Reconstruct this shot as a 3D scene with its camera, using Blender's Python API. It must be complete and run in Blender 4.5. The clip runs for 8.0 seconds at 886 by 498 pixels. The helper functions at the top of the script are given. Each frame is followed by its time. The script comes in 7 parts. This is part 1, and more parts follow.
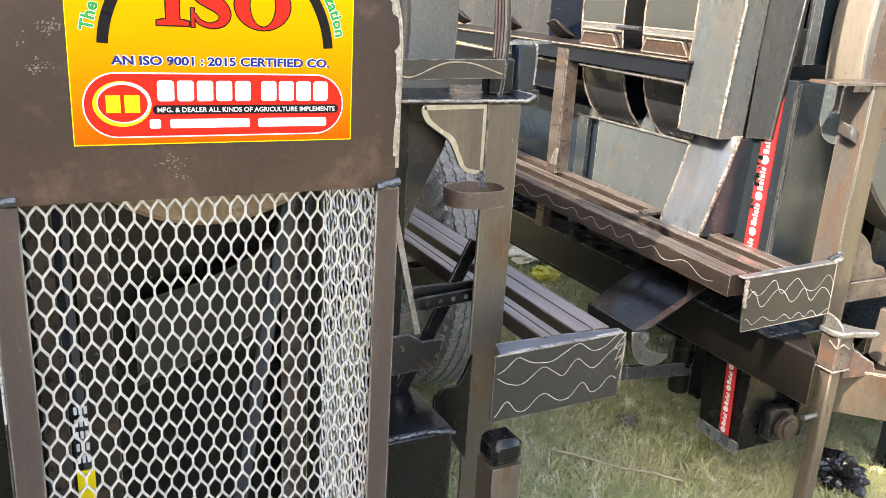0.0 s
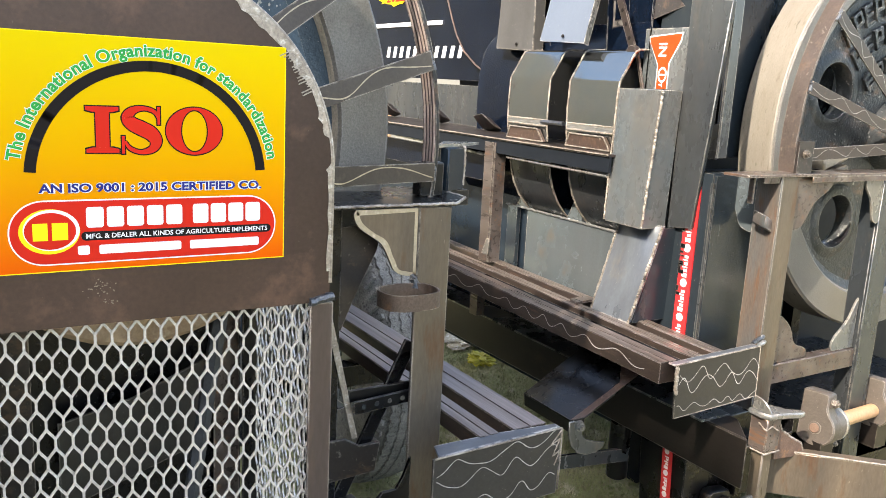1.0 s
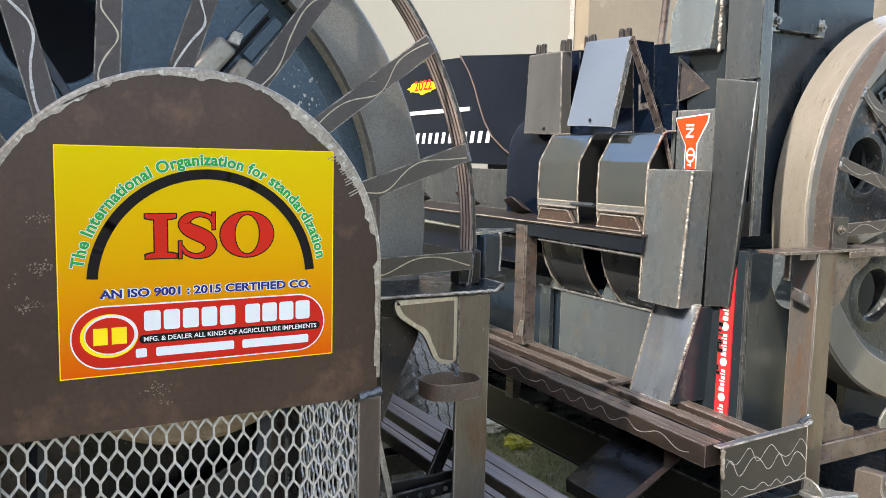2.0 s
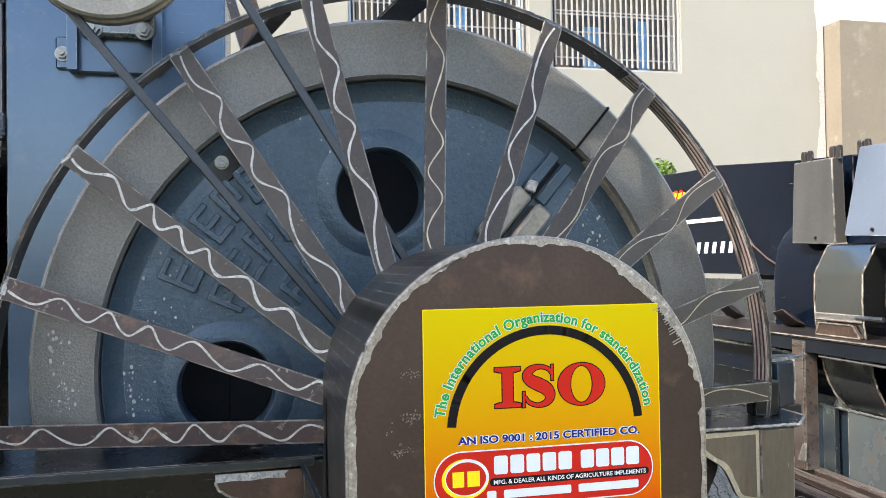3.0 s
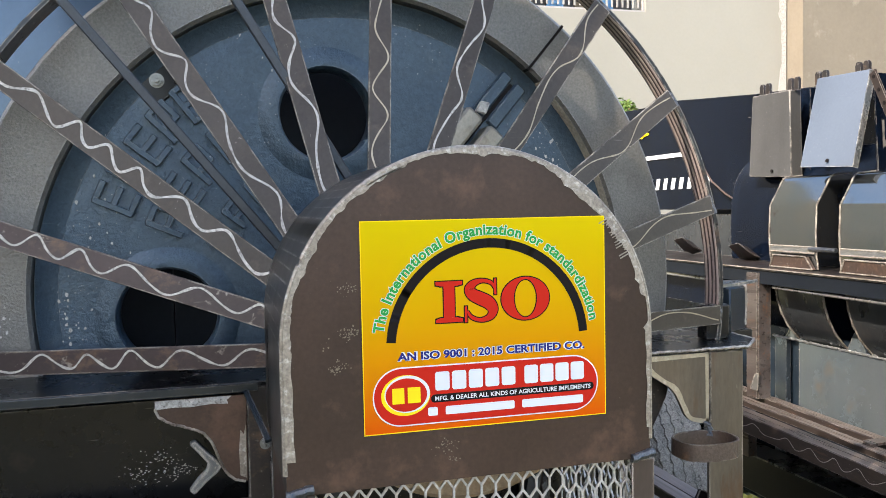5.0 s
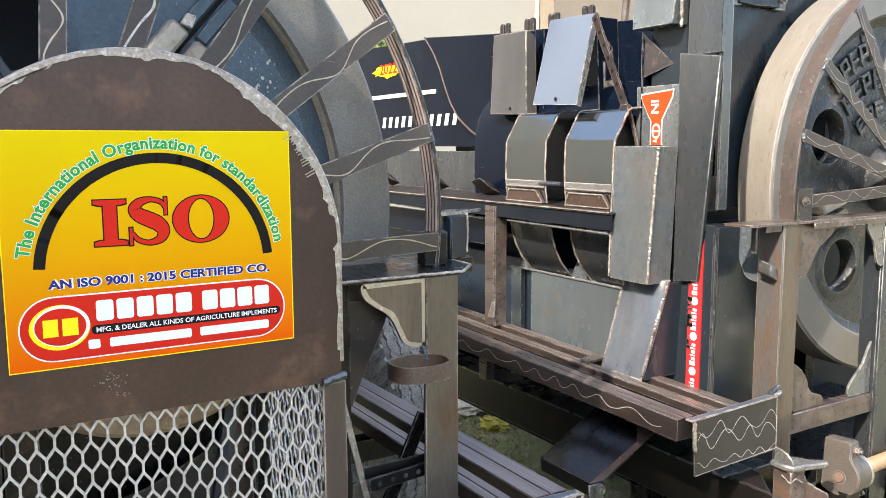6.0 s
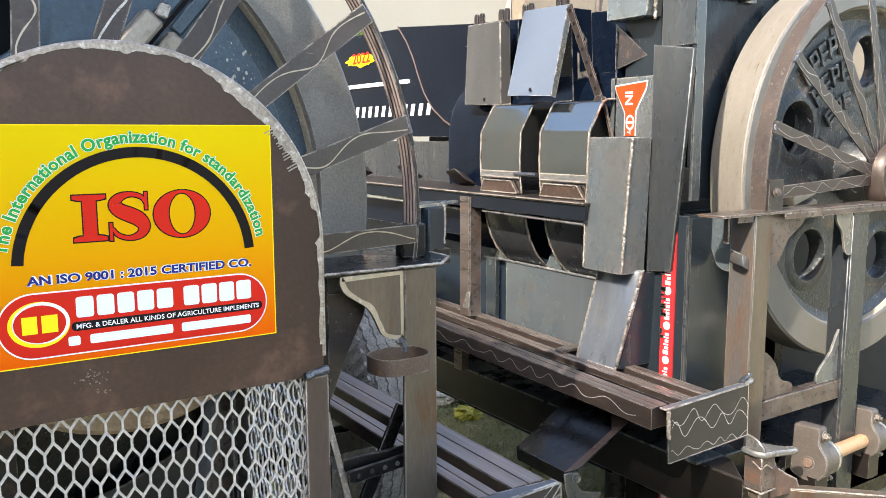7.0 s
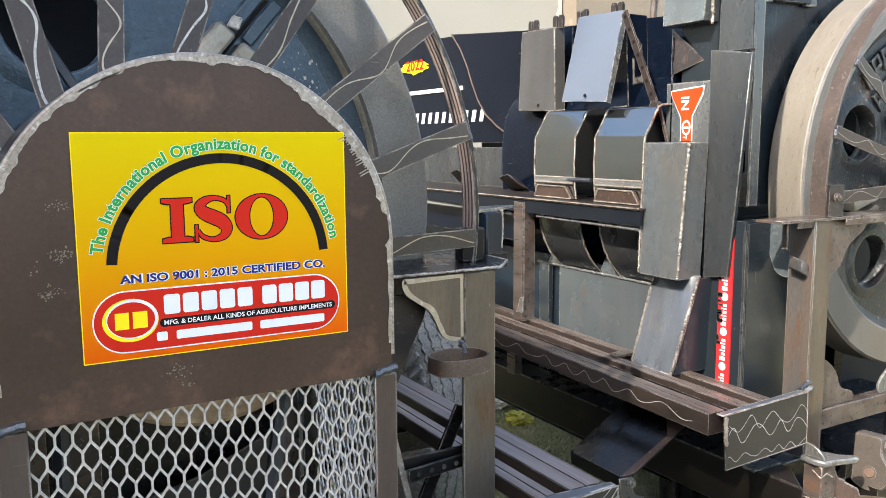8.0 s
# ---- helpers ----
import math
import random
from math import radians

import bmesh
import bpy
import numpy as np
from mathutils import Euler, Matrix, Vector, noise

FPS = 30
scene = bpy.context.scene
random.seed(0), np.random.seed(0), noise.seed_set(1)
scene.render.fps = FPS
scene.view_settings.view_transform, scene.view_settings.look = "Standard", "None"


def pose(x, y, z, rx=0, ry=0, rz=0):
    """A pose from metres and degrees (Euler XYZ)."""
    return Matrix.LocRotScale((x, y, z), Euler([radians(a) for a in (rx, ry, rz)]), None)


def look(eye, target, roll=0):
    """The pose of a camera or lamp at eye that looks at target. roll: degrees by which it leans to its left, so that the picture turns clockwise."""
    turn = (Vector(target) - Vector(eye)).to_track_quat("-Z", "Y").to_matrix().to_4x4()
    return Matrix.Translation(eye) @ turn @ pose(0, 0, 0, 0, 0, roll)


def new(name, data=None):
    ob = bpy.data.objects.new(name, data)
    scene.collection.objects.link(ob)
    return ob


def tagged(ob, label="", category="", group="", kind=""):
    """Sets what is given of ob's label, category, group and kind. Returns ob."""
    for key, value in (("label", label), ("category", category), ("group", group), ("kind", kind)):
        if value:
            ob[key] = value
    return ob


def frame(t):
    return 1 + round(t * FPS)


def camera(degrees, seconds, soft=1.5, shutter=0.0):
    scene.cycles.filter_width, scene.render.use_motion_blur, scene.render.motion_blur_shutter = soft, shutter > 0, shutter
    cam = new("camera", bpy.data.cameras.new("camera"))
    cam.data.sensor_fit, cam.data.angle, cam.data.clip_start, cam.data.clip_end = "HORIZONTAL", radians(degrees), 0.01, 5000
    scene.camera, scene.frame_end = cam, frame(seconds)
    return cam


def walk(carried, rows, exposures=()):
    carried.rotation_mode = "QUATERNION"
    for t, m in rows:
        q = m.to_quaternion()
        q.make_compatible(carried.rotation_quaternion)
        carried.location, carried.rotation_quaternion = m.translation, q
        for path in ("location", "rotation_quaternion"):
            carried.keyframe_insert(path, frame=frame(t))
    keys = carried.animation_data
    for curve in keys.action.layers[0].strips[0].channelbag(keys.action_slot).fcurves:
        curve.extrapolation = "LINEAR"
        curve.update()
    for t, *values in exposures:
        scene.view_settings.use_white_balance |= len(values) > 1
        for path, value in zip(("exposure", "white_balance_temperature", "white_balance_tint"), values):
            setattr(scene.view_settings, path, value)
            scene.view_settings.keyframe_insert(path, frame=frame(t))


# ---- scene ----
cam = camera(56.90, 8.0, soft=0.8)
# seconds, x, y, z, yaw, pitch, roll
ROWS = [
    (0, -0.1836, -0.9121, 1.4307, -26.040, -17.502, -3.320),
    (0.5, -0.1881, -0.9081, 1.4476, -29.040, -14.740, -3.355),
    (1, -0.1857, -0.9125, 1.4724, -30.890, -11.620, -2.971),
    (1.2, -0.1911, -0.9172, 1.4932, -31.334, -10.313, -2.757),
    (2.3, -0.2379, -0.9126, 1.4921, -25.635, -4.542, -0.309),
    (2.5, -0.2769, -0.9128, 1.5136, -21.669, -3.182, 0.341),
    (3, -0.3427, -0.9360, 1.5548, -13.163, 0.945, 0.885),
    (3.5, -0.3349, -0.9474, 1.5609, -11.329, 3.426, 1.202),
    (4, -0.3332, -0.9576, 1.5673, -10.672, 4.571, 1.274),
    (4.2, -0.3371, -0.9548, 1.5612, -10.769, 3.696, 1.240),
    (5.3, -0.2651, -0.8943, 1.4971, -20.576, -4.808, 0.958),
    (5.5, -0.2304, -0.8936, 1.4887, -24.808, -5.689, 0.749),
    (6, -0.1909, -0.9061, 1.4829, -31.252, -7.194, 0.236),
    (6.5, -0.1924, -0.8958, 1.4807, -33.107, -7.919, 0.086),
    (7, -0.2024, -0.8991, 1.4888, -33.266, -7.961, 0.143),
    (7.5, -0.2212, -0.9093, 1.4834, -31.998, -7.892, 0.162),
    (8, -0.2382, -0.9144, 1.4888, -29.901, -7.528, 0.360),
]
walk(cam, [(t, pose(x, y, z, 90 + pitch, roll, yaw)) for t, x, y, z, yaw, pitch, roll in ROWS],
     [(0, 2.9, 7700, 13), (0.5, 2.64, 7550, 12), (1, 2.5, 7400, 11), (2.3, 1.98, 6900, 10), (3, 2.16, 6850, 10), (3.5, 2.2, 6850, 10), (4.2, 2.0, 6850, 10), (5.3, 2.22, 7100, 12), (6, 2.32, 7050, 12), (7, 2.32, 7000, 11), (8, 2.18, 6950, 11)])

# ---- light ----
SUN_DIR = Vector((-0.69, -0.3, 0.66)).normalized()
world = bpy.data.worlds.new("sky")
scene.world = world
world.use_nodes = True
wn = world.node_tree
sky = wn.nodes.new("ShaderNodeTexSky")
sky.sky_type = "NISHITA"
sky.sun_disc = False
sky.sun_elevation = math.asin(SUN_DIR.z)
sky.sun_rotation = math.atan2(SUN_DIR.x, SUN_DIR.y)
sky.air_density, sky.dust_density = 1.0, 1.8
wn.links.new(sky.outputs[0], wn.nodes["Background"].inputs[0])
wn.nodes["Background"].inputs[1].default_value = 0.15
sun_data = bpy.data.lights.new("sun", "SUN")
sun_data.energy, sun_data.angle, sun_data.color = 2.1, radians(0.8), (1.0, 0.94, 0.86)
sun = new("sun", sun_data)
sun.matrix_world = look(SUN_DIR * 30, (0, 0, 0))


# ---- materials ----
def mat(name, c1, c2, c3=None, rough=0.5, metal=0.0, scale=6.0, fine=90.0, bump=0.15, rvar=0.2, spots=0.5, stretch=(1, 1, 1), grain=0.25, spec=0.5, streak=0.0, marks=0.0, edge=0.0, bare=(0.42, 0.38, 0.33), rim=0.0035):
    """Two-scale mottled surface: c1 and c2 blended by a broad noise, c3 in patches, fine grain in colour and relief; streaks down the sheet, thin scratches and specks, bare metal along the edges."""
    m = bpy.data.materials.new(name)
    m.use_nodes = True
    nt = m.node_tree
    N, L = nt.nodes, nt.links
    b = N["Principled BSDF"]
    co = N.new("ShaderNodeTexCoord")
    mp = N.new("ShaderNodeMapping")
    mp.inputs["Scale"].default_value = stretch
    L.new(co.outputs["Object"], mp.inputs[0])

    def noise_tex(s, d):
        n = N.new("ShaderNodeTexNoise")
        n.inputs["Scale"].default_value, n.inputs["Detail"].default_value, n.inputs["Roughness"].default_value = s, d, 0.62
        L.new(mp.outputs[0], n.inputs["Vector"])
        return n

    def ramp(src, lo, hi):
        r = N.new("ShaderNodeMapRange")
        r.inputs[1].default_value, r.inputs[2].default_value = lo, hi
        r.clamp = True
        L.new(src, r.inputs[0])
        return r.outputs[0]

    def mix(fac, a, c, kind="MIX"):
        x = N.new("ShaderNodeMix")
        x.data_type, x.blend_type = "RGBA", kind
        for v, s in ((fac, x.inputs[0]), (a, x.inputs[6]), (c, x.inputs[7])):
            if isinstance(v, (float, int)):
                s.default_value = v
            elif isinstance(v, tuple):
                s.default_value = (*v, 1)
            else:
                L.new(v, s)
        return x.outputs[2]

    big, mid, small = noise_tex(scale, 4), noise_tex(scale * 3.7, 6), noise_tex(fine, 3)
    col = mix(ramp(big.outputs[0], 0.35, 0.65), c1, c2)
    if c3:
        col = mix(ramp(mid.outputs[0], 1 - spots, 1 - spots + 0.12), col, c3)
    g = ramp(small.outputs[0], 0.25, 0.75)
    lo, hi = 1 - grain, 1 + grain * 0.6
    col = mix(1.0, col, mix(g, (lo, lo, lo), (hi, hi, hi)), "MULTIPLY")
    def second(kind, a, c, x):
        m2 = N.new("ShaderNodeMath")
        m2.operation = kind
        for v2, s2 in ((a, m2.inputs[0]), (c, m2.inputs[1])):
            if isinstance(v2, (float, int)):
                s2.default_value = v2
            else:
                L.new(v2, s2)
        m2.use_clamp = x
        return m2.outputs[0]

    if streak:
        sm = N.new("ShaderNodeMapping")
        sm.inputs["Scale"].default_value = (13, 13, 1.1)
        L.new(co.outputs["Object"], sm.inputs[0])
        st = N.new("ShaderNodeTexNoise")
        st.inputs["Scale"].default_value, st.inputs["Detail"].default_value = 1.0, 5
        L.new(sm.outputs[0], st.inputs["Vector"])
        lo, hi = 1 - streak, 1 + streak
        col = mix(1.0, col, mix(ramp(st.outputs[0], 0.3, 0.7), (lo, lo, lo), (hi, hi, hi)), "MULTIPLY")
    if marks:
        sc = N.new("ShaderNodeMapping")
        sc.inputs["Rotation"].default_value = (0.7, 0.5, 0.3)
        sc.inputs["Scale"].default_value = (16, 16, 210)
        L.new(co.outputs["Object"], sc.inputs[0])
        wob = N.new("ShaderNodeTexNoise")
        wob.inputs["Scale"].default_value, wob.inputs["Detail"].default_value = 1.0, 1
        L.new(sc.outputs[0], wob.inputs["Vector"])
        line = second("MULTIPLY", ramp(wob.outputs[0], 0.76, 0.86), ramp(noise_tex(4.0, 2).outputs[0], 0.5, 0.66), True)
        dots = second("MULTIPLY", ramp(noise_tex(210.0, 1).outputs[0], 0.735, 0.76), ramp(noise_tex(5.0, 3).outputs[0], 0.5, 0.62), True)
        if marks > 0.6:
            sa = N.new("ShaderNodeMapping")
            sa.inputs["Rotation"].default_value = (0.4, 0.9, 0.2)
            sa.inputs["Scale"].default_value = (9, 26, 14)
            L.new(co.outputs["Object"], sa.inputs[0])
            sn = N.new("ShaderNodeTexNoise")
            sn.inputs["Scale"].default_value, sn.inputs["Detail"].default_value, sn.inputs["Roughness"].default_value = 1.0, 8, 0.72
            L.new(sa.outputs[0], sn.inputs["Vector"])
            col = mix(second("MULTIPLY", ramp(sn.outputs[0], 0.55, 0.66), 0.5, True), col, (0.17, 0.1, 0.062))
            col = mix(second("MULTIPLY", ramp(sn.outputs[0], 0.43, 0.33), 0.55, True), col, mix(1.0, col, (0.5, 0.5, 0.52), "MULTIPLY"))
            col = mix(second("MULTIPLY", ramp(noise_tex(45.0, 5).outputs[0], 0.63, 0.7), 0.5, True), col, bare)
        col = mix(second("MULTIPLY", second("MAXIMUM", line, dots, True), marks, True), col, bare)
    if edge:
        bv, ge, dp = N.new("ShaderNodeBevel"), N.new("ShaderNodeNewGeometry"), N.new("ShaderNodeVectorMath")
        bv.samples = 4
        bv.inputs["Radius"].default_value = rim
        dp.operation = "DOT_PRODUCT"
        L.new(bv.outputs[0], dp.inputs[0])
        L.new(ge.outputs["Normal"], dp.inputs[1])
        e = second("MULTIPLY", ramp(dp.outputs["Value"], 0.985, 0.9), ramp(noise_tex(28.0, 4).outputs[0], 0.4, 0.55), True)
        col = mix(second("MULTIPLY", e, edge, True), col, bare)
    oi = N.new("ShaderNodeObjectInfo")
    v = ramp(oi.outputs["Random"], 0.0, 1.0)
    col = mix(1.0, col, mix(v, (0.88, 0.88, 0.88), (1.1, 1.1, 1.1)), "MULTIPLY")
    L.new(col, b.inputs["Base Color"])
    rr = N.new("ShaderNodeMapRange")
    rr.inputs[3].default_value, rr.inputs[4].default_value = max(0.05, rough - rvar), min(1, rough + rvar)
    L.new(mid.outputs[0], rr.inputs[0])
    L.new(rr.outputs[0], b.inputs["Roughness"])
    b.inputs["Metallic"].default_value = metal
    b.inputs["Specular IOR Level"].default_value = spec
    if bump:
        add = N.new("ShaderNodeMath")
        add.operation = "ADD"
        L.new(small.outputs[0], add.inputs[0])
        L.new(mid.outputs[0], add.inputs[1])
        bp = N.new("ShaderNodeBump")
        bp.inputs["Strength"].default_value, bp.inputs["Distance"].default_value = bump, 0.004
        L.new(add.outputs[0], bp.inputs["Height"])
        L.new(bp.outputs[0], b.inputs["Normal"])
    return m


def plain(name, c, rough=0.5, metal=0.0):
    m = bpy.data.materials.new(name)
    m.use_nodes = True
    b = m.node_tree.nodes["Principled BSDF"]
    b.inputs["Base Color"].default_value = (*c, 1)
    b.inputs["Roughness"].default_value, b.inputs["Metallic"].default_value = rough, metal
    b.inputs["Specular IOR Level"].default_value = 0.07
    return m


STEEL_BROWN = mat("mill_scale_steel", (0.047, 0.0288, 0.0218), (0.078, 0.047, 0.035), (0.112, 0.064, 0.045), 0.36, 0.12, 3.2, 170, 0.04, 0.1, 0.46, grain=0.18, spec=0.35, streak=0.05, marks=0.15)
STEEL_POST = mat("worn_brown_steel", (0.1452, 0.1144, 0.0827), (0.095, 0.081, 0.066), (0.11, 0.0634, 0.0378), 0.32, 0.35, 6.0, 160, 0.06, 0.14, 0.43, (1, 1, 0.25), grain=0.18, streak=0.16, marks=0.55, edge=0.9)
STEEL_STREAK = mat("rust_streaked_post", (0.095, 0.105, 0.11), (0.12, 0.095, 0.078), (0.135, 0.078, 0.05), 0.42, 0.3, 9.0, 140, 0.08, 0.14, 0.45, (2, 2, 0.3), grain=0.25, streak=0.25, marks=0.55, edge=0.8)
STEEL_RAIL = mat("rusty_channel_steel", (0.068, 0.0528, 0.048), (0.152, 0.128, 0.116), (0.176, 0.096, 0.06), 0.3, 0.4, 5.0, 160, 0.06, 0.14, 0.44, (3, 0.4, 3), grain=0.16, marks=0.55, edge=0.9)
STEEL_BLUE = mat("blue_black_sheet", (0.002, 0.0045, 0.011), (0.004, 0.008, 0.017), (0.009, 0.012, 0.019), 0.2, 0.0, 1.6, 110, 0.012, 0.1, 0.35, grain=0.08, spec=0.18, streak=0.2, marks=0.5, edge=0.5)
STEEL_TOWER = mat("blued_tower_sheet", (0.045, 0.082, 0.135), (0.072, 0.108, 0.158), (0.1, 0.124, 0.155), 0.22, 0.4, 1.2, 110, 0.012, 0.07, 0.42, grain=0.06, marks=0.3, edge=0.6)
STEEL_NAVY = mat("dark_navy_sheet", (0.013, 0.02, 0.027), (0.022, 0.029, 0.035), (0.034, 0.037, 0.038), 0.24, 0.2, 2.2, 110, 0.012, 0.1, 0.4, (1, 1, 0.35), grain=0.08, spec=0.4, streak=0.12, marks=0.4, edge=0.3)
STEEL_GREY = mat("grey_sheet_steel", (0.144, 0.172, 0.188), (0.188, 0.1808, 0.1664), (0.152, 0.092, 0.06), 0.28, 0.5, 6.0, 130, 0.03, 0.1, 0.33, (1, 1, 0.6), grain=0.18, streak=0.12, marks=0.5, edge=1.0, bare=(0.55, 0.5, 0.43), rim=0.007)
BAND = mat("rolled_band_sheet", (0.1742, 0.2023, 0.2125), (0.2253, 0.2278, 0.2193), (0.1275, 0.102, 0.085), 0.09, 0.95, 5.0, 130, 0.012, 0.04, 0.38, grain=0.12, marks=0.6, edge=0.9, bare=(0.55, 0.5, 0.44), rim=0.008)
STEEL_FLAP = mat("dull_grey_flap", (0.066, 0.065, 0.063), (0.056, 0.055, 0.053), (0.078, 0.076, 0.072), 0.6, 0.1, 3.0, 130, 0.02, 0.1, 0.34, grain=0.14, spec=0.3, streak=0.1, marks=0.5, edge=1.0, bare=(0.4, 0.36, 0.31), rim=0.006)
STEEL_COLUMN = mat("blue_grey_column_sheet", (0.066, 0.078, 0.088), (0.09, 0.094, 0.096), (0.12, 0.113, 0.104), 0.28, 0.65, 3.2, 120, 0.02, 0.1, 0.4, (1, 1, 0.4), grain=0.14, streak=0.14, marks=0.5, edge=0.6, bare=(0.5, 0.47, 0.42), rim=0.006)
STEEL_TEAL = mat("teal_grey_sheet", (0.152, 0.1888, 0.208), (0.176, 0.2, 0.2096), (0.208, 0.192, 0.168), 0.26, 0.55, 2.6, 120, 0.02, 0.1, 0.38, grain=0.12, streak=0.14, marks=0.5, edge=1.0, bare=(0.6, 0.56, 0.5), rim=0.007)
RAIL_SIDE = mat("rust_brown_rail_side", (0.032, 0.025, 0.023), (0.058, 0.043, 0.036), (0.09, 0.056, 0.042), 0.36, 0.35, 6.0, 150, 0.06, 0.14, 0.42, (3, 0.5, 3), grain=0.22, marks=0.55, edge=0.9, bare=(0.45, 0.4, 0.37))
RAIL_TOP = mat("scraped_rail_steel", (0.2, 0.172, 0.165), (0.34, 0.305, 0.3), (0.12, 0.09, 0.078), 0.34, 0.4, 48.0, 170, 0.06, 0.1, 0.38, (1, 0.03, 1), grain=0.24, marks=0.5, edge=0.3, rim=0.003)
# Matte pale blue paints the sky's reflection on the open flap.
SKY_SHEET = mat("sky_reflection_sheet", (0.1, 0.122, 0.158), (0.094, 0.115, 0.15), (0.088, 0.105, 0.134), 0.85, 0.0, 2.0, 130, 0.015, 0.05, 0.3, grain=0.07, spec=0.05, marks=0.4, edge=1.0, bare=(0.5, 0.48, 0.45))
STEEL_DARK = mat("dark_flat_bar", (0.024, 0.02, 0.0192), (0.04, 0.0328, 0.0304), (0.0528, 0.0368, 0.0328), 0.38, 0.3, 6.0, 170, 0.04, 0.14, 0.42, grain=0.2, marks=0.8, edge=0.8, bare=(0.34, 0.31, 0.28))
UPRIGHT = mat("purple_brown_angle_iron", (0.09, 0.068, 0.062), (0.072, 0.056, 0.052), (0.11, 0.075, 0.06), 0.32, 0.35, 6.0, 160, 0.05, 0.12, 0.43, (1, 1, 0.25), grain=0.16, streak=0.14, marks=0.5, edge=0.9)
RAIL_BROWN = mat("brown_worn_rail_top", (0.1, 0.076, 0.064), (0.2, 0.162, 0.142), (0.33, 0.28, 0.255), 0.3, 0.4, 30.0, 170, 0.06, 0.1, 0.42, (1, 0.05, 1), grain=0.28, marks=0.55, edge=0.6, rim=0.004)
TREAD = mat("polished_cast_tread", (0.275, 0.25, 0.21), (0.335, 0.305, 0.262), (0.22, 0.188, 0.15), 0.3, 0.3, 5.0, 160, 0.08, 0.08, 0.42, (1, 4, 1), grain=0.2, marks=0.4)
HUB = mat("dark_brown_hub", (0.05, 0.038, 0.032), (0.075, 0.056, 0.047), (0.11, 0.075, 0.055), 0.4, 0.3, 9.0, 160, 0.1, 0.12, 0.42, grain=0.25, marks=0.5, edge=0.9, bare=(0.45, 0.38, 0.3))
WORN_EDGE = mat("broken_bare_edge", (0.46, 0.41, 0.35), (0.13, 0.104, 0.085), (0.62, 0.58, 0.53), 0.4, 0.4, 26.0, 240, 0.3, 0.15, 0.4, grain=0.4)
PLATE_DARK = mat("clean_dark_plate", (0.03, 0.029, 0.028), (0.042, 0.04, 0.037), (0.05, 0.046, 0.041), 0.34, 0.35, 3.0, 170, 0.03, 0.1, 0.4, grain=0.15, marks=0.3, edge=0.7, bare=(0.36, 0.33, 0.3))
DRY_STICK = mat("dry_stick_bark", (0.28, 0.24, 0.17), (0.34, 0.3, 0.22), (0.22, 0.17, 0.12), 0.85, 0.0, 30.0, 160, 0.2, 0.05, 0.42)
STEEL_HOOP = mat("brown_hoop_bar", (0.136, 0.108, 0.096), (0.104, 0.0864, 0.0784), (0.176, 0.132, 0.108), 0.34, 0.45, 8.0, 150, 0.06, 0.12, 0.42, grain=0.18, marks=0.9, edge=0.6)
SPOKE_RED = mat("red_brown_flat_bar", (0.04, 0.026, 0.0235), (0.031, 0.024, 0.022), (0.065, 0.043, 0.035), 0.36, 0.3, 8.0, 150, 0.05, 0.12, 0.4, grain=0.16, marks=0.5, edge=0.9)
# Pale pink paints sunlight on the first hoop's ridges.
LIT_RIDGE = mat("sunlit_pink_ridge", (0.48, 0.4, 0.37), (0.4, 0.33, 0.3), (0.55, 0.49, 0.46), 0.45, 0.3, 12.0, 200, 0.04, 0.1, 0.4, grain=0.1)
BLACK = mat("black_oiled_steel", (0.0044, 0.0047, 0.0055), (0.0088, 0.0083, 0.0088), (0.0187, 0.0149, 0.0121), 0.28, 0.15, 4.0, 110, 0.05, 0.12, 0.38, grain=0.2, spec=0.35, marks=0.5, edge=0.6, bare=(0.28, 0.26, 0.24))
OILY = mat("oily_brown_black_beam", (0.008, 0.007, 0.0065), (0.018, 0.0145, 0.0125), (0.03, 0.021, 0.0165), 0.36, 0.1, 2.0, 120, 0.06, 0.14, 0.42, (1, 0.5, 1.5), grain=0.3, spec=0.4, streak=0.15, marks=0.4, edge=0.6, bare=(0.25, 0.22, 0.19))
CHUTE = mat("bright_chute_sheet", (0.1125, 0.1278, 0.1467), (0.0945, 0.108, 0.126), (0.144, 0.1422, 0.1395), 0.3, 0.4, 4.0, 130, 0.015, 0.08, 0.42, (1, 1, 0.4), grain=0.12, spec=0.4, streak=0.25, marks=0.5, edge=1.0, bare=(0.58, 0.54, 0.49), rim=0.008)
CAST_RIM = mat("machined_cast_rim", (0.146, 0.138, 0.126), (0.176, 0.167, 0.153), (0.11, 0.101, 0.09), 0.33, 0.35, 1.6, 240, 0.34, 0.08, 0.42, grain=0.3, streak=0.06, marks=0.25, edge=0.4, bare=(0.55, 0.54, 0.52))
CAST_RUST = mat("tan_rusted_rim_edge", (0.4, 0.36, 0.29), (0.32, 0.285, 0.225), (0.5, 0.46, 0.39), 0.5, 0.15, 14.0, 160, 0.3, 0.1, 0.42, grain=0.35)
CAST_BLUE = mat("painted_casting", (0.036, 0.064, 0.096), (0.056, 0.088, 0.12), (0.075, 0.103, 0.128), 0.32, 0.25, 3.0, 120, 0.5, 0.12, 0.4, grain=0.24, marks=0.6, edge=0.2, bare=(0.66, 0.66, 0.64))
CAST_DARK = mat("dark_wheel_casting", (0.026, 0.032, 0.036), (0.045, 0.05, 0.054), (0.075, 0.08, 0.082), 0.32, 0.2, 6.0, 110, 0.6, 0.15, 0.39, grain=0.34, marks=1.0, edge=0.5, bare=(0.62, 0.62, 0.6))
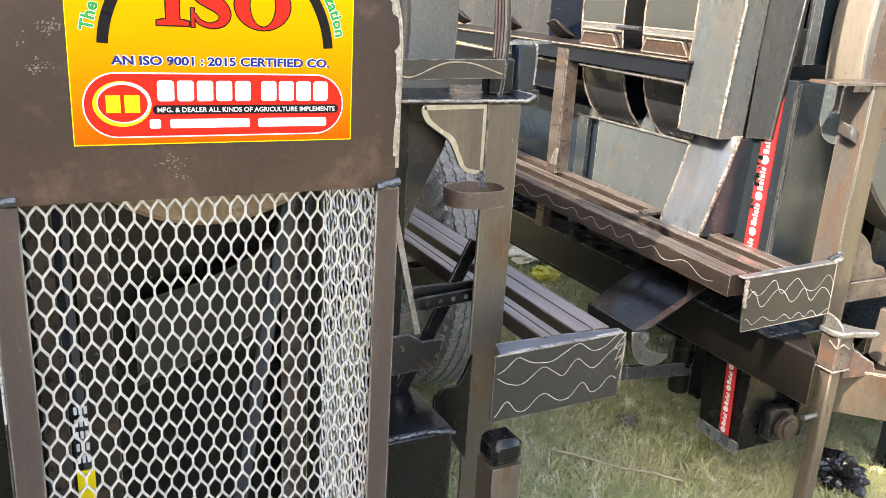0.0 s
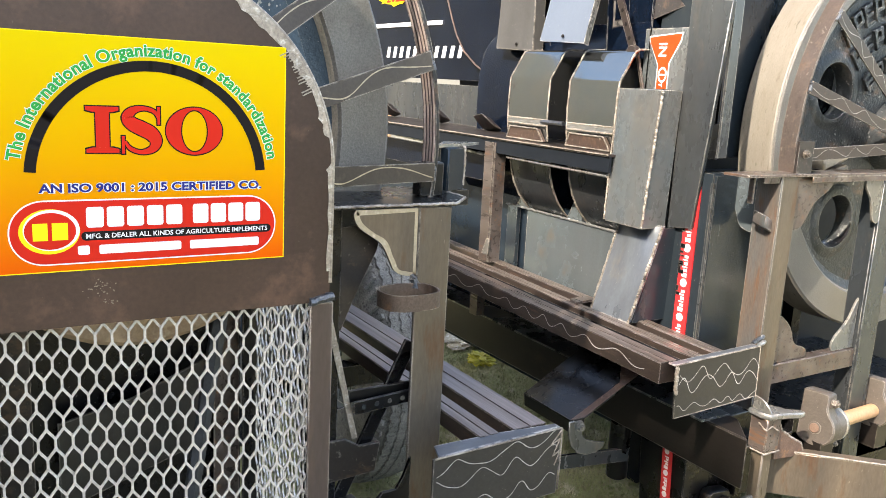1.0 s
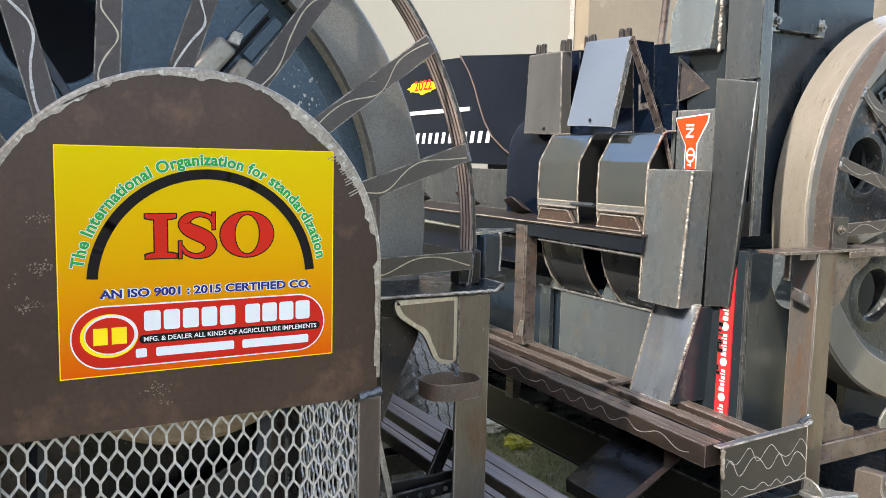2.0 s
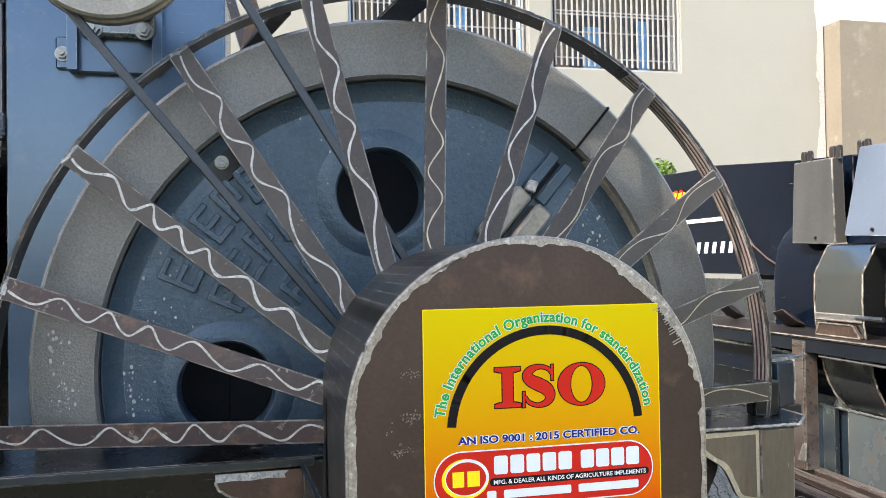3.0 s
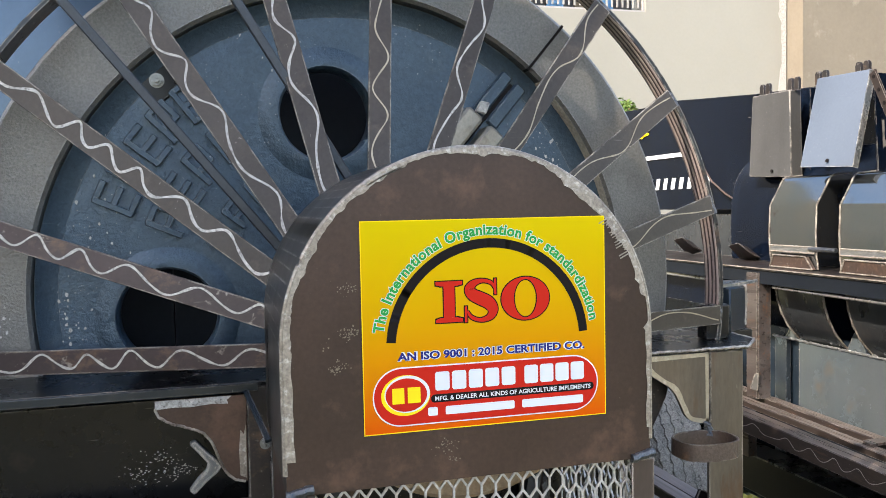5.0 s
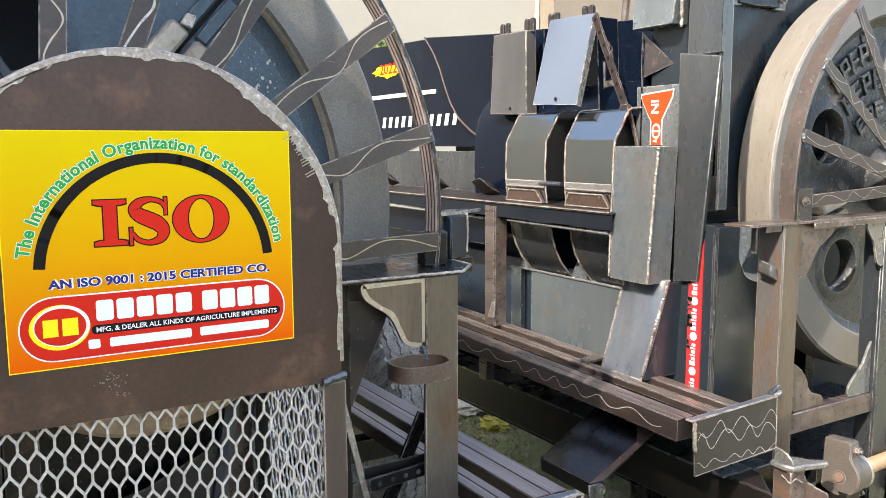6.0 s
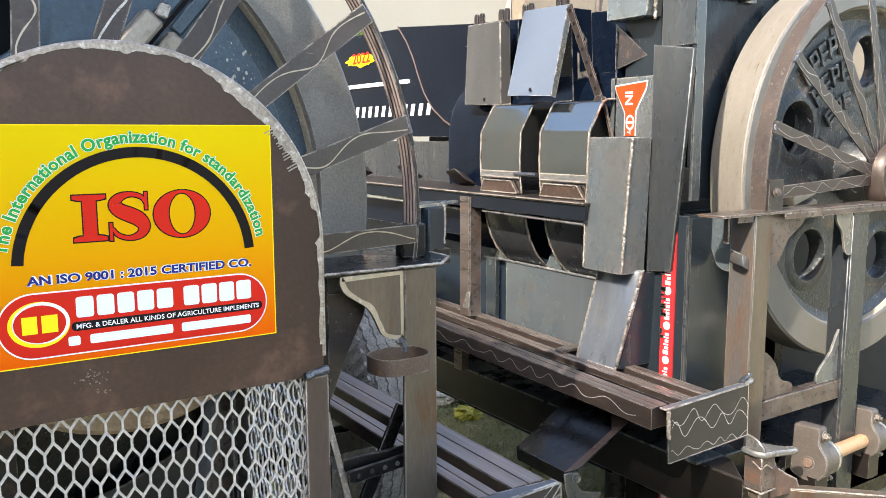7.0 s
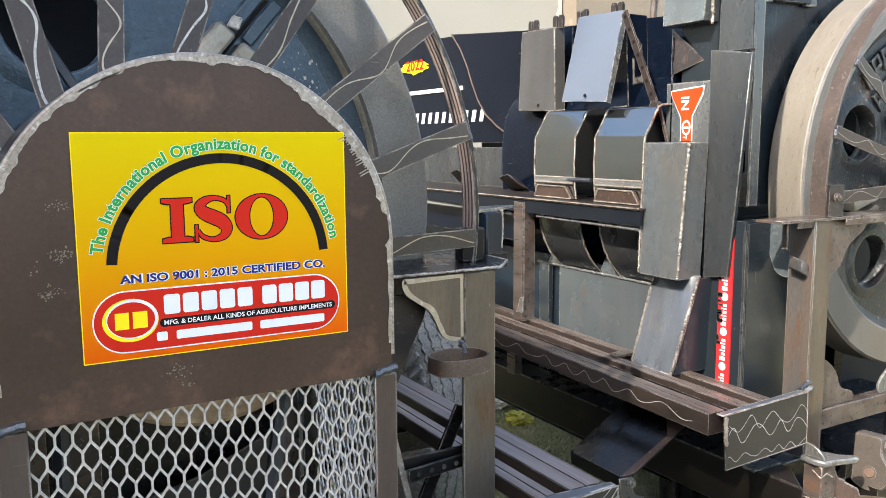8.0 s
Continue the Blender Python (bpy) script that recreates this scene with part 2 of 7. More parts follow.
CHALK = mat("chalk_white", (0.4, 0.38, 0.35), (0.55, 0.53, 0.5), (0.2, 0.185, 0.17), 0.9, 0.0, 50.0, 320, 0.1, 0.05, 0.46, grain=0.4)
GROUND_EDGE = mat("ground_bare_edge", (0.37, 0.322, 0.272), (0.25, 0.21, 0.172), (0.53, 0.485, 0.435), 0.4, 0.4, 34.0, 240, 0.25, 0.15, 0.46, grain=0.4)
BORDER = mat("bare_steel_border", (0.42, 0.35, 0.25), (0.34, 0.285, 0.2), (0.5, 0.43, 0.33), 0.45, 0.3, 20.0, 180, 0.06, 0.1, 0.42, grain=0.2)
STEEL_BLUE_WARM = mat("deep_blue_side_sheet", (0.012, 0.02, 0.03), (0.02, 0.032, 0.046), (0.05, 0.06, 0.068), 0.25, 0.3, 2.0, 110, 0.012, 0.08, 0.36, grain=0.08, spec=0.3, marks=0.4, edge=0.5)
STEEL_SLATE = mat("slate_side_sheet", (0.085, 0.08, 0.088), (0.115, 0.108, 0.112), (0.14, 0.125, 0.115), 0.3, 0.3, 1.8, 110, 0.02, 0.1, 0.4, grain=0.1, streak=0.1, marks=0.5, edge=0.7)
PULLEY_WEB = mat("grimy_pulley_web", (0.085, 0.06, 0.047), (0.12, 0.084, 0.064), (0.2, 0.11, 0.06), 0.5, 0.35, 9.0, 180, 0.3, 0.15, 0.4, grain=0.3, marks=0.6, edge=0.7)
HOOP_DARK = mat("black_hoop_bar", (0.0126, 0.014, 0.0168), (0.021, 0.0217, 0.0238), (0.042, 0.0385, 0.0364), 0.3, 0.35, 8.0, 150, 0.05, 0.12, 0.38, grain=0.18, marks=0.9, edge=0.7)
SPOKE = mat("brown_black_flat_bar", (0.044, 0.035, 0.028), (0.06, 0.049, 0.04), (0.08, 0.062, 0.049), 0.42, 0.1, 6.0, 170, 0.04, 0.12, 0.42, grain=0.18, spec=0.3, marks=0.55, edge=0.9, bare=(0.42, 0.38, 0.32))
SPOKE_PLUM = mat("plum_brown_flat_bar", (0.048, 0.031, 0.033), (0.04, 0.029, 0.03), (0.085, 0.055, 0.048), 0.38, 0.3, 8.0, 150, 0.05, 0.12, 0.4, grain=0.16, marks=0.7, edge=0.9)
# Near-black paints the unlit interiors; the shelf lip is black itself.
PITCH = mat("black_and_shade_sheet", (0.006, 0.009, 0.014), (0.009, 0.012, 0.017), None, 0.55, 0.0, 4.0, 110, 0.02, 0.1, grain=0.2, spec=0.2)
SCRAPED = mat("brushed_grey_steel", (0.2, 0.21, 0.215), (0.3, 0.3, 0.29), (0.42, 0.4, 0.37), 0.35, 0.6, 30.0, 200, 0.15, 0.12, 0.45, (1, 0.3, 3), grain=0.4)
LIP_RUST = mat("dull_rust_plate", (0.105, 0.066, 0.05), (0.075, 0.052, 0.043), (0.17, 0.115, 0.085), 0.5, 0.3, 20.0, 160, 0.2, 0.15, 0.44, grain=0.3, marks=0.9)
SCUFF = mat("dusty_scuff", (0.2, 0.17, 0.13), (0.16, 0.135, 0.105), None, 0.7, 0.1, 30.0, 240, 0.1, 0.1)
WELD = mat("weld_bead", (0.1, 0.108, 0.12), (0.17, 0.175, 0.187), (0.05, 0.075, 0.115), 0.35, 0.8, 60.0, 300, 0.5, 0.15, 0.45, grain=0.4)
MESH = mat("galvanised_mesh", (0.46, 0.43, 0.4), (0.54, 0.51, 0.475), (0.34, 0.305, 0.275), 0.38, 0.25, 20.0, 200, 0.05, 0.12, 0.4)
RUST_PULLEY = mat("rusted_pulley_web", (0.12, 0.075, 0.055), (0.17, 0.11, 0.08), (0.24, 0.13, 0.07), 0.7, 0.3, 9.0, 180, 0.3, 0.15, 0.45)
PULLEY_RIM = mat("machined_pulley_rim", (0.3, 0.265, 0.215), (0.22, 0.195, 0.165), (0.38, 0.345, 0.29), 0.42, 0.35, 8.0, 200, 0.08, 0.12, 0.4, grain=0.3, edge=0.6)
TAN = mat("tan_pulley_lagging", (0.38, 0.27, 0.17), (0.3, 0.2, 0.12), (0.45, 0.34, 0.22), 0.7, 0.0, 12.0, 160, 0.2, 0.1, 0.4)
RUBBER = mat("belt_rubber", (0.022, 0.027, 0.035), (0.03, 0.036, 0.045), (0.04, 0.045, 0.052), 0.45, 0.0, 14.0, 200, 0.1, 0.12, 0.36)
TYRE = mat("dusty_tyre", (0.2, 0.188, 0.166), (0.29, 0.272, 0.24), (0.09, 0.084, 0.075), 0.9, 0.0, 22.0, 240, 1.0, 0.05, 0.45, grain=0.6)
ZINC = mat("zinc_bolt", (0.2, 0.2, 0.19), (0.28, 0.28, 0.265), (0.13, 0.12, 0.11), 0.35, 0.7, 30.0, 200, 0.1, 0.12, 0.4)
WALL = mat("cream_plaster", (0.275, 0.264, 0.228), (0.29, 0.278, 0.242), (0.25, 0.239, 0.206), 0.9, 0.0, 0.7, 30, 0.05, 0.05, 0.32, grain=0.03)
WALL_OLD = mat("weathered_plaster", (0.2, 0.17, 0.13), (0.165, 0.14, 0.108), (0.25, 0.22, 0.175), 0.92, 0.0, 0.9, 24, 0.1, 0.05, 0.42, grain=0.08)
WHITE_GRILL = mat("white_grille_paint", (0.36, 0.345, 0.33), (0.31, 0.3, 0.285), None, 0.6, 0.0, 3.0, 60, 0.05, 0.1)
CURTAIN = mat("beige_curtain", (0.16, 0.14, 0.12), (0.1, 0.09, 0.08), (0.2, 0.18, 0.15), 0.9, 0.0, 3.0, 20, 0.0, 0.1, 0.45, (3, 1, 0.4))
DARK_IN = mat("window_interior", (0.045, 0.047, 0.052), (0.08, 0.078, 0.08), (0.14, 0.12, 0.1), 0.6, 0.0, 1.6, 10, 0.0, 0.1, 0.42)
BLUE_IN = mat("blue_shutter", (0.1, 0.28, 0.55), (0.14, 0.34, 0.6), None, 0.6, 0.0, 2.0, 20, 0.0, 0.1)
SOIL = mat("dry_grassy_soil", (0.29, 0.265, 0.155), (0.33, 0.295, 0.19), (0.235, 0.23, 0.115), 0.95, 0.0, 3.0, 70, 0.8, 0.03, 0.46)
GRASS = mat("grass_blades", (0.245, 0.275, 0.11), (0.4, 0.38, 0.2), (0.58, 0.53, 0.37), 0.7, 0.0, 3.2, 25, 0.0, 0.1, 0.45)
LEAF = mat("shrub_leaves", (0.1, 0.17, 0.035), (0.16, 0.23, 0.06), None, 0.6, 0.0, 5.0, 20, 0.0, 0.1)
WOOD = mat("pale_turned_shaft", (0.425, 0.2465, 0.1275), (0.493, 0.306, 0.17), (0.34, 0.187, 0.0935), 0.5, 0.15, 8.0, 120, 0.1, 0.1, 0.36)
BEARING = mat("grey_cast_housing", (0.125, 0.106, 0.09), (0.095, 0.08, 0.068), (0.085, 0.057, 0.041), 0.5, 0.35, 9.0, 150, 0.22, 0.12, 0.4, grain=0.16, marks=0.5, edge=0.7)
PLASTIC_BAG = mat("black_plastic", (0.01, 0.01, 0.011), (0.015, 0.015, 0.016), None, 0.25, 0.0, 20.0, 80, 0.1, 0.1)
RED_TAPE = mat("red_print", (0.62, 0.03, 0.03), (0.55, 0.025, 0.03), None, 0.4, 0.0, 10.0, 120, 0.02, 0.08, grain=0.1)
ORANGE = mat("orange_print", (0.5, 0.06, 0.012), (0.46, 0.052, 0.01), None, 0.5, 0.0, 10.0, 120, 0.02, 0.08, grain=0.12, spec=0.15)
INK_WHITE = plain("white_print", (0.68, 0.69, 0.7), 0.4)
INK_RED = plain("red_ink", (0.52, 0.022, 0.012), 0.35)
INK_DARK = plain("black_ink", (0.012, 0.01, 0.01), 0.4)
INK_GREEN = plain("green_ink", (0.02, 0.3, 0.06), 0.4)
INK_BLUE = plain("blue_ink", (0.02, 0.026, 0.17), 0.4)
INK_YELLOW = plain("yellow_ink", (0.9, 0.66, 0.02), 0.35)
LITTER = mat("yellow_wrapper", (0.62, 0.56, 0.04), (0.5, 0.47, 0.06), (0.7, 0.68, 0.55), 0.4, 0.0, 14.0, 80, 0.1, 0.1, 0.36)
PAPER = mat("pale_litter", (0.72, 0.66, 0.52), (0.5, 0.43, 0.3), (0.85, 0.82, 0.74), 0.8, 0.0, 12.0, 60, 0.2, 0.1)


def print_gradient():
    """Yellow at the top running to orange at the bottom, glossy vinyl."""
    m = bpy.data.materials.new("sticker_print")
    m.use_nodes = True
    N, L = m.node_tree.nodes, m.node_tree.links
    b = N["Principled BSDF"]
    co, sp, r = N.new("ShaderNodeTexCoord"), N.new("ShaderNodeSeparateXYZ"), N.new("ShaderNodeValToRGB")
    mr = N.new("ShaderNodeMapRange")
    mr.inputs[1].default_value, mr.inputs[2].default_value = 1.257, 1.5
    L.new(co.outputs["Object"], sp.inputs[0])
    L.new(sp.outputs[2], mr.inputs[0])
    L.new(mr.outputs[0], r.inputs[0])
    r.color_ramp.elements[0].color = (0.64, 0.088, 0.003, 1)
    r.color_ramp.elements[1].color = (0.6, 0.47, 0.003, 1)
    e = r.color_ramp.elements.new(0.5)
    e.color = (0.62, 0.31, 0.003, 1)
    L.new(r.outputs[0], b.inputs["Base Color"])
    b.inputs["Roughness"].default_value = 0.3
    b.inputs["Specular IOR Level"].default_value = 0.07
    return m


STICKER = print_gradient()


# ---- building blocks ----
def thing(name, base, label, category, group=""):
    ob = new(name)
    ob.location = base
    return tagged(ob, label, category, group)


def part(name, bm, material, parent, label="", bevel=0.0, smooth=40):
    """Link a bmesh as one mesh object under a thing or a part."""
    bmesh.ops.recalc_face_normals(bm, faces=bm.faces)
    if bevel:
        sharp = [e for e in bm.edges if len(e.link_faces) == 2 and e.calc_face_angle(0) > 0.6]
        bmesh.ops.bevel(bm, geom=sharp, offset=bevel, segments=1, affect="EDGES", clamp_overlap=True)
    me = bpy.data.meshes.new(name)
    bm.to_mesh(me)
    bm.free()
    me.materials.append(material)
    me.shade_smooth()
    me.set_sharp_from_angle(angle=radians(smooth))
    ob = new(name, me)
    if parent is not None:
        ob.parent = parent
        if parent.type == "EMPTY":
            ob.matrix_parent_inverse = Matrix.Translation(-parent.location)
    return tagged(ob, label)


def B():
    return bmesh.new()


def hexa(bm, lo, hi):
    """A solid between two loops of the same number of points."""
    a, b = [bm.verts.new(p) for p in lo], [bm.verts.new(p) for p in hi]
    n = len(a)
    bm.faces.new(a)
    bm.faces.new(b[::-1])
    for i in range(n):
        bm.faces.new((a[i], b[i], b[(i + 1) % n], a[(i + 1) % n]))
    return bm


def box(bm, x0, x1, y0, y1, z0, z1):
    return hexa(bm, [(x0, y0, z0), (x1, y0, z0), (x1, y1, z0), (x0, y1, z0)], [(x0, y0, z1), (x1, y0, z1), (x1, y1, z1), (x0, y1, z1)])


def slab(bm, pts, off):
    """A flat polygon given thickness along off."""
    off = Vector(off)
    return hexa(bm, pts, [Vector(p) + off for p in pts])


def xz(bm, pts, y0, y1):
    return slab(bm, [(x, y0, z) for x, z in pts], (0, y1 - y0, 0))


def yz(bm, pts, x0, x1):
    return slab(bm, [(x0, y, z) for y, z in pts], (x1 - x0, 0, 0))


def beam(bm, p, q, w, t, up=(0, 0, 1)):
    """A rectangular bar from p to q, w wide and t deep along up."""
    p, q = Vector(p), Vector(q)
    d = (q - p).normalized()
    s = d.cross(Vector(up)).normalized() * w / 2
    u = s.cross(d).normalized() * t / 2
    return hexa(bm, [p + s + u, p - s + u, p - s - u, p + s - u], [q + s + u, q - s + u, q - s - u, q + s - u])


def tube(bm, pts, r, n=10, closed=False):
    pts = [Vector(p) for p in pts]
    rings = []
    for i, p in enumerate(pts):
        a = pts[i - 1] if (i or closed) else p
        b = pts[(i + 1) % len(pts)] if (i + 1 < len(pts) or closed) else p
        d = (b - a).normalized()
        ref = Vector((0, 0, 1)) if abs(d.z) < 0.9 else Vector((1, 0, 0))
        s = d.cross(ref).normalized()
        u = s.cross(d)
        rings.append([bm.verts.new(p + r * (math.cos(k * math.tau / n) * s + math.sin(k * math.tau / n) * u)) for k in range(n)])
    m = len(rings)
    for i in range(m if closed else m - 1):
        a, b = rings[i], rings[(i + 1) % m]
        for k in range(n):
            bm.faces.new((a[k], a[(k + 1) % n], b[(k + 1) % n], b[k]))
    if not closed:
        bm.faces.new(rings[0])
        bm.faces.new(rings[-1][::-1])
    return bm


def lathe(bm, prof, cx, cz, a0=0.0, a1=360.0, n=64):
    """A closed profile of (radius, y) turned about the axis along y through (cx, cz)."""
    full = abs(a1 - a0) >= 359.9
    cols = []
    for i in range(n if full else n + 1):
        a = radians(a0 + (a1 - a0) * i / n)
        cols.append([bm.verts.new((cx + r * math.cos(a), y, cz + r * math.sin(a))) for r, y in prof])
    m = len(prof)
    for i in range(n):
        a, b = cols[i], cols[(i + 1) % len(cols)]
        for k in range(m):
            bm.faces.new((a[k], a[(k + 1) % m], b[(k + 1) % m], b[k]))
    if not full:
        bm.faces.new(cols[0])
        bm.faces.new(cols[-1][::-1])
    return bm


def disc(bm, c, axis, r, h, n=20):
    """A short cylinder along axis from c."""
    a = Vector(axis).normalized()
    ref = Vector((0, 0, 1)) if abs(a.z) < 0.9 else Vector((1, 0, 0))
    s = a.cross(ref).normalized()
    u = s.cross(a)
    lo = [Vector(c) + r * (math.cos(k * math.tau / n) * s + math.sin(k * math.tau / n) * u) for k in range(n)]
    return hexa(bm, lo, [p + a * h for p in lo])


def bolt(name, parent, c, axis, r=0.011, mat_=None):
    bm = disc(B(), c, axis, r * 1.35, 0.002, 18)
    disc(bm, Vector(c) + Vector(axis).normalized() * 0.002, axis, r, r * 0.8, 6)
    disc(bm, Vector(c) + Vector(axis).normalized() * (0.002 + r * 0.8), axis, r * 0.5, r * 0.5, 12)
    return part(name, bm, mat_ or ZINC, parent, "zinc-plated bolt head")


def wavy(bm, p, q, side, lift, amp, waves, width, seed, steps=90, regular=False):
    """A hand-drawn wavy chalk line from p to q, on the face whose normal is lift."""
    p, q, side, lift = Vector(p), Vector(q), Vector(side).normalized(), Vector(lift).normalized()
    rr = random.Random(seed)
    ph = rr.uniform(0, 6)
    def place(u):
        w = waves * math.tau * (u + 0.035 * math.sin(u * 9 + ph) + 0.02 * noise.noise((u * 7, seed, 2)))
        size = 0.95 + 0.4 * noise.noise((u * waves * 0.9, seed, 5))
        if regular:
            return p + (q - p) * u + side * amp * ((0.9 + 0.5 * noise.noise((u * 3, seed, 5))) * math.sin(w + ph) + 0.35 * noise.noise((u * 4, seed, 8)))
        off = amp * (size * math.sin(w + ph) + 0.14 * math.sin(2 * w + ph * 1.7) + 0.4 * noise.noise((u * 5, seed, 8)))
        return p + (q - p) * u + side * off
    prev = None
    for i in range(steps + 1):
        u = i / steps
        c = place(u)
        tn = (place(u + 0.002) - place(u - 0.002)).normalized()
        n = tn.cross(lift).normalized() * width * 0.5 * (0.75 + 0.5 * noise.noise((u * 30, seed, 0)))
        vs = [bm.verts.new(c + n + lift * 0.0012), bm.verts.new(c - n + lift * 0.0012)]
        if prev:
            bm.faces.new((prev[0], prev[1], vs[1], vs[0]))
        prev = vs
    return bm


def weld(bm, pts, r=0.006, seed=0):
    """An uneven weld bead along a polyline."""
    pts = [Vector(p) for p in pts]
    out = []
    for a, b in zip(pts[:-1], pts[1:]):
        n = max(2, int((b - a).length / (r * 0.8)))
        out += [a.lerp(b, i / n) for i in range(n)]
    out.append(pts[-1])
    rr = random.Random(seed)
    out = [p + Vector((rr.uniform(-1, 1), rr.uniform(-1, 1), rr.uniform(-1, 1))) * r * 0.35 for p in out]
    return tube(bm, out, r, 7)


def text_flat(bm, body, m, size, bold=0.0, width=None, align="CENTER"):
    """Letters in the built-in font laid by the matrix m (x along the line, y up the letters), scaled to a width where given."""
    cu = bpy.data.curves.new("lettering", "FONT")
    cu.body, cu.size, cu.align_x, cu.offset = body, size, align, bold
    cu.resolution_u = 3
    ob = bpy.data.objects.new("lettering", cu)
    scene.collection.objects.link(ob)
    dg = bpy.context.evaluated_depsgraph_get()
    me = bpy.data.meshes.new_from_object(ob.evaluated_get(dg))
    sx = 1.0
    if width:
        xs = [v.co.x for v in me.vertices]
        sx = width / (max(xs) - min(xs))
    me.transform(m @ Matrix.Diagonal((sx, 1, 1, 1)))
    bm.from_mesh(me)
    bpy.data.meshes.remove(me)
    bpy.data.objects.remove(ob)
    bpy.data.curves.remove(cu)
    return bm


def glyph_advance(c):
    """The step that a letter takes in the built-in font at size 1."""
    spans = []
    for body in ("n" + c + "n", "nn"):
        bm = text_flat(B(), body, Matrix.Identity(4), 1.0)
        xs = [v.co.x for v in bm.verts]
        bm.free()
        spans.append(max(xs) - min(xs))
    return spans[0] - spans[1]


def face_y(x, y, z):
    """A frame on a face that looks along -y: x to the right, letters upright along z."""
    return Matrix(((1, 0, 0, x), (0, 0, -1, y), (0, 1, 0, z), (0, 0, 0, 1)))


# ---- setting ----
def ground_sheet():
    bm = B()
    xs = sorted(set([-600, -150, -40, -12, -5] + [round(-3 + 0.25 * i, 2) for i in range(41)] + [9, 12, 40, 150, 600]))
    ys = sorted(set([-600, -150, -40, -12, -5] + [round(-2.5 + 0.25 * i, 2) for i in range(41)] + [9, 12, 40, 150, 600]))
    vs = [[bm.verts.new((x, y, 0.02 * noise.noise((x * 0.9, y * 0.9, 3)) - 0.012 if abs(x) < 9 and abs(y) < 9 else -0.012)) for x in xs] for y in ys]
    for j in range(len(ys) - 1):
        for i in range(len(xs) - 1):
            bm.faces.new((vs[j][i], vs[j][i + 1], vs[j + 1][i + 1], vs[j + 1][i]))
    return tagged(part("ground", bm, SOIL, None), "dry trampled soil with patchy thin grass", "ground", kind="structure")


ground_sheet()


def grass_stuff():
    rr = np.random.RandomState(5)
    verts, faces = [], []
    n = 150000
    px = rr.uniform(-0.1, 2.7, n)
    py = rr.uniform(0.2, 3.3, n)
    for x, y in zip(px, py):
        dens = noise.noise((x * 2.3, y * 2.3, 1.5)) + 0.5 * noise.noise((x * 7, y * 7, 4))
        rim = min(x + 0.1, 2.7 - x, y - 0.2, 3.3 - y)
        if dens < -0.95 + 0.45 * rr.rand() or rim < 0.35 * rr.rand():
            continue
        h = 0.011 + 0.034 * rr.rand() ** 1.3 * (0.6 + max(0, dens))
        a, w, l = rr.uniform(0, math.tau), 0.001 + 0.0016 * rr.rand(), h * rr.uniform(0.4, 2.2)
        dx, dy = math.cos(a), math.sin(a)
        z = 0.02 * noise.noise((x * 0.9, y * 0.9, 3)) - 0.014
        b = len(verts)
        verts += [(x - dy * w, y + dx * w, z), (x + dy * w, y - dx * w, z), (x + dx * l * 0.4 + dy * w, y + dy * l * 0.4 - dx * w, z + h * 0.7), (x + dx * l * 0.4 - dy * w, y + dy * l * 0.4 + dx * w, z + h * 0.7), (x + dx * l, y + dy * l, z + h)]
        faces += [(b, b + 1, b + 2, b + 3), (b + 3, b + 2, b + 4)]
    for x, y in zip(rr.uniform(-3.6, 5.6, 170000), rr.uniform(-3.4, 6.8, 170000)):
        if (0.1 < x < 2.5 and 0.4 < y < 3.1) or noise.noise((x * 1.1, y * 1.1, 1.5)) + 0.5 * noise.noise((x * 4, y * 4, 4)) < -0.6 + 0.4 * rr.rand():
            continue
        h, a, w = 0.02 + 0.035 * rr.rand(), rr.uniform(0, math.tau), 0.003 + 0.003 * rr.rand()
        dx, dy, b = math.cos(a), math.sin(a), len(verts)
        z = 0.02 * noise.noise((x * 0.9, y * 0.9, 3)) - 0.014
        verts += [(x - dy * w, y + dx * w, z), (x + dy * w, y - dx * w, z), (x + dx * h * 0.8, y + dy * h * 0.8, z + h)]
        faces.append((b, b + 1, b + 2))
    me = bpy.data.meshes.new("grass")
    me.from_pydata(verts, [], faces)
    me.materials.append(GRASS)
    tagged(new("grass", me), "short sparse green and straw-coloured grass blades", "grass", kind="stuff")


grass_stuff()


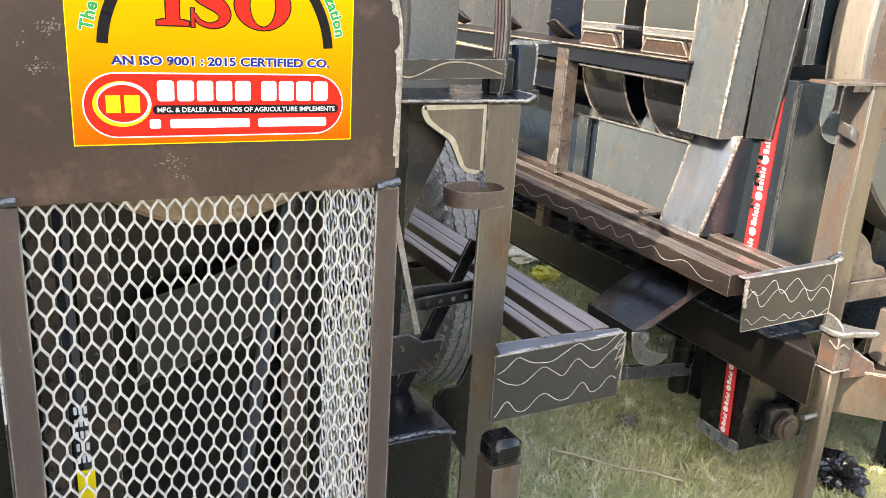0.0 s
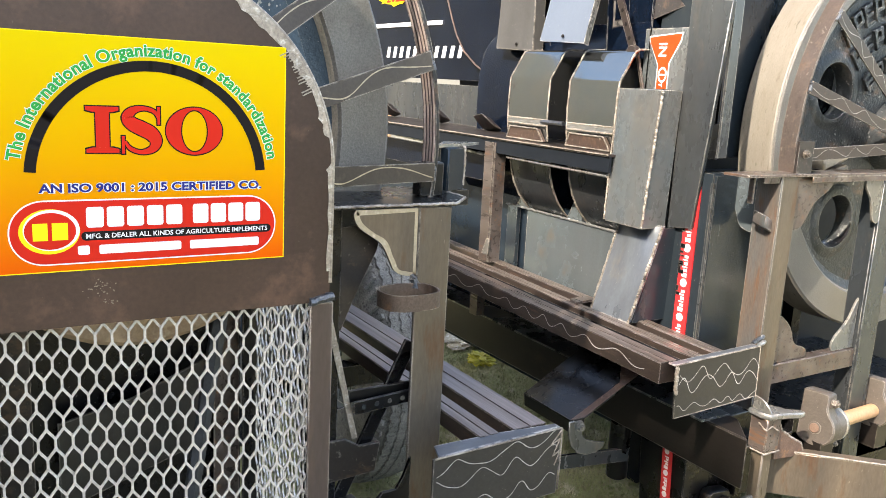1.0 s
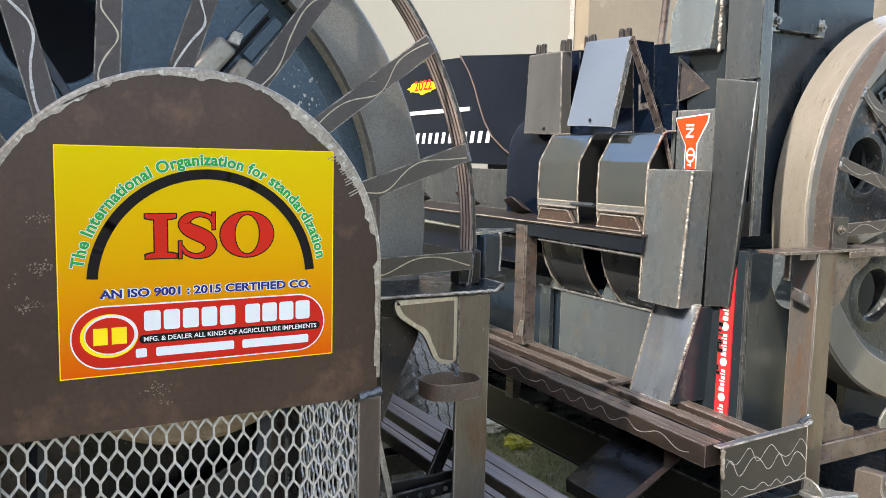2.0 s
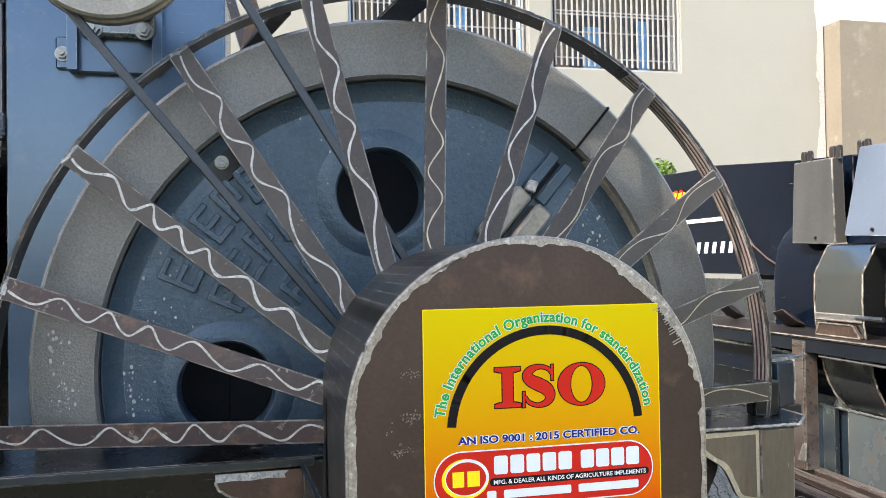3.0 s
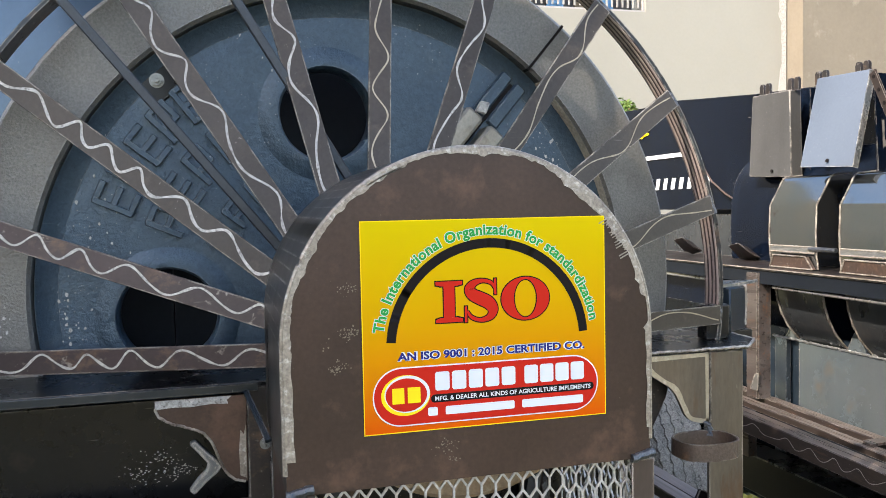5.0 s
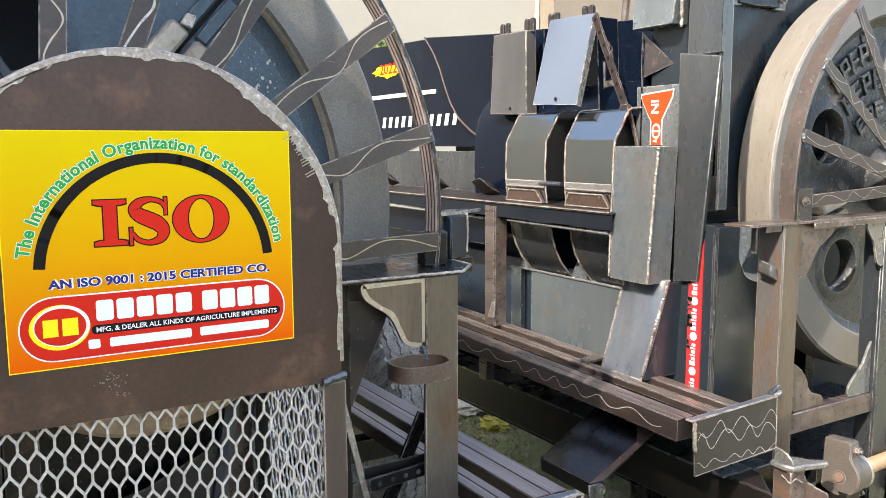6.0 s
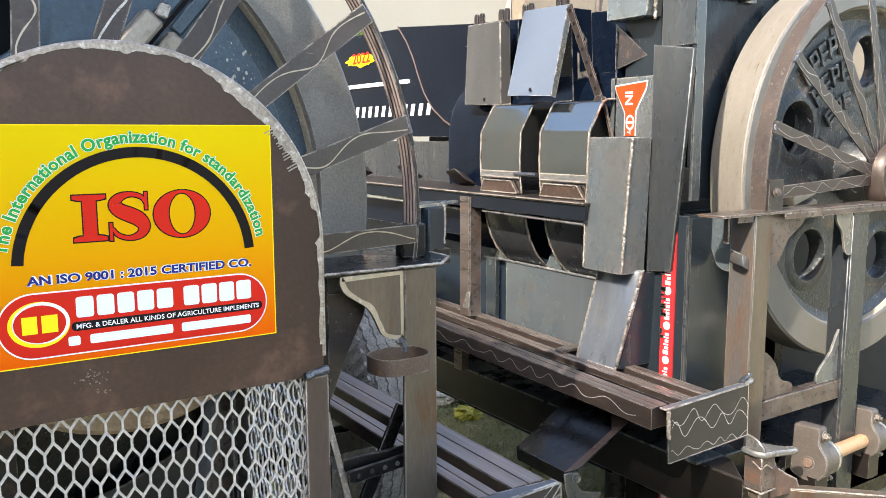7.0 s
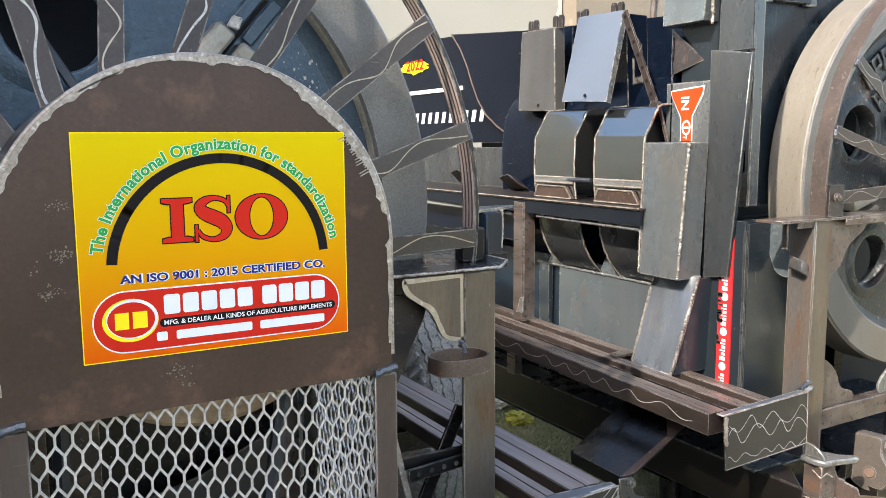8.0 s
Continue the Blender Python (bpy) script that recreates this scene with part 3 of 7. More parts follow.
def grille_window(name, x0, x1, z0, z1, y, label, bays):
    """A window opening with reveals, dark room, shutters, and a white grille of upright bars."""
    w = thing(name, (x0, y, z0), label, "window")
    tagged(w, kind="structure")
    bm = B()
    for a, b, c, d in ((x0, x0 + 0.022, z0, z1), (x1 - 0.022, x1, z0, z1), (x0 + 0.022, x1 - 0.022, z0, z0 + 0.022), (x0 + 0.022, x1 - 0.022, z1 - 0.022, z1)):
        box(bm, a, b, y - 0.03, y + 0.05, c, d)
    part("window_frame", bm, WHITE_GRILL, w, "white painted steel frame")
    part("pane", box(B(), x0 + 0.05, x1 - 0.05, y + 0.16, y + 0.18, z0 + 0.05, z1 - 0.05), DARK_IN, w, "dark glass and room behind")
    rr = random.Random(int(x0 * 10))
    for k in range(bays):
        a = x0 + 0.1 + (x1 - x0 - 0.2) * k / bays
        part("shutter", box(B(), a, a + (x1 - x0 - 0.2) / bays * rr.uniform(0.3, 0.6), y + 0.12, y + 0.14, z0 + 0.06, z0 + (z1 - z0) * rr.uniform(0.35, 0.8)), BLUE_IN if k % 2 else WALL_OLD, w, "half-open shutter")
    part("curtain", box(B(), x0 + 0.06, x1 - 0.06, y + 0.145, y + 0.155, z0 + (z1 - z0) * 0.6, z1 - 0.06), CURTAIN, w, "dull beige curtain across the upper half")
    n = int((x1 - x0) / 0.06)
    for k in range(1, n):
        a = x0 + (x1 - x0) * k / n
        part("grille_bar", box(B(), a - 0.008, a + 0.008, y - 0.012, y + 0.004, z0 + 0.05, z1 - 0.05), WHITE_GRILL, w)
    for zz in (0.12, 0.36, 0.52, 0.55, 0.76, 0.8, 0.93):
        c = z0 + (z1 - z0) * zz
        part("cross_bar", box(B(), x0 + 0.05, x1 - 0.05, y + 0.005, y + 0.018, c - 0.007, c + 0.007), WHITE_GRILL, w)
    return w


def wall_with_openings(name, x0, x1, y0, y1, z0, z1, holes, material, label):
    bm = B()
    cx = sorted({x0, x1, *[v for h in holes for v in h[:2]]})
    cz = sorted({z0, z1, *[v for h in holes for v in h[2:]]})
    for a, b in zip(cx[:-1], cx[1:]):
        for c, d in zip(cz[:-1], cz[1:]):
            if not any(h[0] <= (a + b) / 2 <= h[1] and h[2] <= (c + d) / 2 <= h[3] for h in holes):
                box(bm, a, b, y0, y1, c, d)
    bmesh.ops.remove_doubles(bm, verts=bm.verts, dist=0.0005)
    count = {}
    for f in bm.faces:
        count.setdefault(tuple(round(v, 3) for v in f.calc_center_median()), []).append(f)
    bmesh.ops.delete(bm, geom=[f for fs in count.values() if len(fs) > 1 for f in fs], context="FACES")
    return tagged(part(name, bm, material, None), label, "wall", kind="structure")


WIN = [(0.60, 2.465, 3.52, 4.72), (2.705, 4.185, 3.545, 4.69)]
wall_with_openings("wall_north", -6.3, 5.93, 7.0, 7.3, -0.05, 5.6, WIN, WALL, "cream plastered house wall behind the yard")
grille_window("window_1", *WIN[0], 7.05, "wide barred window with white grille and blue shutters", 5)
grille_window("window_2", *WIN[1], 7.05, "barred window with white upright grille bars and dark room", 4)
wall_with_openings("wall_east", 5.96, 14.0, 6.75, 7.05, -0.05, 4.15, [], WALL_OLD, "lower weathered grey-beige plaster wall beside the house")
# Unseen low walls, added to darken the lower reflections in the steel.
wall_with_openings("wall_south", -6.3, 14.0, -9.3, -9.0, -0.05, 1.7, [], WALL_OLD, "plain weathered wall added unseen to close the yard")
wall_with_openings("wall_west_1", -6.3, -6.0, -9.0, -5.5, -0.05, 1.7, [], WALL_OLD, "plain weathered wall added unseen to close the yard")
# Tall wall out of view, added to keep sun off the first thresher.
wall_with_openings("wall_west_2", -6.4, -6.0, -5.49, 0.99, -0.05, 7.8, [], WALL, "tall plastered wall added unseen to shade the first thresher")
wall_with_openings("wall_west_3", -6.3, -6.0, 1.0, 7.0, -0.05, 1.7, [], WALL_OLD, "plain weathered wall added unseen to close the yard")
crack, cols = B(), []
for k in range(66):
    zz = 2.3 + k * 0.05
    w = 0.05 + 0.09 * max(0, noise.noise((zz * 1.7, 2, 0)) + 0.25) + 0.03 * noise.noise((zz * 11, 5, 0))
    cols.append([crack.verts.new(p) for p in ((5.93 - max(w, 0.012), 6.994, zz), (5.942, 6.994, zz))])
for a, b in zip(cols[:-1], cols[1:]):
    crack.faces.new((a[0], a[1], b[1], b[0]))
part("trim", crack, CHALK, None)
tagged(bpy.data.objects["trim"], "flaked white plaster along the wall corner", "plaster", kind="structure")


def shrub(name, c, r, n, seed, label):
    rr = random.Random(seed)
    t = thing(name, (c[0], c[1], 0), label, "plant")
    stem = B()
    tube(stem, [(c[0], c[1], -0.03), (c[0] + 0.03, c[1], c[2] * 0.5), (c[0], c[1], c[2])], 0.03, 8)
    for k in range(5):
        a = k * 1.3
        tube(stem, [(c[0], c[1], c[2] * 0.7), (c[0] + r * 0.6 * math.cos(a), c[1] + r * 0.6 * math.sin(a), c[2] + r * 0.3)], 0.012, 6)
    part("stem", stem, WOOD, t, "thin woody stem")
    bm = B()
    for _ in range(n):
        d = Vector((rr.gauss(0, 1), rr.gauss(0, 1), rr.gauss(0, 0.8)))
        d = d.normalized() * r * rr.uniform(0.3, 1.0) ** 0.6
        p = Vector(c) + d
        s = Vector((rr.gauss(0, 1), rr.gauss(0, 1), rr.gauss(0, 1))).normalized() * rr.uniform(0.02, 0.045)
        u = s.cross(Vector((rr.gauss(0, 1), rr.gauss(0, 1), rr.gauss(0, 1)))).normalized() * 0.016
        bm.faces.new([bm.verts.new(p - s), bm.verts.new(p + u), bm.verts.new(p + s), bm.verts.new(p - u)])
    part("crown", bm, LEAF, t, "small bright green leaves")


shrub("shrub", (3.30, 5.9, 2.33), 0.15, 600, 4, "leafy green shrub in front of the house wall")


# ---- machine parts shared by both threshers ----
def flywheel(cx, y0, cz, first_hole, letter_at, seam_at, label, count=4, web_mat=None, tread_mat=None, orbit=0.325, pale_arc=(0, 360)):
    """A cast flywheel: machined rim, recessed web with lipped holes, raised cast lettering as plain blocks, clamped joint."""
    web_mat = web_mat or CAST_BLUE
    R, RI, W = 0.645, 0.537, 0.125
    t = thing("flywheel", (cx, y0 + W / 2, cz - R), label, "flywheel", "flywheels of the threshers")
    rim = part("rim", lathe(B(), [(RI, y0 + 0.006), (RI + 0.006, y0), (R - 0.004, y0), (R, y0 + 0.004), (R, y0 + W), (RI, y0 + W)], cx, cz, n=112), CAST_RIM, t, "sandy grey machined cast-iron rim")
    part("tread", lathe(B(), [(R, y0 + 0.006), (R + 0.003, y0 + 0.009), (R + 0.003, y0 + W - 0.004), (R, y0 + W - 0.002)], cx, cz, n=112), tread_mat or CAST_RUST, rim, "bare-metal outer face")
    # Pale edge also paints sunlight; the first wheel has it only at right.
    part("inner_edge", lathe(B(), [(RI, y0 + 0.006), (RI - 0.003, y0 + 0.01), (RI - 0.006, y0 + 0.045), (RI, y0 + 0.045)], cx, cz, *pale_arc, n=112), CAST_RUST, rim, "chipped inner rim edge, pale from wear and painted sun")
    yw = y0 + 0.042
    bm = B()
    loops = [[(cx + 0.535 * math.cos(a * math.tau / 80), cz + 0.535 * math.sin(a * math.tau / 80)) for a in range(80)]]
    holes = []
    for k in range(count):
        a = radians(first_hole + 360 / count * k)
        hx, hz = cx + orbit * math.cos(a), cz + orbit * math.sin(a)
        holes.append((hx, hz))
        loops.append([(hx + 0.086 * math.cos(b * math.tau / 28), hz + 0.086 * math.sin(b * math.tau / 28)) for b in range(28)])
    edges = []
    for lp in loops:
        vs = [bm.verts.new((x, yw, z)) for x, z in lp]
        edges += [bm.edges.new((vs[i], vs[(i + 1) % len(vs)])) for i in range(len(vs))]
    bmesh.ops.triangle_fill(bm, edges=edges, use_beauty=True)
    geo = bmesh.ops.extrude_face_region(bm, geom=bm.faces[:])
    bmesh.ops.translate(bm, vec=(0, 0.05, 0), verts=[v for v in geo["geom"] if isinstance(v, bmesh.types.BMVert)])
    web = part("web", bm, web_mat, t, "dark blue-grey painted rough casting")
    for hx, hz in holes:
        part("hole_lip", lathe(B(), [(0.084, yw + 0.05), (0.084, yw - 0.002), (0.088, yw - 0.007), (0.098, yw - 0.0075), (0.112, yw - 0.004), (0.126, yw + 0.001), (0.126, yw + 0.05)], hx, hz, n=36), web_mat, web)
    part("fillet", lathe(B(), [(0.535, yw - 0.018), (0.52, yw - 0.006), (0.5, yw - 0.0005), (0.5, yw + 0.01), (0.535, yw + 0.01)], cx, cz, n=90), web_mat, web)
    part("boss", lathe(B(), [(0.02, y0 - 0.05), (0.085, y0 - 0.05), (0.1, y0 - 0.02), (0.12, yw), (0.12, yw + 0.1), (0.02, yw + 0.1)], cx, cz, n=40), web_mat, t, "cast hub boss")
    # cast lettering as plain raised blocks in two rows
    for rad, n, h, step in ((0.437, 5, 0.07, 7.0), (0.345, 4, 0.066, 9.6), (0.245, 3, 0.05, 13.0)):
        for k in range(n):
            ang = radians(letter_at + (k - (n - 1) / 2) * step)
            d, s = Vector((math.cos(ang), 0, math.sin(ang))), Vector((-math.sin(ang), 0, math.cos(ang)))
            p = Vector((cx, yw - 0.003, cz)) + d * rad
            bm = B()
            beam(bm, p + s * 0.02 - d * h / 2, p + s * 0.02 + d * h / 2, 0.011, 0.016, (0, -1, 0))
            for q in ((0.44, 0.0, -0.44) if k % 2 == 0 else (0.44, -0.05)):
                beam(bm, p + s * 0.022 + d * h * q, p - s * 0.017 + d * h * q, 0.011, 0.015, (0, -1, 0))
            if k % 2:
                beam(bm, p - s * 0.013 - d * h * 0.1, p - s * 0.013 + d * h / 2, 0.011, 0.0155, (0, -1, 0))
            part("cast_block", bm, web_mat, web, bevel=0.0015)
    # clamped joint across rim and web
    a = radians(seam_at)
    d, s = Vector((math.cos(a), 0, math.sin(a))), Vector((-math.sin(a), 0, math.cos(a)))
    c = Vector((cx, 0, cz))
    bm = B()
    beam(bm, c + d * 0.535 + Vector((0, y0 + 0.01, 0)), c + d * 0.647 + Vector((0, y0 + 0.01, 0)), 0.005, 0.024, (0, -1, 0))
    beam(bm, c + d * 0.2 + Vector((0, yw + 0.004, 0)), c + d * 0.53 + Vector((0, yw + 0.004, 0)), 0.007, 0.012, (0, -1, 0))
    part("joint_gap", bm, INK_DARK, t, "dark gap of the split wheel")
    for sg in (-1, 1):
        bm = B()
        beam(bm, c + d * 0.285 + s * 0.027 * sg + Vector((0, yw - 0.012, 0)), c + d * 0.405 + s * 0.027 * sg + Vector((0, yw - 0.012, 0)), 0.04, 0.07, (0, -1, 0))
        part("clamp_lug", bm, TREAD, t, "bare cast clamp lug", bevel=0.006)
        bm = B()
        beam(bm, c + d * 0.415 + s * 0.018 * sg + Vector((0, yw, 0)), c + d * 0.515 + s * 0.018 * sg + Vector((0, yw, 0)), 0.026, 0.02, (0, -1, 0))
        part("rib", bm, web_mat, t, "cast rib beside the joint", bevel=0.004)
    p = c + d * 0.405 + s * 0.03 + Vector((0, yw - 0.048, 0))
    part("chip", slab(B(), [p, p + d * 0.022 + s * 0.004, p + d * 0.03 - s * 0.012, p + d * 0.008 - s * 0.02], (0, 0.012, 0)), CHALK, t, "white broken chip on the lug", bevel=0.002)
    a = radians(letter_at - 11)
    d = Vector((math.cos(a), 0, math.sin(a)))
    # Black pad paints the shade of a recess round the bolt.
    part("bolt_pad", beam(B(), c + d * 0.466 + Vector((0, yw, 0)), c + d * 0.53 + Vector((0, yw, 0)), 0.066, 0.008, (0, -1, 0)), BLACK, web, "black pad painting the shaded recess round the bolt", bevel=0.003)
    bolt("web_bolt", t, (cx + 0.5 * math.cos(a), yw - 0.005, cz + 0.5 * math.sin(a)), (0, -1, 0), 0.0095)
    return t


def wheel_guard(cx, y, cz, apex, reach, angles, bar, hoop_mat, label, waves, widths, spokes):
    """A rolled flat-bar hoop round the flywheel, with flat spokes running in towards the middle."""
    RG = 0.687
    striped = hoop_mat is HOOP_DARK
    a0, a1 = min(angles) - 5, max(angles) + 4
    t = thing("wheel_guard", (cx, y, cz - 0.1), label, "guard", "guards of the flywheels")
    hoop = part("hoop", lathe(B(), [(RG, y - 0.024), (RG + 0.007, y - 0.024), (RG + 0.007, y + 0.026), (RG, y + 0.026)], cx, cz, a0, a1, 80), hoop_mat, t, "rolled dark steel hoop")
    # Right arc only: plum bed and pale ridges paint the hoop's sunlit side.
    if striped:
        part("bed", lathe(B(), [(RG - 0.001, y - 0.0235), (RG - 0.0002, y - 0.0235), (RG - 0.0002, y + 0.0255), (RG - 0.001, y + 0.0255)], cx, cz, a0, min(angles) + 58, 40), SPOKE_PLUM, hoop, "inner face, plum-brown painted on the sunlit arc")
    for yy in (-0.021, -0.009, 0.003, 0.015):
        part("ridge", lathe(B(), [(RG - 0.0022, y + yy), (RG, y + yy), (RG, y + yy + 0.005), (RG - 0.0022, y + yy + 0.005)], cx, cz, a0, min(angles) + 58 if striped else a1, 40), LIT_RIDGE if striped else hoop_mat, hoop, "ridge on the hoop's inner face, pale where painted sunlit")
    for k, deg in enumerate(angles):
        a = radians(deg)
        p = Vector((cx, y - 0.027, cz)) + Vector((math.cos(a), 0, math.sin(a))) * (RG - 0.001)
        q = p.lerp(Vector(apex), reach)
        run = (q - p).normalized()
        side = run.cross(Vector((0, 1, 0))).normalized()
        n = side.cross(run).normalized()
        if n.y > 0:
            n = -n
        one = part("spoke", beam(B(), p, q, bar, 0.005, n), spokes[k % len(spokes)], t, bevel=0.0008)
        part("chalk_line", wavy(B(), p + run * 0.007 + n * 0.0025, q - run * 0.01 + n * 0.0025, side, n, bar * 0.33, waves[k % len(waves)], widths[k % len(widths)] * 0.85, k + 3, 160), BORDER if striped and (deg < 60 or 80 < deg < 90) else CHALK, one, "wavy chalk line")
        part("weld", weld(B(), [p - side * bar * 0.45 + Vector((0, 0.004, 0)), p + side * bar * 0.45 + Vector((0, 0.004, 0))], 0.0062, k), SCRAPED if striped and deg > 120 else WELD, one, "shiny weld bead")
    return t


def angle_post(bm, x0, x1, y0, y1, z0, z1, th=0.008, open_left=True):
    """An angle-iron upright: a front leg and one side leg."""
    box(bm, x0, x1, y0, y0 + th, z0, z1)
    if open_left:
        box(bm, x0, x0 + th, y0 + th, y1, z0, z1)
    else:
        box(bm, x1 - th, x1, y0 + th, y1, z0, z1)
    return bm


def gusset_pts(x, z, w, h, sg):
    """Outline of a scalloped gusset whose upright side is at x and whose level side is at z; sg gives the way it spreads."""
    run = [(0, 0), (0.965, 0), (1, 0.03), (1, 0.11), (0.94, 0.235), (0.78, 0.345), (0.56, 0.48), (0.44, 0.71), (0.35, 0.92), (0.12, 1.0), (0, 0.97)]
    for _ in range(2):
        cut = run[:2]
        for (a, b), (c, d) in zip(run[1:-1], run[2:]):
            cut += [(a * 0.75 + c * 0.25, b * 0.75 + d * 0.25), (a * 0.25 + c * 0.75, b * 0.25 + d * 0.75)]
        run = cut + run[-1:]
    return [(x + sg * w * a, z - h * b) for a, b in run]


def painted_border(pts, w, y):
    """A flat strip of width w just inside a closed outline, on a face that looks along -y."""
    n = len(pts)
    area = sum(pts[k][0] * pts[(k + 1) % n][1] - pts[(k + 1) % n][0] * pts[k][1] for k in range(n))
    turn = 1 if area > 0 else -1
    bm, rings = B(), []
    for k, (x, z) in enumerate(pts):
        (ax, az), (bx, bz) = pts[k - 1], pts[(k + 1) % n]
        d = Vector((bx - ax, bz - az)).normalized() * turn * w * (1 + 0.35 * noise.noise((x * 40, z * 40, 1)))
        rings.append((bm.verts.new((x, y, z)), bm.verts.new((x - d.y, y, z + d.x))))
    for k in range(n):
        p, q = rings[k], rings[(k + 1) % n]
        bm.faces.new((p[0], q[0], q[1], p[1]))
    return bm


def channel_rail(x0, x1, y0, y1, z0, z1, rise=0.0):
    """A rail along y: two flat ridges with rounded shoulders and a shallow groove between."""
    m, g, r = (x0 + x1) / 2, 0.0014, 0.002
    prof = [(x0, z0), (x1, z0), (x1, z1 - r), (x1 - r, z1), (m + g + r, z1), (m + g, z1 - r), (m + g, z1 - 0.004), (m - g, z1 - 0.004), (m - g, z1 - r), (m - g - r, z1), (x0 + r, z1), (x0, z1 - r)]
    return slab(B(), [(x, y0, z) for x, z in prof], (0, y1 - y0, rise))


def rail_wear(parent, x0, x1, y0, y1, z1, rise=0.0, top=None):
    """Scraped bright strips along the two ridges of a rail."""
    m, g = (x0 + x1) / 2, 0.0014
    for a, b in ((x0 + 0.001, m - g - 0.001), (m + g + 0.001, x1 - 0.001)):
        part("worn_strip", slab(B(), [(a, y0, z1 + 0.0004), (b, y0, z1 + 0.0004), (b, y0, z1 + 0.0012), (a, y0, z1 + 0.0012)], (0, y1 - y0, rise)), top or RAIL_TOP, parent, "scraped bright ridge")


def profile_sheet(pts, y0, y1, th=0.005):
    """A bent sheet along y whose section in x and z follows pts, rounded at the bends."""
    for _ in range(2):
        cut = [pts[0]]
        for (a, b), (c, d) in zip(pts[:-1], pts[1:]):
            cut += [(a * 0.75 + c * 0.25, b * 0.75 + d * 0.25), (a * 0.25 + c * 0.75, b * 0.25 + d * 0.75)]
        pts = cut + [pts[-1]]
    bm, rows = B(), []
    for a, b in pts:
        rows.append([bm.verts.new(p) for p in ((a, y0, b), (a, y1, b), (a + th, y1, b - th * 0.4), (a + th, y0, b - th * 0.4))])
    for p, q in zip(rows[:-1], rows[1:]):
        for k in range(4):
            bm.faces.new((p[k], p[(k + 1) % 4], q[(k + 1) % 4], q[k]))
    bm.faces.new(rows[0])
    bm.faces.new(rows[-1][::-1])
    return bm


# ---- first thresher: drive cover ----
CX, CZ, CR, CB = -0.0135, 1.358, 0.2245, 1.196


def arch(r, z0, n=40):
    pts = [(CX + r, z0)]
    pts += [(CX + r * math.cos(math.pi * i / n), CZ + r * math.sin(math.pi * i / n)) for i in range(n + 1)]
    return pts + [(CX - r, z0)]


def expanded_panel(bm, origin, u, v, nu, nv, pitch, rise, wire, nrm):
    """Expanded-metal netting: upright strands joined by slanting ones."""
    o, u, v, nrm = Vector(origin), Vector(u), Vector(v), Vector(nrm)
    def strand(a, b, deep):
        d = (b - a).normalized()
        s = d.cross(nrm).normalized() * wire / 2
        w = nrm * wire * deep
        a, b = a - d * wire * 0.4, b + d * wire * 0.4
        hexa(bm, [a + s + w, a - s + w, a - s - w, a + s - w], [b + s + w, b - s + w, b - s - w, b + s - w])
    rr = random.Random(8)
    for j in range(nv):
        off = 0.5 if j % 2 else 0.0
        for i in range(nu):
            uu = (i + off) * pitch
            if uu > (nu - 0.9) * pitch:
                continue
            jit = nrm * rr.uniform(-0.0006, 0.0006)
            a = o + u * uu - v * (j * rise) + jit
            b = a - v * rise * 0.5
            strand(a, b, 0.46)
            for sg in (-1, 1):
                if 0 <= uu + sg * pitch * 0.5 <= (nu - 0.9) * pitch and j < nv - 1:
                    strand(b, o + u * (uu + sg * pitch * 0.5) - v * ((j + 1) * rise) + jit, 0.41 - 0.04 * sg)
    return bm


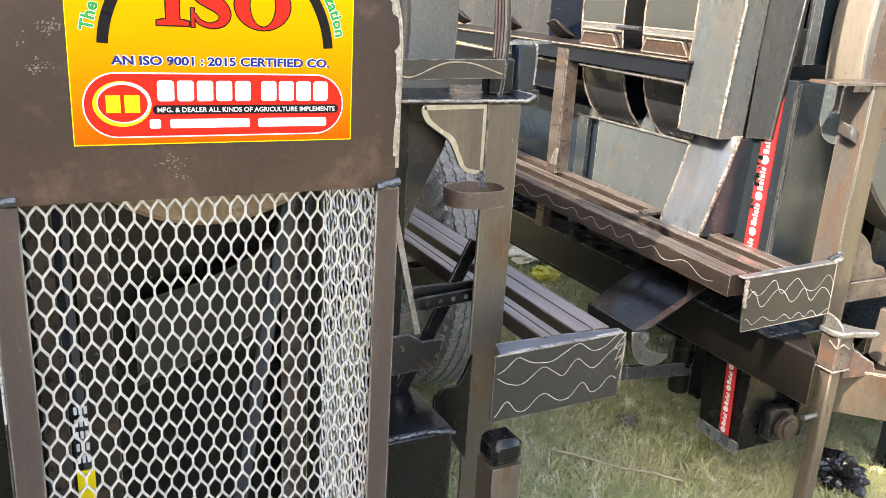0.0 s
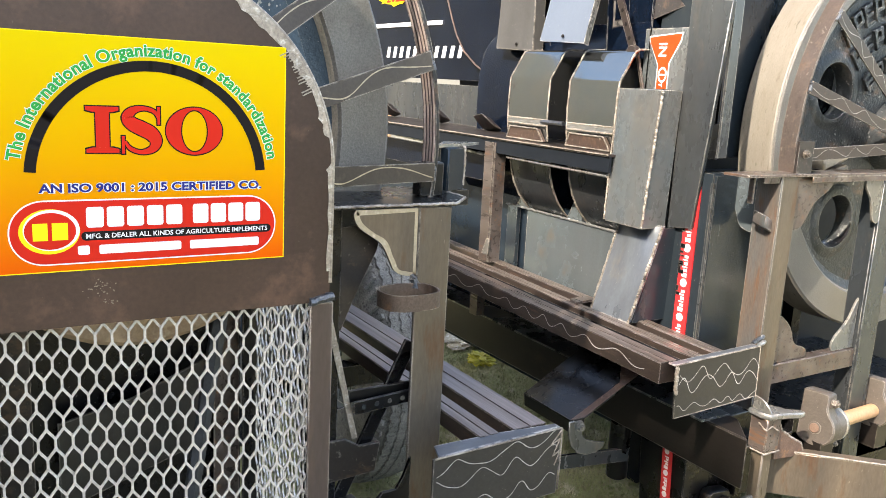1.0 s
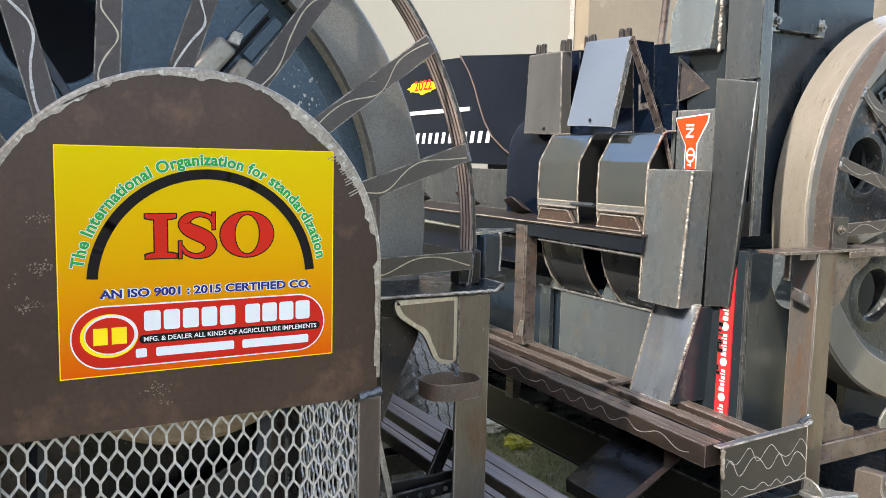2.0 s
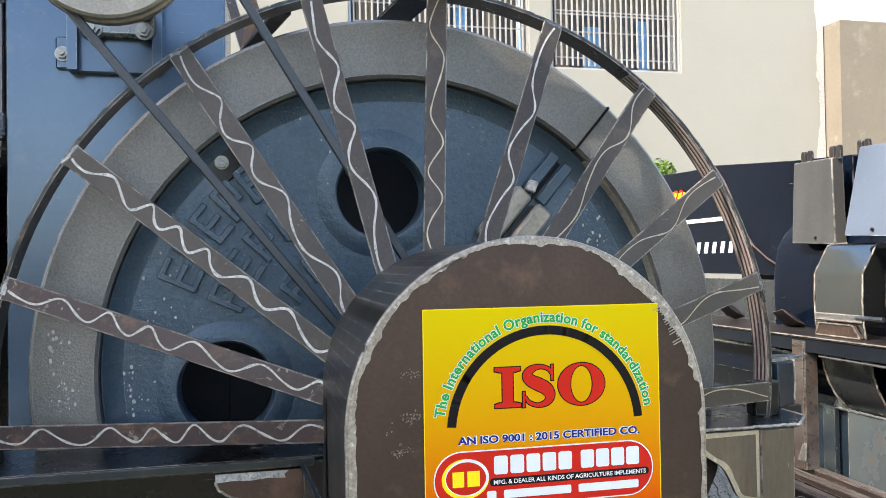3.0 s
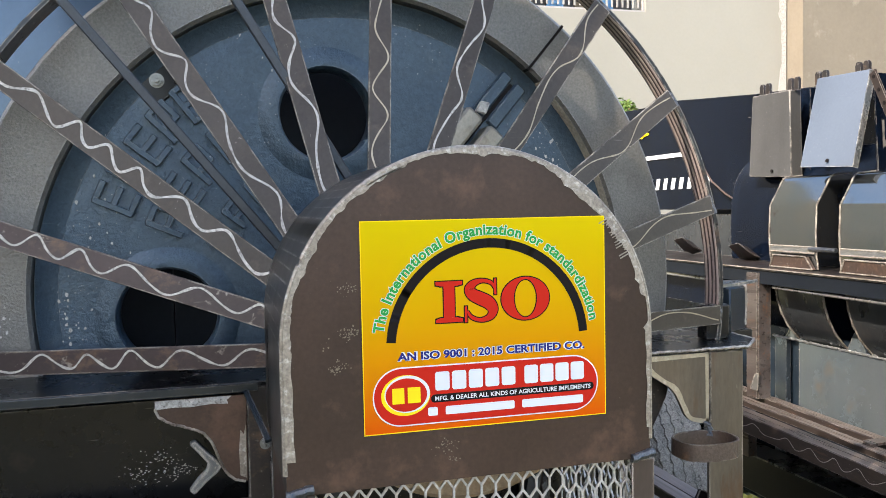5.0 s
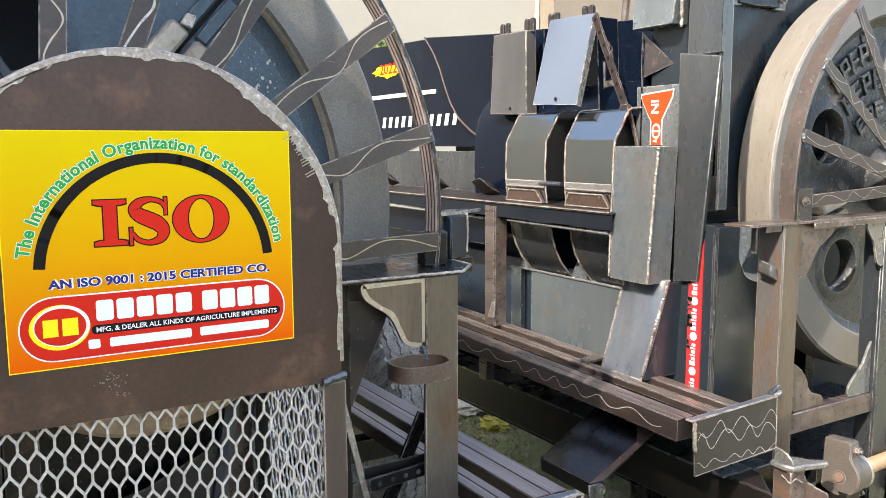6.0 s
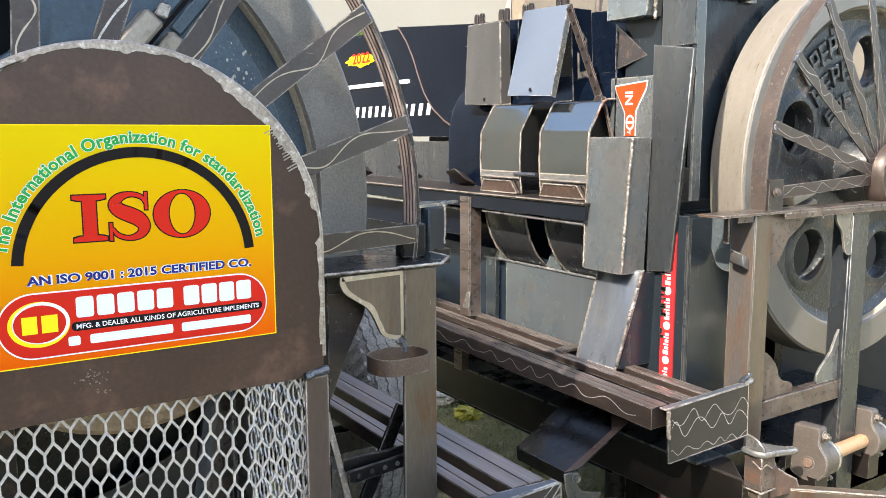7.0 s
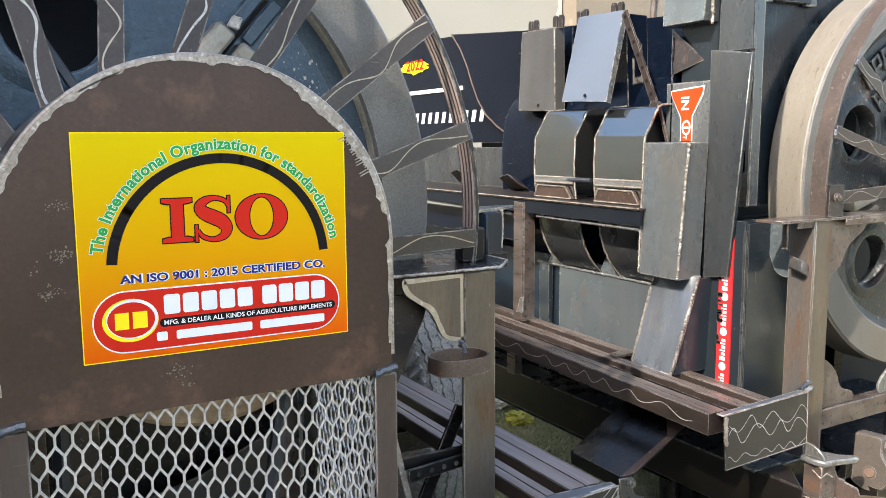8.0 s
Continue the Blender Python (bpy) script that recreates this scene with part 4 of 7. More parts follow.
def drive_cover():
    t = thing("drive_cover", (CX, 0.15, 0), "round-topped brown steel belt cover with expanded-metal mesh below", "machine cover")
    part("front_plate", xz(B(), arch(CR, CB), 0.0, 0.004), STEEL_BROWN, t, "brown mill-scale sheet with handling marks")
    outer, inner = arch(CR, CB), arch(CR - 0.004, CB)
    bm = B()
    for i in range(len(outer) - 1):
        a, b, c, d = outer[i], outer[i + 1], inner[i + 1], inner[i]
        hexa(bm, [(p[0], 0.004, p[1]) for p in (a, b, c, d)], [(p[0], 0.35, p[1]) for p in (a, b, c, d)])
    bmesh.ops.remove_doubles(bm, verts=bm.verts, dist=0.0002)
    # Same sheet as the brown front; the darker steel paints its shaded side.
    part("hood_band", bm, PLATE_DARK, t, "rolled hood sheet, shaded side painted as darker steel")
    # ground seam round the arch, ragged inner border
    n, bm, prev = 220, B(), None
    full = arch(CR, 1.235, 60)
    seg = [0.0]
    for a, b in zip(full[:-1], full[1:]):
        seg.append(seg[-1] + math.dist(a, b))
    for i in range(n + 1):
        s = seg[-1] * i / n
        k = max(j for j in range(len(seg)) if seg[j] <= s + 1e-9)
        k = min(k, len(full) - 2)
        f = (s - seg[k]) / max(1e-9, seg[k + 1] - seg[k])
        p = Vector((full[k][0] + f * (full[k + 1][0] - full[k][0]), 0, full[k][1] + f * (full[k + 1][1] - full[k][1])))
        c = Vector((CX, 0, CZ)) if p.z >= CZ else Vector((CX, 0, p.z))
        w = 0.0028 + 0.018 * max(0, noise.noise((s * 8, 1, 0)) + 0.12) + 0.006 * max(0, noise.noise((s * 70, 7, 0))) + 0.003 * abs(noise.noise((s * 260, 2, 0)))
        if p.z < CZ:
            w = (0.0095 if p.x < CX else 0.005) + 0.004 * noise.noise((s * 30, 3, 0))
        elif p.x > CX and abs(math.degrees(math.atan2(p.z - CZ, p.x - CX)) - 25) < 14:
            w += 0.006 * abs(noise.noise((s * 160, 9, 0))) + 0.003
        elif noise.noise((s * 9, 1, 0)) < -0.25:
            w = 0.0015
        q = p + (c - p).normalized() * w
        vs = [bm.verts.new((p.x, -0.0012, p.z)), bm.verts.new((q.x, -0.0012, q.z))]
        if prev:
            bm.faces.new((prev[0], prev[1], vs[1], vs[0]))
        prev = vs
    part("ground_seam", bm, GROUND_EDGE, t, "pale ground weld seam round the arch")
    part("edge_bead", tube(B(), [(x + (x - CX) * 0.004, 0.002, z) for x, z in arch(CR, 1.22, 80)], 0.0032, 8), GROUND_EDGE, t, "polished bare edge")
    # grinder scratches on the upper left and right of the arch
    for ang, cnt, sd in ((118, 14, 1), (33, 16, 2), (150, 6, 4)):
        bm = B()
        rr = random.Random(sd)
        for k in range(cnt):
            a = radians(ang + (k - cnt / 2) * 0.9)
            p = Vector((CX + (CR - 0.004) * math.cos(a), -0.0016, CZ + (CR - 0.004) * math.sin(a)))
            q = p + Vector((-0.012, 0, -0.006)) * rr.uniform(0.4, 1.2)
            beam(bm, p, q, 0.0014, 0.0006, (0, -1, 0))
        tagged(part("scratching", bm, GROUND_EDGE, t, "grinder scratches"), kind="stuff")
    bm = B()
    rr = random.Random(11)
    for cxx, czz, sp, k in ((-0.165, 1.425, 0.006, 40), (-0.163, 1.375, 0.007, 60), (-0.19, 1.362, 0.004, 8), (-0.178, 1.336, 0.006, 50), (-0.055, 1.237, 0.007, 40), (-0.045, 1.22, 0.004, 15)):
        for _ in range(k):
            x, z = cxx + rr.gauss(0, sp), czz + rr.gauss(0, sp * 0.6)
            s = rr.uniform(0.0003, 0.0012)
            a = rr.uniform(0, 3)
            bm.faces.new([bm.verts.new((x + s * math.cos(a + q), -0.0005, z + s * math.sin(a + q))) for q in (0, 1.8, 3.5, 4.9)])
    tagged(part("scuffing", bm, SCUFF, t, "small pale scuffs"), kind="stuff")
    # angle uprights and frame
    for x0, x1, left in ((CX - CR, CX - CR + 0.031, True), (CX + CR - 0.031 + 0.006, CX + CR + 0.006, False)):
        part("upright", angle_post(B(), x0, x1, 0.0, 0.03, 0.0, CB - 0.001, 0.004, left), UPRIGHT, t, "worn brown angle-iron upright", bevel=0.001)
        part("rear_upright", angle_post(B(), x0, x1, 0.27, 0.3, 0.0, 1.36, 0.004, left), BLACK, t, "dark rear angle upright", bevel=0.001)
        part("corner_weld", weld(B(), [((x0 + x1) / 2 - 0.016, -0.002, CB + 0.002), ((x0 + x1) / 2 + 0.016, -0.002, CB + 0.006)], 0.0055, 3), WELD, t, "blue-tinted weld bead")
    part("bottom_rail", box(B(), CX - CR + 0.031, CX + CR - 0.025, 0.002, 0.03, 0.3, 0.33), UPRIGHT, t)
    x0, x1 = CX - CR + 0.03, CX + CR - 0.026
    part("front_mesh", expanded_panel(B(), (x0, 0.012, CB + 0.008), (1, 0, 0), (0, 0, 1), 24, 38, 0.01744, 0.0229, 0.0027, (0, -1, 0)), MESH, t, "bright galvanised expanded-metal mesh")
    part("side_mesh", expanded_panel(B(), (CX + CR - 0.006, 0.034, CB + 0.008), (0, 1, 0), (0, 0, 1), 14, 38, 0.01744, 0.0229, 0.0027, (1, 0, 0)), MESH, t, "bright galvanised expanded-metal mesh")
    part("side_sheet", box(B(), CX - CR + 0.002, CX - CR + 0.005, 0.034, 0.27, 0.3, CB), STEEL_BROWN, t, "brown side sheet")
    bm = lathe(B(), [(0.03, 0.10), (0.2, 0.10), (0.206, 0.106), (0.206, 0.234), (0.2, 0.24), (0.03, 0.24)], CX + 0.02, 1.338, n=64)
    part("drive_pulley", bm, TAN, t, "tan lagged drive pulley behind the plate")
    part("shaft", disc(B(), (CX - 0.005, 0.06, 1.345), (0, 1, 0), 0.03, 0.5), BLACK, t, "dark drive shaft")
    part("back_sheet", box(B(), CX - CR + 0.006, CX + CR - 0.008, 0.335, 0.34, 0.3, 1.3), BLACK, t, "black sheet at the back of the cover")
    part("inner_plate", xz(B(), [(-0.075, 0.83), (0.142, 0.905), (0.142, 1.04), (0.03, 0.99), (-0.075, 0.965)], 0.29, 0.295), PLATE_DARK, t, "grey inclined plate inside the cover")
    part("inner_strip", box(B(), -0.215, -0.175, 0.30, 0.306, 0.3, 1.2), STEEL_RAIL, t, "brown upright strip inside the cover")
    part("inner_strip", box(B(), -0.15, -0.105, 0.315, 0.32, 0.3, 1.2), STEEL_DARK, t, "dark upright strip inside the cover")
    part("inner_strip", box(B(), 0.15, 0.19, 0.30, 0.306, 0.3, 1.2), STEEL_RAIL, t, "brown upright strip inside the cover")
    belt = part("vee_belt", tube(B(), [(CX - 0.15, 0.17, 1.22), (CX - 0.155, 0.165, 1.05), (CX - 0.15, 0.15, 0.8), (CX - 0.145, 0.14, 0.45)], 0.011, 6), RUBBER, t, "black vee belt")
    part("rear_belt", tube(B(), [(CX + 0.15, 0.17, 1.22), (CX + 0.12, 0.165, 1.05), (CX + 0.02, 0.15, 0.45)], 0.011, 6), RUBBER, t, "black vee belt")
    bm = B()
    for z in (0.88, 0.862, 0.844, 0.826, 0.808):
        for k in range(3):
            box(bm, CX - 0.157 + k * 0.006, CX - 0.153 + k * 0.006, 0.133, 0.1335, z, z + 0.011)
    part("belt_print", bm, INK_WHITE, belt, "small white belt print")
    part("belt_mark", box(B(), CX - 0.159, CX - 0.137, 0.132, 0.134, 0.74, 0.797), INK_YELLOW, belt, "yellow belt marking")
    return t


drive_cover()


# ---- sticker on the cover ----
def pill(bm, x0, x1, z0, z1, y, r, n=10):
    pts = []
    for cx, cz, a in ((x1 - r, z1 - r, 0), (x0 + r, z1 - r, 90), (x0 + r, z0 + r, 180), (x1 - r, z0 + r, 270)):
        pts += [(cx + r * math.cos(radians(a + 90 * k / n)), cz + r * math.sin(radians(a + 90 * k / n))) for k in range(n + 1)]
    return xz(bm, pts, y, y + 0.0003)


def ellipse(bm, cx, cz, rx, rz, y, n=40):
    return xz(bm, [(cx + rx * math.cos(k * math.tau / n), cz + rz * math.sin(k * math.tau / n)) for k in range(n)], y, y + 0.0003)


def serif_headline(bm, y, e):
    """The capitals ISO with serifs, swollen by e for the outline."""
    d = 0.0001
    xz(bm, [(-0.054 - e, 1.381), (-0.041 + e, 1.381), (-0.041 + e, 1.4285), (-0.054 - e, 1.4285)], y, y + d)
    for z, s in ((1.381, 1), (1.4285, -1)):
        xz(bm, [(-0.0635 - e, z - s * e), (-0.0315 + e, z - s * e), (-0.0315 + e, z + s * (0.0038 + e)), (-0.038 + e, z + s * (0.0055 + e)), (-0.057 - e, z + s * (0.0055 + e)), (-0.0635 - e, z + s * (0.0038 + e))], y - d, y)
    spine = ((0.9, 0.74, 0.05), (0.8, 0.89, 0.09), (0.54, 0.955, 0.1), (0.29, 0.9, 0.18), (0.17, 0.765, 0.27), (0.27, 0.635, 0.31), (0.5, 0.535, 0.34), (0.72, 0.43, 0.33), (0.83, 0.27, 0.28), (0.74, 0.11, 0.18), (0.48, 0.045, 0.1), (0.22, 0.12, 0.09), (0.1, 0.27, 0.05))
    pts = [Vector((-0.03 + 0.043 * u, 1.3795 + 0.0505 * v, 0.043 * w / 2 + e)) for u, v, w in spine]
    run = []
    for i in range(len(pts) - 1):
        p0, p1, p2, p3 = pts[max(0, i - 1)], pts[i], pts[i + 1], pts[min(len(pts) - 1, i + 2)]
        for k in range(6):
            f = k / 6
            run.append(0.5 * (2 * p1 + (p2 - p0) * f + (2 * p0 - 5 * p1 + 4 * p2 - p3) * f * f + (3 * p1 - p0 - 3 * p2 + p3) * f ** 3))
    run.append(pts[-1])
    prev = None
    for i, p in enumerate(run):
        q = run[min(i + 1, len(run) - 1)] - run[max(i - 1, 0)]
        n = Vector((-q.y, q.x)).normalized() * p.z
        now = [bm.verts.new((p.x + n.x, y, p.y + n.y)), bm.verts.new((p.x - n.x, y, p.y - n.y))]
        if prev:
            bm.faces.new((prev[0], prev[1], now[1], now[0]))
        prev = now
    box(bm, 0.0075 - e, 0.0102 + e, y - d, y, 1.411 - e, 1.4295 + e)
    box(bm, -0.0288 - e, -0.026 + e, y - d, y, 1.38 - e, 1.3985 + e)
    rings = [[bm.verts.new((0.0465 + rx * math.cos(k * math.tau / 48), y, 1.4045 + rz * math.sin(k * math.tau / 48))) for k in range(48)] for rx, rz in ((0.0303 + e, 0.0255 + e), (0.0145 - e, 0.0228 - e))]
    for k in range(48):
        j = (k + 1) % 48
        bm.faces.new((rings[0][k], rings[0][j], rings[1][j], rings[1][k]))
    return bm


def sticker():
    t = thing("sticker", (0, -0.001, 1.257), "yellow to orange certification sticker on the brown cover", "sticker")
    part("vinyl", pill(B(), -0.15, 0.15, 1.257, 1.5, -0.0016, 0.004), STICKER, t, "glossy vinyl fading from yellow to orange")
    bm = B()
    for a, b, c, d in ((-0.15, 0.15, 1.499, 1.5), (-0.15, 0.15, 1.257, 1.258), (-0.15, -0.149, 1.258, 1.499), (0.149, 0.15, 1.258, 1.499)):
        box(bm, a, b, -0.0019, -0.00165, c, d)
    part("border", bm, INK_YELLOW, t, "thin bright yellow border")
    ax, az, r, lo, hi = 0.0018, 1.3525, 0.119, radians(4.2), radians(175.8)
    bm = B()
    for k in range(60):
        a, b = lo + (hi - lo) * k / 60, lo + (hi - lo) * (k + 1) / 60
        hexa(bm, [(ax + q * math.cos(s), -0.0021, az + q * math.sin(s)) for q, s in ((r - 0.0055, a), (r + 0.0055, a), (r + 0.0055, b), (r - 0.0055, b))], [(ax + q * math.cos(s), -0.0018, az + q * math.sin(s)) for q, s in ((r - 0.0055, a), (r + 0.0055, a), (r + 0.0055, b), (r - 0.0055, b))])
    bmesh.ops.remove_doubles(bm, verts=bm.verts, dist=0.00005)
    part("arc", bm, INK_DARK, t, "black printed arch")
    words = "The International Organization for standardization"
    wid = {c: glyph_advance(c) for c in set(words)}
    total = sum(wid[c] for c in words)
    for nm, mt, bold, y in (("arc_outline", INK_WHITE, 0.0012, -0.0020), ("arc_lettering", INK_GREEN, 0.00055, -0.0023)):
        bm, run = B(), 0.0
        for c in words:
            w = wid[c]
            ang = math.pi * (171.2 - 162 * (run + w / 2) / total) / 180
            run += w
            if c == " ":
                continue
            d = Vector((math.cos(ang), 0, math.sin(ang)))
            p = Vector((ax, y, az)) + d * 0.1292
            m = Matrix.Translation(p) @ Matrix.Rotation(-(ang - math.pi / 2), 4, "Y") @ face_y(0, 0, 0)
            text_flat(bm, c, m, 0.0172, bold)
        part(nm, bm, mt, t)
    for nm, mt, e, y in (("headline_outline", INK_DARK, 0.0013, -0.0020), ("headline", INK_RED, 0.0, -0.0023)):
        part(nm, serif_headline(B(), y, e), mt, t, "large red serif capitals" if mt is INK_RED else "", smooth=10)
    for nm, mt, bold, y in (("certificate_outline", INK_WHITE, 0.0011, -0.0020), ("certificate_line", INK_BLUE, 0.0004, -0.0023)):
        part(nm, text_flat(B(), "AN ISO 9001 : 2015 CERTIFIED CO.", face_y(0.0065, y, 1.3405), 0.0122, bold, 0.232), mt, t)
    part("panel_rim", pill(B(), -0.1395, 0.1395, 1.2645, 1.3325, -0.0019, 0.0335), INK_WHITE, t, "white outline of the red panel")
    panel = part("panel", pill(B(), -0.138, 0.138, 1.266, 1.331, -0.0022, 0.032), INK_RED, t, "red rounded panel")
    ex, ez = -0.1012, 1.3
    part("logo_ring", ellipse(B(), ex, ez, 0.0288, 0.0235, -0.0025), INK_YELLOW, panel, "yellow ring")
    part("logo_gap", ellipse(B(), ex + 0.0018, ez + 0.0014, 0.0266, 0.0214, -0.0028), INK_WHITE, panel, "white crescent")
    part("logo_field", ellipse(B(), ex + 0.0006, ez + 0.0006, 0.0243, 0.0192, -0.0031), INK_RED, panel)
    part("logo_mark", box(box(B(), ex - 0.016, ex - 0.002, -0.0036, -0.0034, ez - 0.009, ez + 0.009), ex + 0.002, ex + 0.017, -0.0036, -0.0034, ez - 0.009, ez + 0.009), INK_YELLOW, panel, "two plain yellow blocks")
    for first, count, pitch in ((-0.0662, 5, 0.0203), (0.0437, 4, 0.0199)):
        for k in range(count):
            x = first + k * pitch
            part("name_block", pill(B(), x, x + 0.0172, 1.3027, 1.3245, -0.0026, 0.003, 4), INK_WHITE, panel, "plain white block")
    part("strip", pill(B(), -0.0715, 0.1335, 1.289, 1.2985, -0.0026, 0.0046), INK_DARK, panel, "black strip")
    part("strip_lettering", text_flat(B(), "MFG. & DEALER ALL KINDS OF AGRICULTURE IMPLEMENTS", face_y(0.031, -0.0029, 1.2912), 0.0072, 0.00012, 0.196), INK_WHITE, panel)
    x = -0.0753
    for w in (0.0115, 0.085, 0.079):
        part("contact_bar", pill(B(), x, x + w, 1.274, 1.2838, -0.0026, 0.002, 3), INK_WHITE, panel, "plain white bar")
        x += w + 0.0095


sticker()


# ---- first thresher: wheel, guard, frame ----
def flecks(parent, spots, seed):
    """Small chipped pale flecks round the given places (x, y, z, spread, count) on faces that look along -y."""
    rr, bm = random.Random(seed), B()
    for cx, y, cz, spread, count in spots:
        for _ in range(count):
            x, z, r, a = cx + rr.gauss(0, spread * 0.6), cz + rr.gauss(0, spread), 0.0006 + 0.0034 * rr.random() ** 3, rr.uniform(0, 3)
            bm.faces.new([bm.verts.new((x + r * rr.uniform(0.5, 1.1) * math.cos(a + q), y, z + 1.5 * r * rr.uniform(0.5, 1.1) * math.sin(a + q))) for q in (0, 1.1, 2.3, 3.5, 4.9)])
    tagged(part("fleck", bm, CHALK, parent, "chipped pale flecks"), kind="stuff")


big_wheel = flywheel(-0.066, 0.57, 1.366, 96.2, 142, 49.6, "grey-rimmed dark cast flywheel behind the chalk-marked guard", tread_mat=CAST_DARK, pale_arc=(-40, 46))
flecks(big_wheel, ((-0.655, 0.5685, 1.34, 0.02, 60), (-0.67, 0.5685, 1.43, 0.014, 26), (-0.55, 0.6105, 1.33, 0.03, 45), (-0.50, 0.6105, 1.52, 0.05, 40), (0.335, 0.6105, 1.64, 0.04, 70), (0.265, 0.6105, 1.73, 0.03, 40), (-0.2, 0.6105, 1.80, 0.06, 22)), 31)
wheel_guard(-0.0555, 0.492, 1.348, (-0.0756, 0.30, 1.299), 0.78, (-4.3, 13.6, 31.8, 50.0, 68.3, 86.9, 105.6, 125.6, 145.6, 165.0, 184.6), 0.0365, HOOP_DARK, "hoop guard of dark flat bars with wavy chalk lines",
            (2.6, 2.8, 2.4, 2.8, 3.4, 4.4, 4.2, 4.8, 7.4, 6.2, 6.4), (0.0036, 0.0036, 0.0034, 0.004, 0.0052, 0.004, 0.0058, 0.0052, 0.0064, 0.0052, 0.0052), (SPOKE,) * 9 + (SPOKE_PLUM, SPOKE_PLUM))


def thresher_one():
    t = thing("thresher", (0.1, 1.3, 0), "unpainted brown and blue-black steel thresher under construction", "thresher", "threshers in the yard")
    # head beam under the guard
    bm = slab(B(), [(-1.0, 0.40, 1.239), (0.645, 0.40, 1.239), (0.70, 0.46, 1.239), (0.70, 0.62, 1.239), (-1.0, 0.62, 1.239)], (0, 0, 0.008))
    part("head_beam", bm, BLACK, t, "dark channel head beam with bare edge", bevel=0.001)
    part("beam_edge", weld(B(), [(0.23, 0.398, 1.2445), (0.645, 0.398, 1.2445), (0.70, 0.458, 1.2455), (0.702, 0.53, 1.2455)], 0.0028, 2), WORN_EDGE, t, "bare welded edge of the beam")
    part("beam_lip", box(B(), -1.0, CX - CR - 0.01, 0.392, 0.3995, 1.233, 1.2465), STEEL_NAVY, t, "scraped lip of the beam", bevel=0.001)
    # front right post with its gusset and drip ring
    part("post", angle_post(B(), 0.561, 0.634, 0.40, 0.47, 0.0, 1.2385, 0.008, False), STEEL_POST, t, "brown angle-iron post", bevel=0.0015)
    part("gusset", xz(B(), gusset_pts(0.5605, 1.238, 0.131, 0.131, -1), 0.401, 0.409), STEEL_POST, t, "scalloped corner gusset with pale border", bevel=0.001)
    part("gusset_border", painted_border(gusset_pts(0.5605, 1.238, 0.131, 0.131, -1), 0.009, 0.3998), BORDER, t, "pale bare border of the gusset")
    part("post_seam", box(B(), 0.5612, 0.5645, 0.3975, 0.3995, 1.11, 1.238), STEEL_DARK, t, "dark seam on the post")
    n, bm, cols = 56, B(), []
    for k in range(n):
        a = k * math.tau / n
        cx, sy = (abs(math.cos(a)) ** 0.75) * math.copysign(1, math.cos(a)), (abs(math.sin(a)) ** 0.75) * math.copysign(1, math.sin(a))
        cols.append([bm.verts.new((0.519 + rx * cx, 0.349 + ry * sy, z)) for rx, ry, z in ((0.057, 0.045, 1.068), (0.057, 0.045, 1.098), (0.0532, 0.0412, 1.098), (0.0532, 0.0412, 1.068))])
    for k in range(n):
        for j in range(4):
            bm.faces.new((cols[k][j], cols[k][(j + 1) % 4], cols[(k + 1) % n][(j + 1) % 4], cols[(k + 1) % n][j]))
    part("oval_ring", bm, PULLEY_WEB, t, "oval flat-bar ring welded under the gusset")
    part("ring_weld", weld(B(), [(0.553, 0.388, 1.085), (0.553, 0.392, 1.11)], 0.008, 5), WELD, t, "blue weld blob")
    # inner post and its dark gusset
    part("post", angle_post(B(), 0.355, 0.425, 0.44, 0.51, 0.0, 1.2385, 0.008, False), BLACK, t, "dark inner post", bevel=0.0015)
    part("gusset", xz(B(), [(0.42, 1.2), (0.512, 1.2), (0.50, 1.15), (0.455, 1.06), (0.43, 1.0), (0.42, 1.0)], 0.446, 0.454), STEEL_DARK, t, "dark gusset plate", bevel=0.001)
    # left post and gusset beside the cover
    part("post", angle_post(B(), -0.266, -0.215, 0.40, 0.47, 0.0, 1.2385, 0.008, True), STEEL_DARK, t, "brown post beside the cover", bevel=0.0015)
    scallop = [(-0.402, 1.228), (-0.403, 1.215), (-0.397, 1.203), (-0.388, 1.196), (-0.377, 1.19), (-0.36, 1.184), (-0.344, 1.178), (-0.333, 1.172), (-0.325, 1.163), (-0.319, 1.152), (-0.313, 1.138), (-0.308, 1.123), (-0.302, 1.11), (-0.295, 1.101), (-0.286, 1.094), (-0.272, 1.09)]
    part("gusset", xz(B(), scallop + [(-0.2665, 1.09), (-0.2665, 1.228)], 0.401, 0.409), STEEL_BROWN, t, "scalloped gusset with white-smeared edge", bevel=0.001)
    part("gusset_border", weld(B(), [(x, 0.4, z) for x, z in scallop[1:]], 0.0021, 5), WORN_EDGE, t, "pale ground border of the gusset")
    part("edge_smear", slab(B(), [(-0.279, 0.3998, 1.10), (-0.269, 0.3998, 1.095), (-0.2685, 0.3998, 1.18), (-0.272, 0.3998, 1.165), (-0.277, 0.3998, 1.172), (-0.28, 0.3998, 1.14)], (0, 0.001, 0)), GROUND_EDGE, t, "pale smear along the post")
    part("paint_smear", slab(B(), [(-0.402, 0.399, 1.214), (-0.375, 0.399, 1.216), (-0.35, 0.399, 1.2145), (-0.32, 0.399, 1.217), (-0.294, 0.399, 1.2155), (-0.296, 0.399, 1.221), (-0.289, 0.399, 1.2275), (-0.402, 0.399, 1.2275)], (0, 0.002, 0)), CHALK, t, "white smear along the gusset")
    part("strap", beam(B(), (-0.268, 0.385, 1.236), (-0.2425, 0.25, 1.192), 0.009, 0.004, (0, -1, 0.4)), STEEL_NAVY, t, "thin slanting strap")
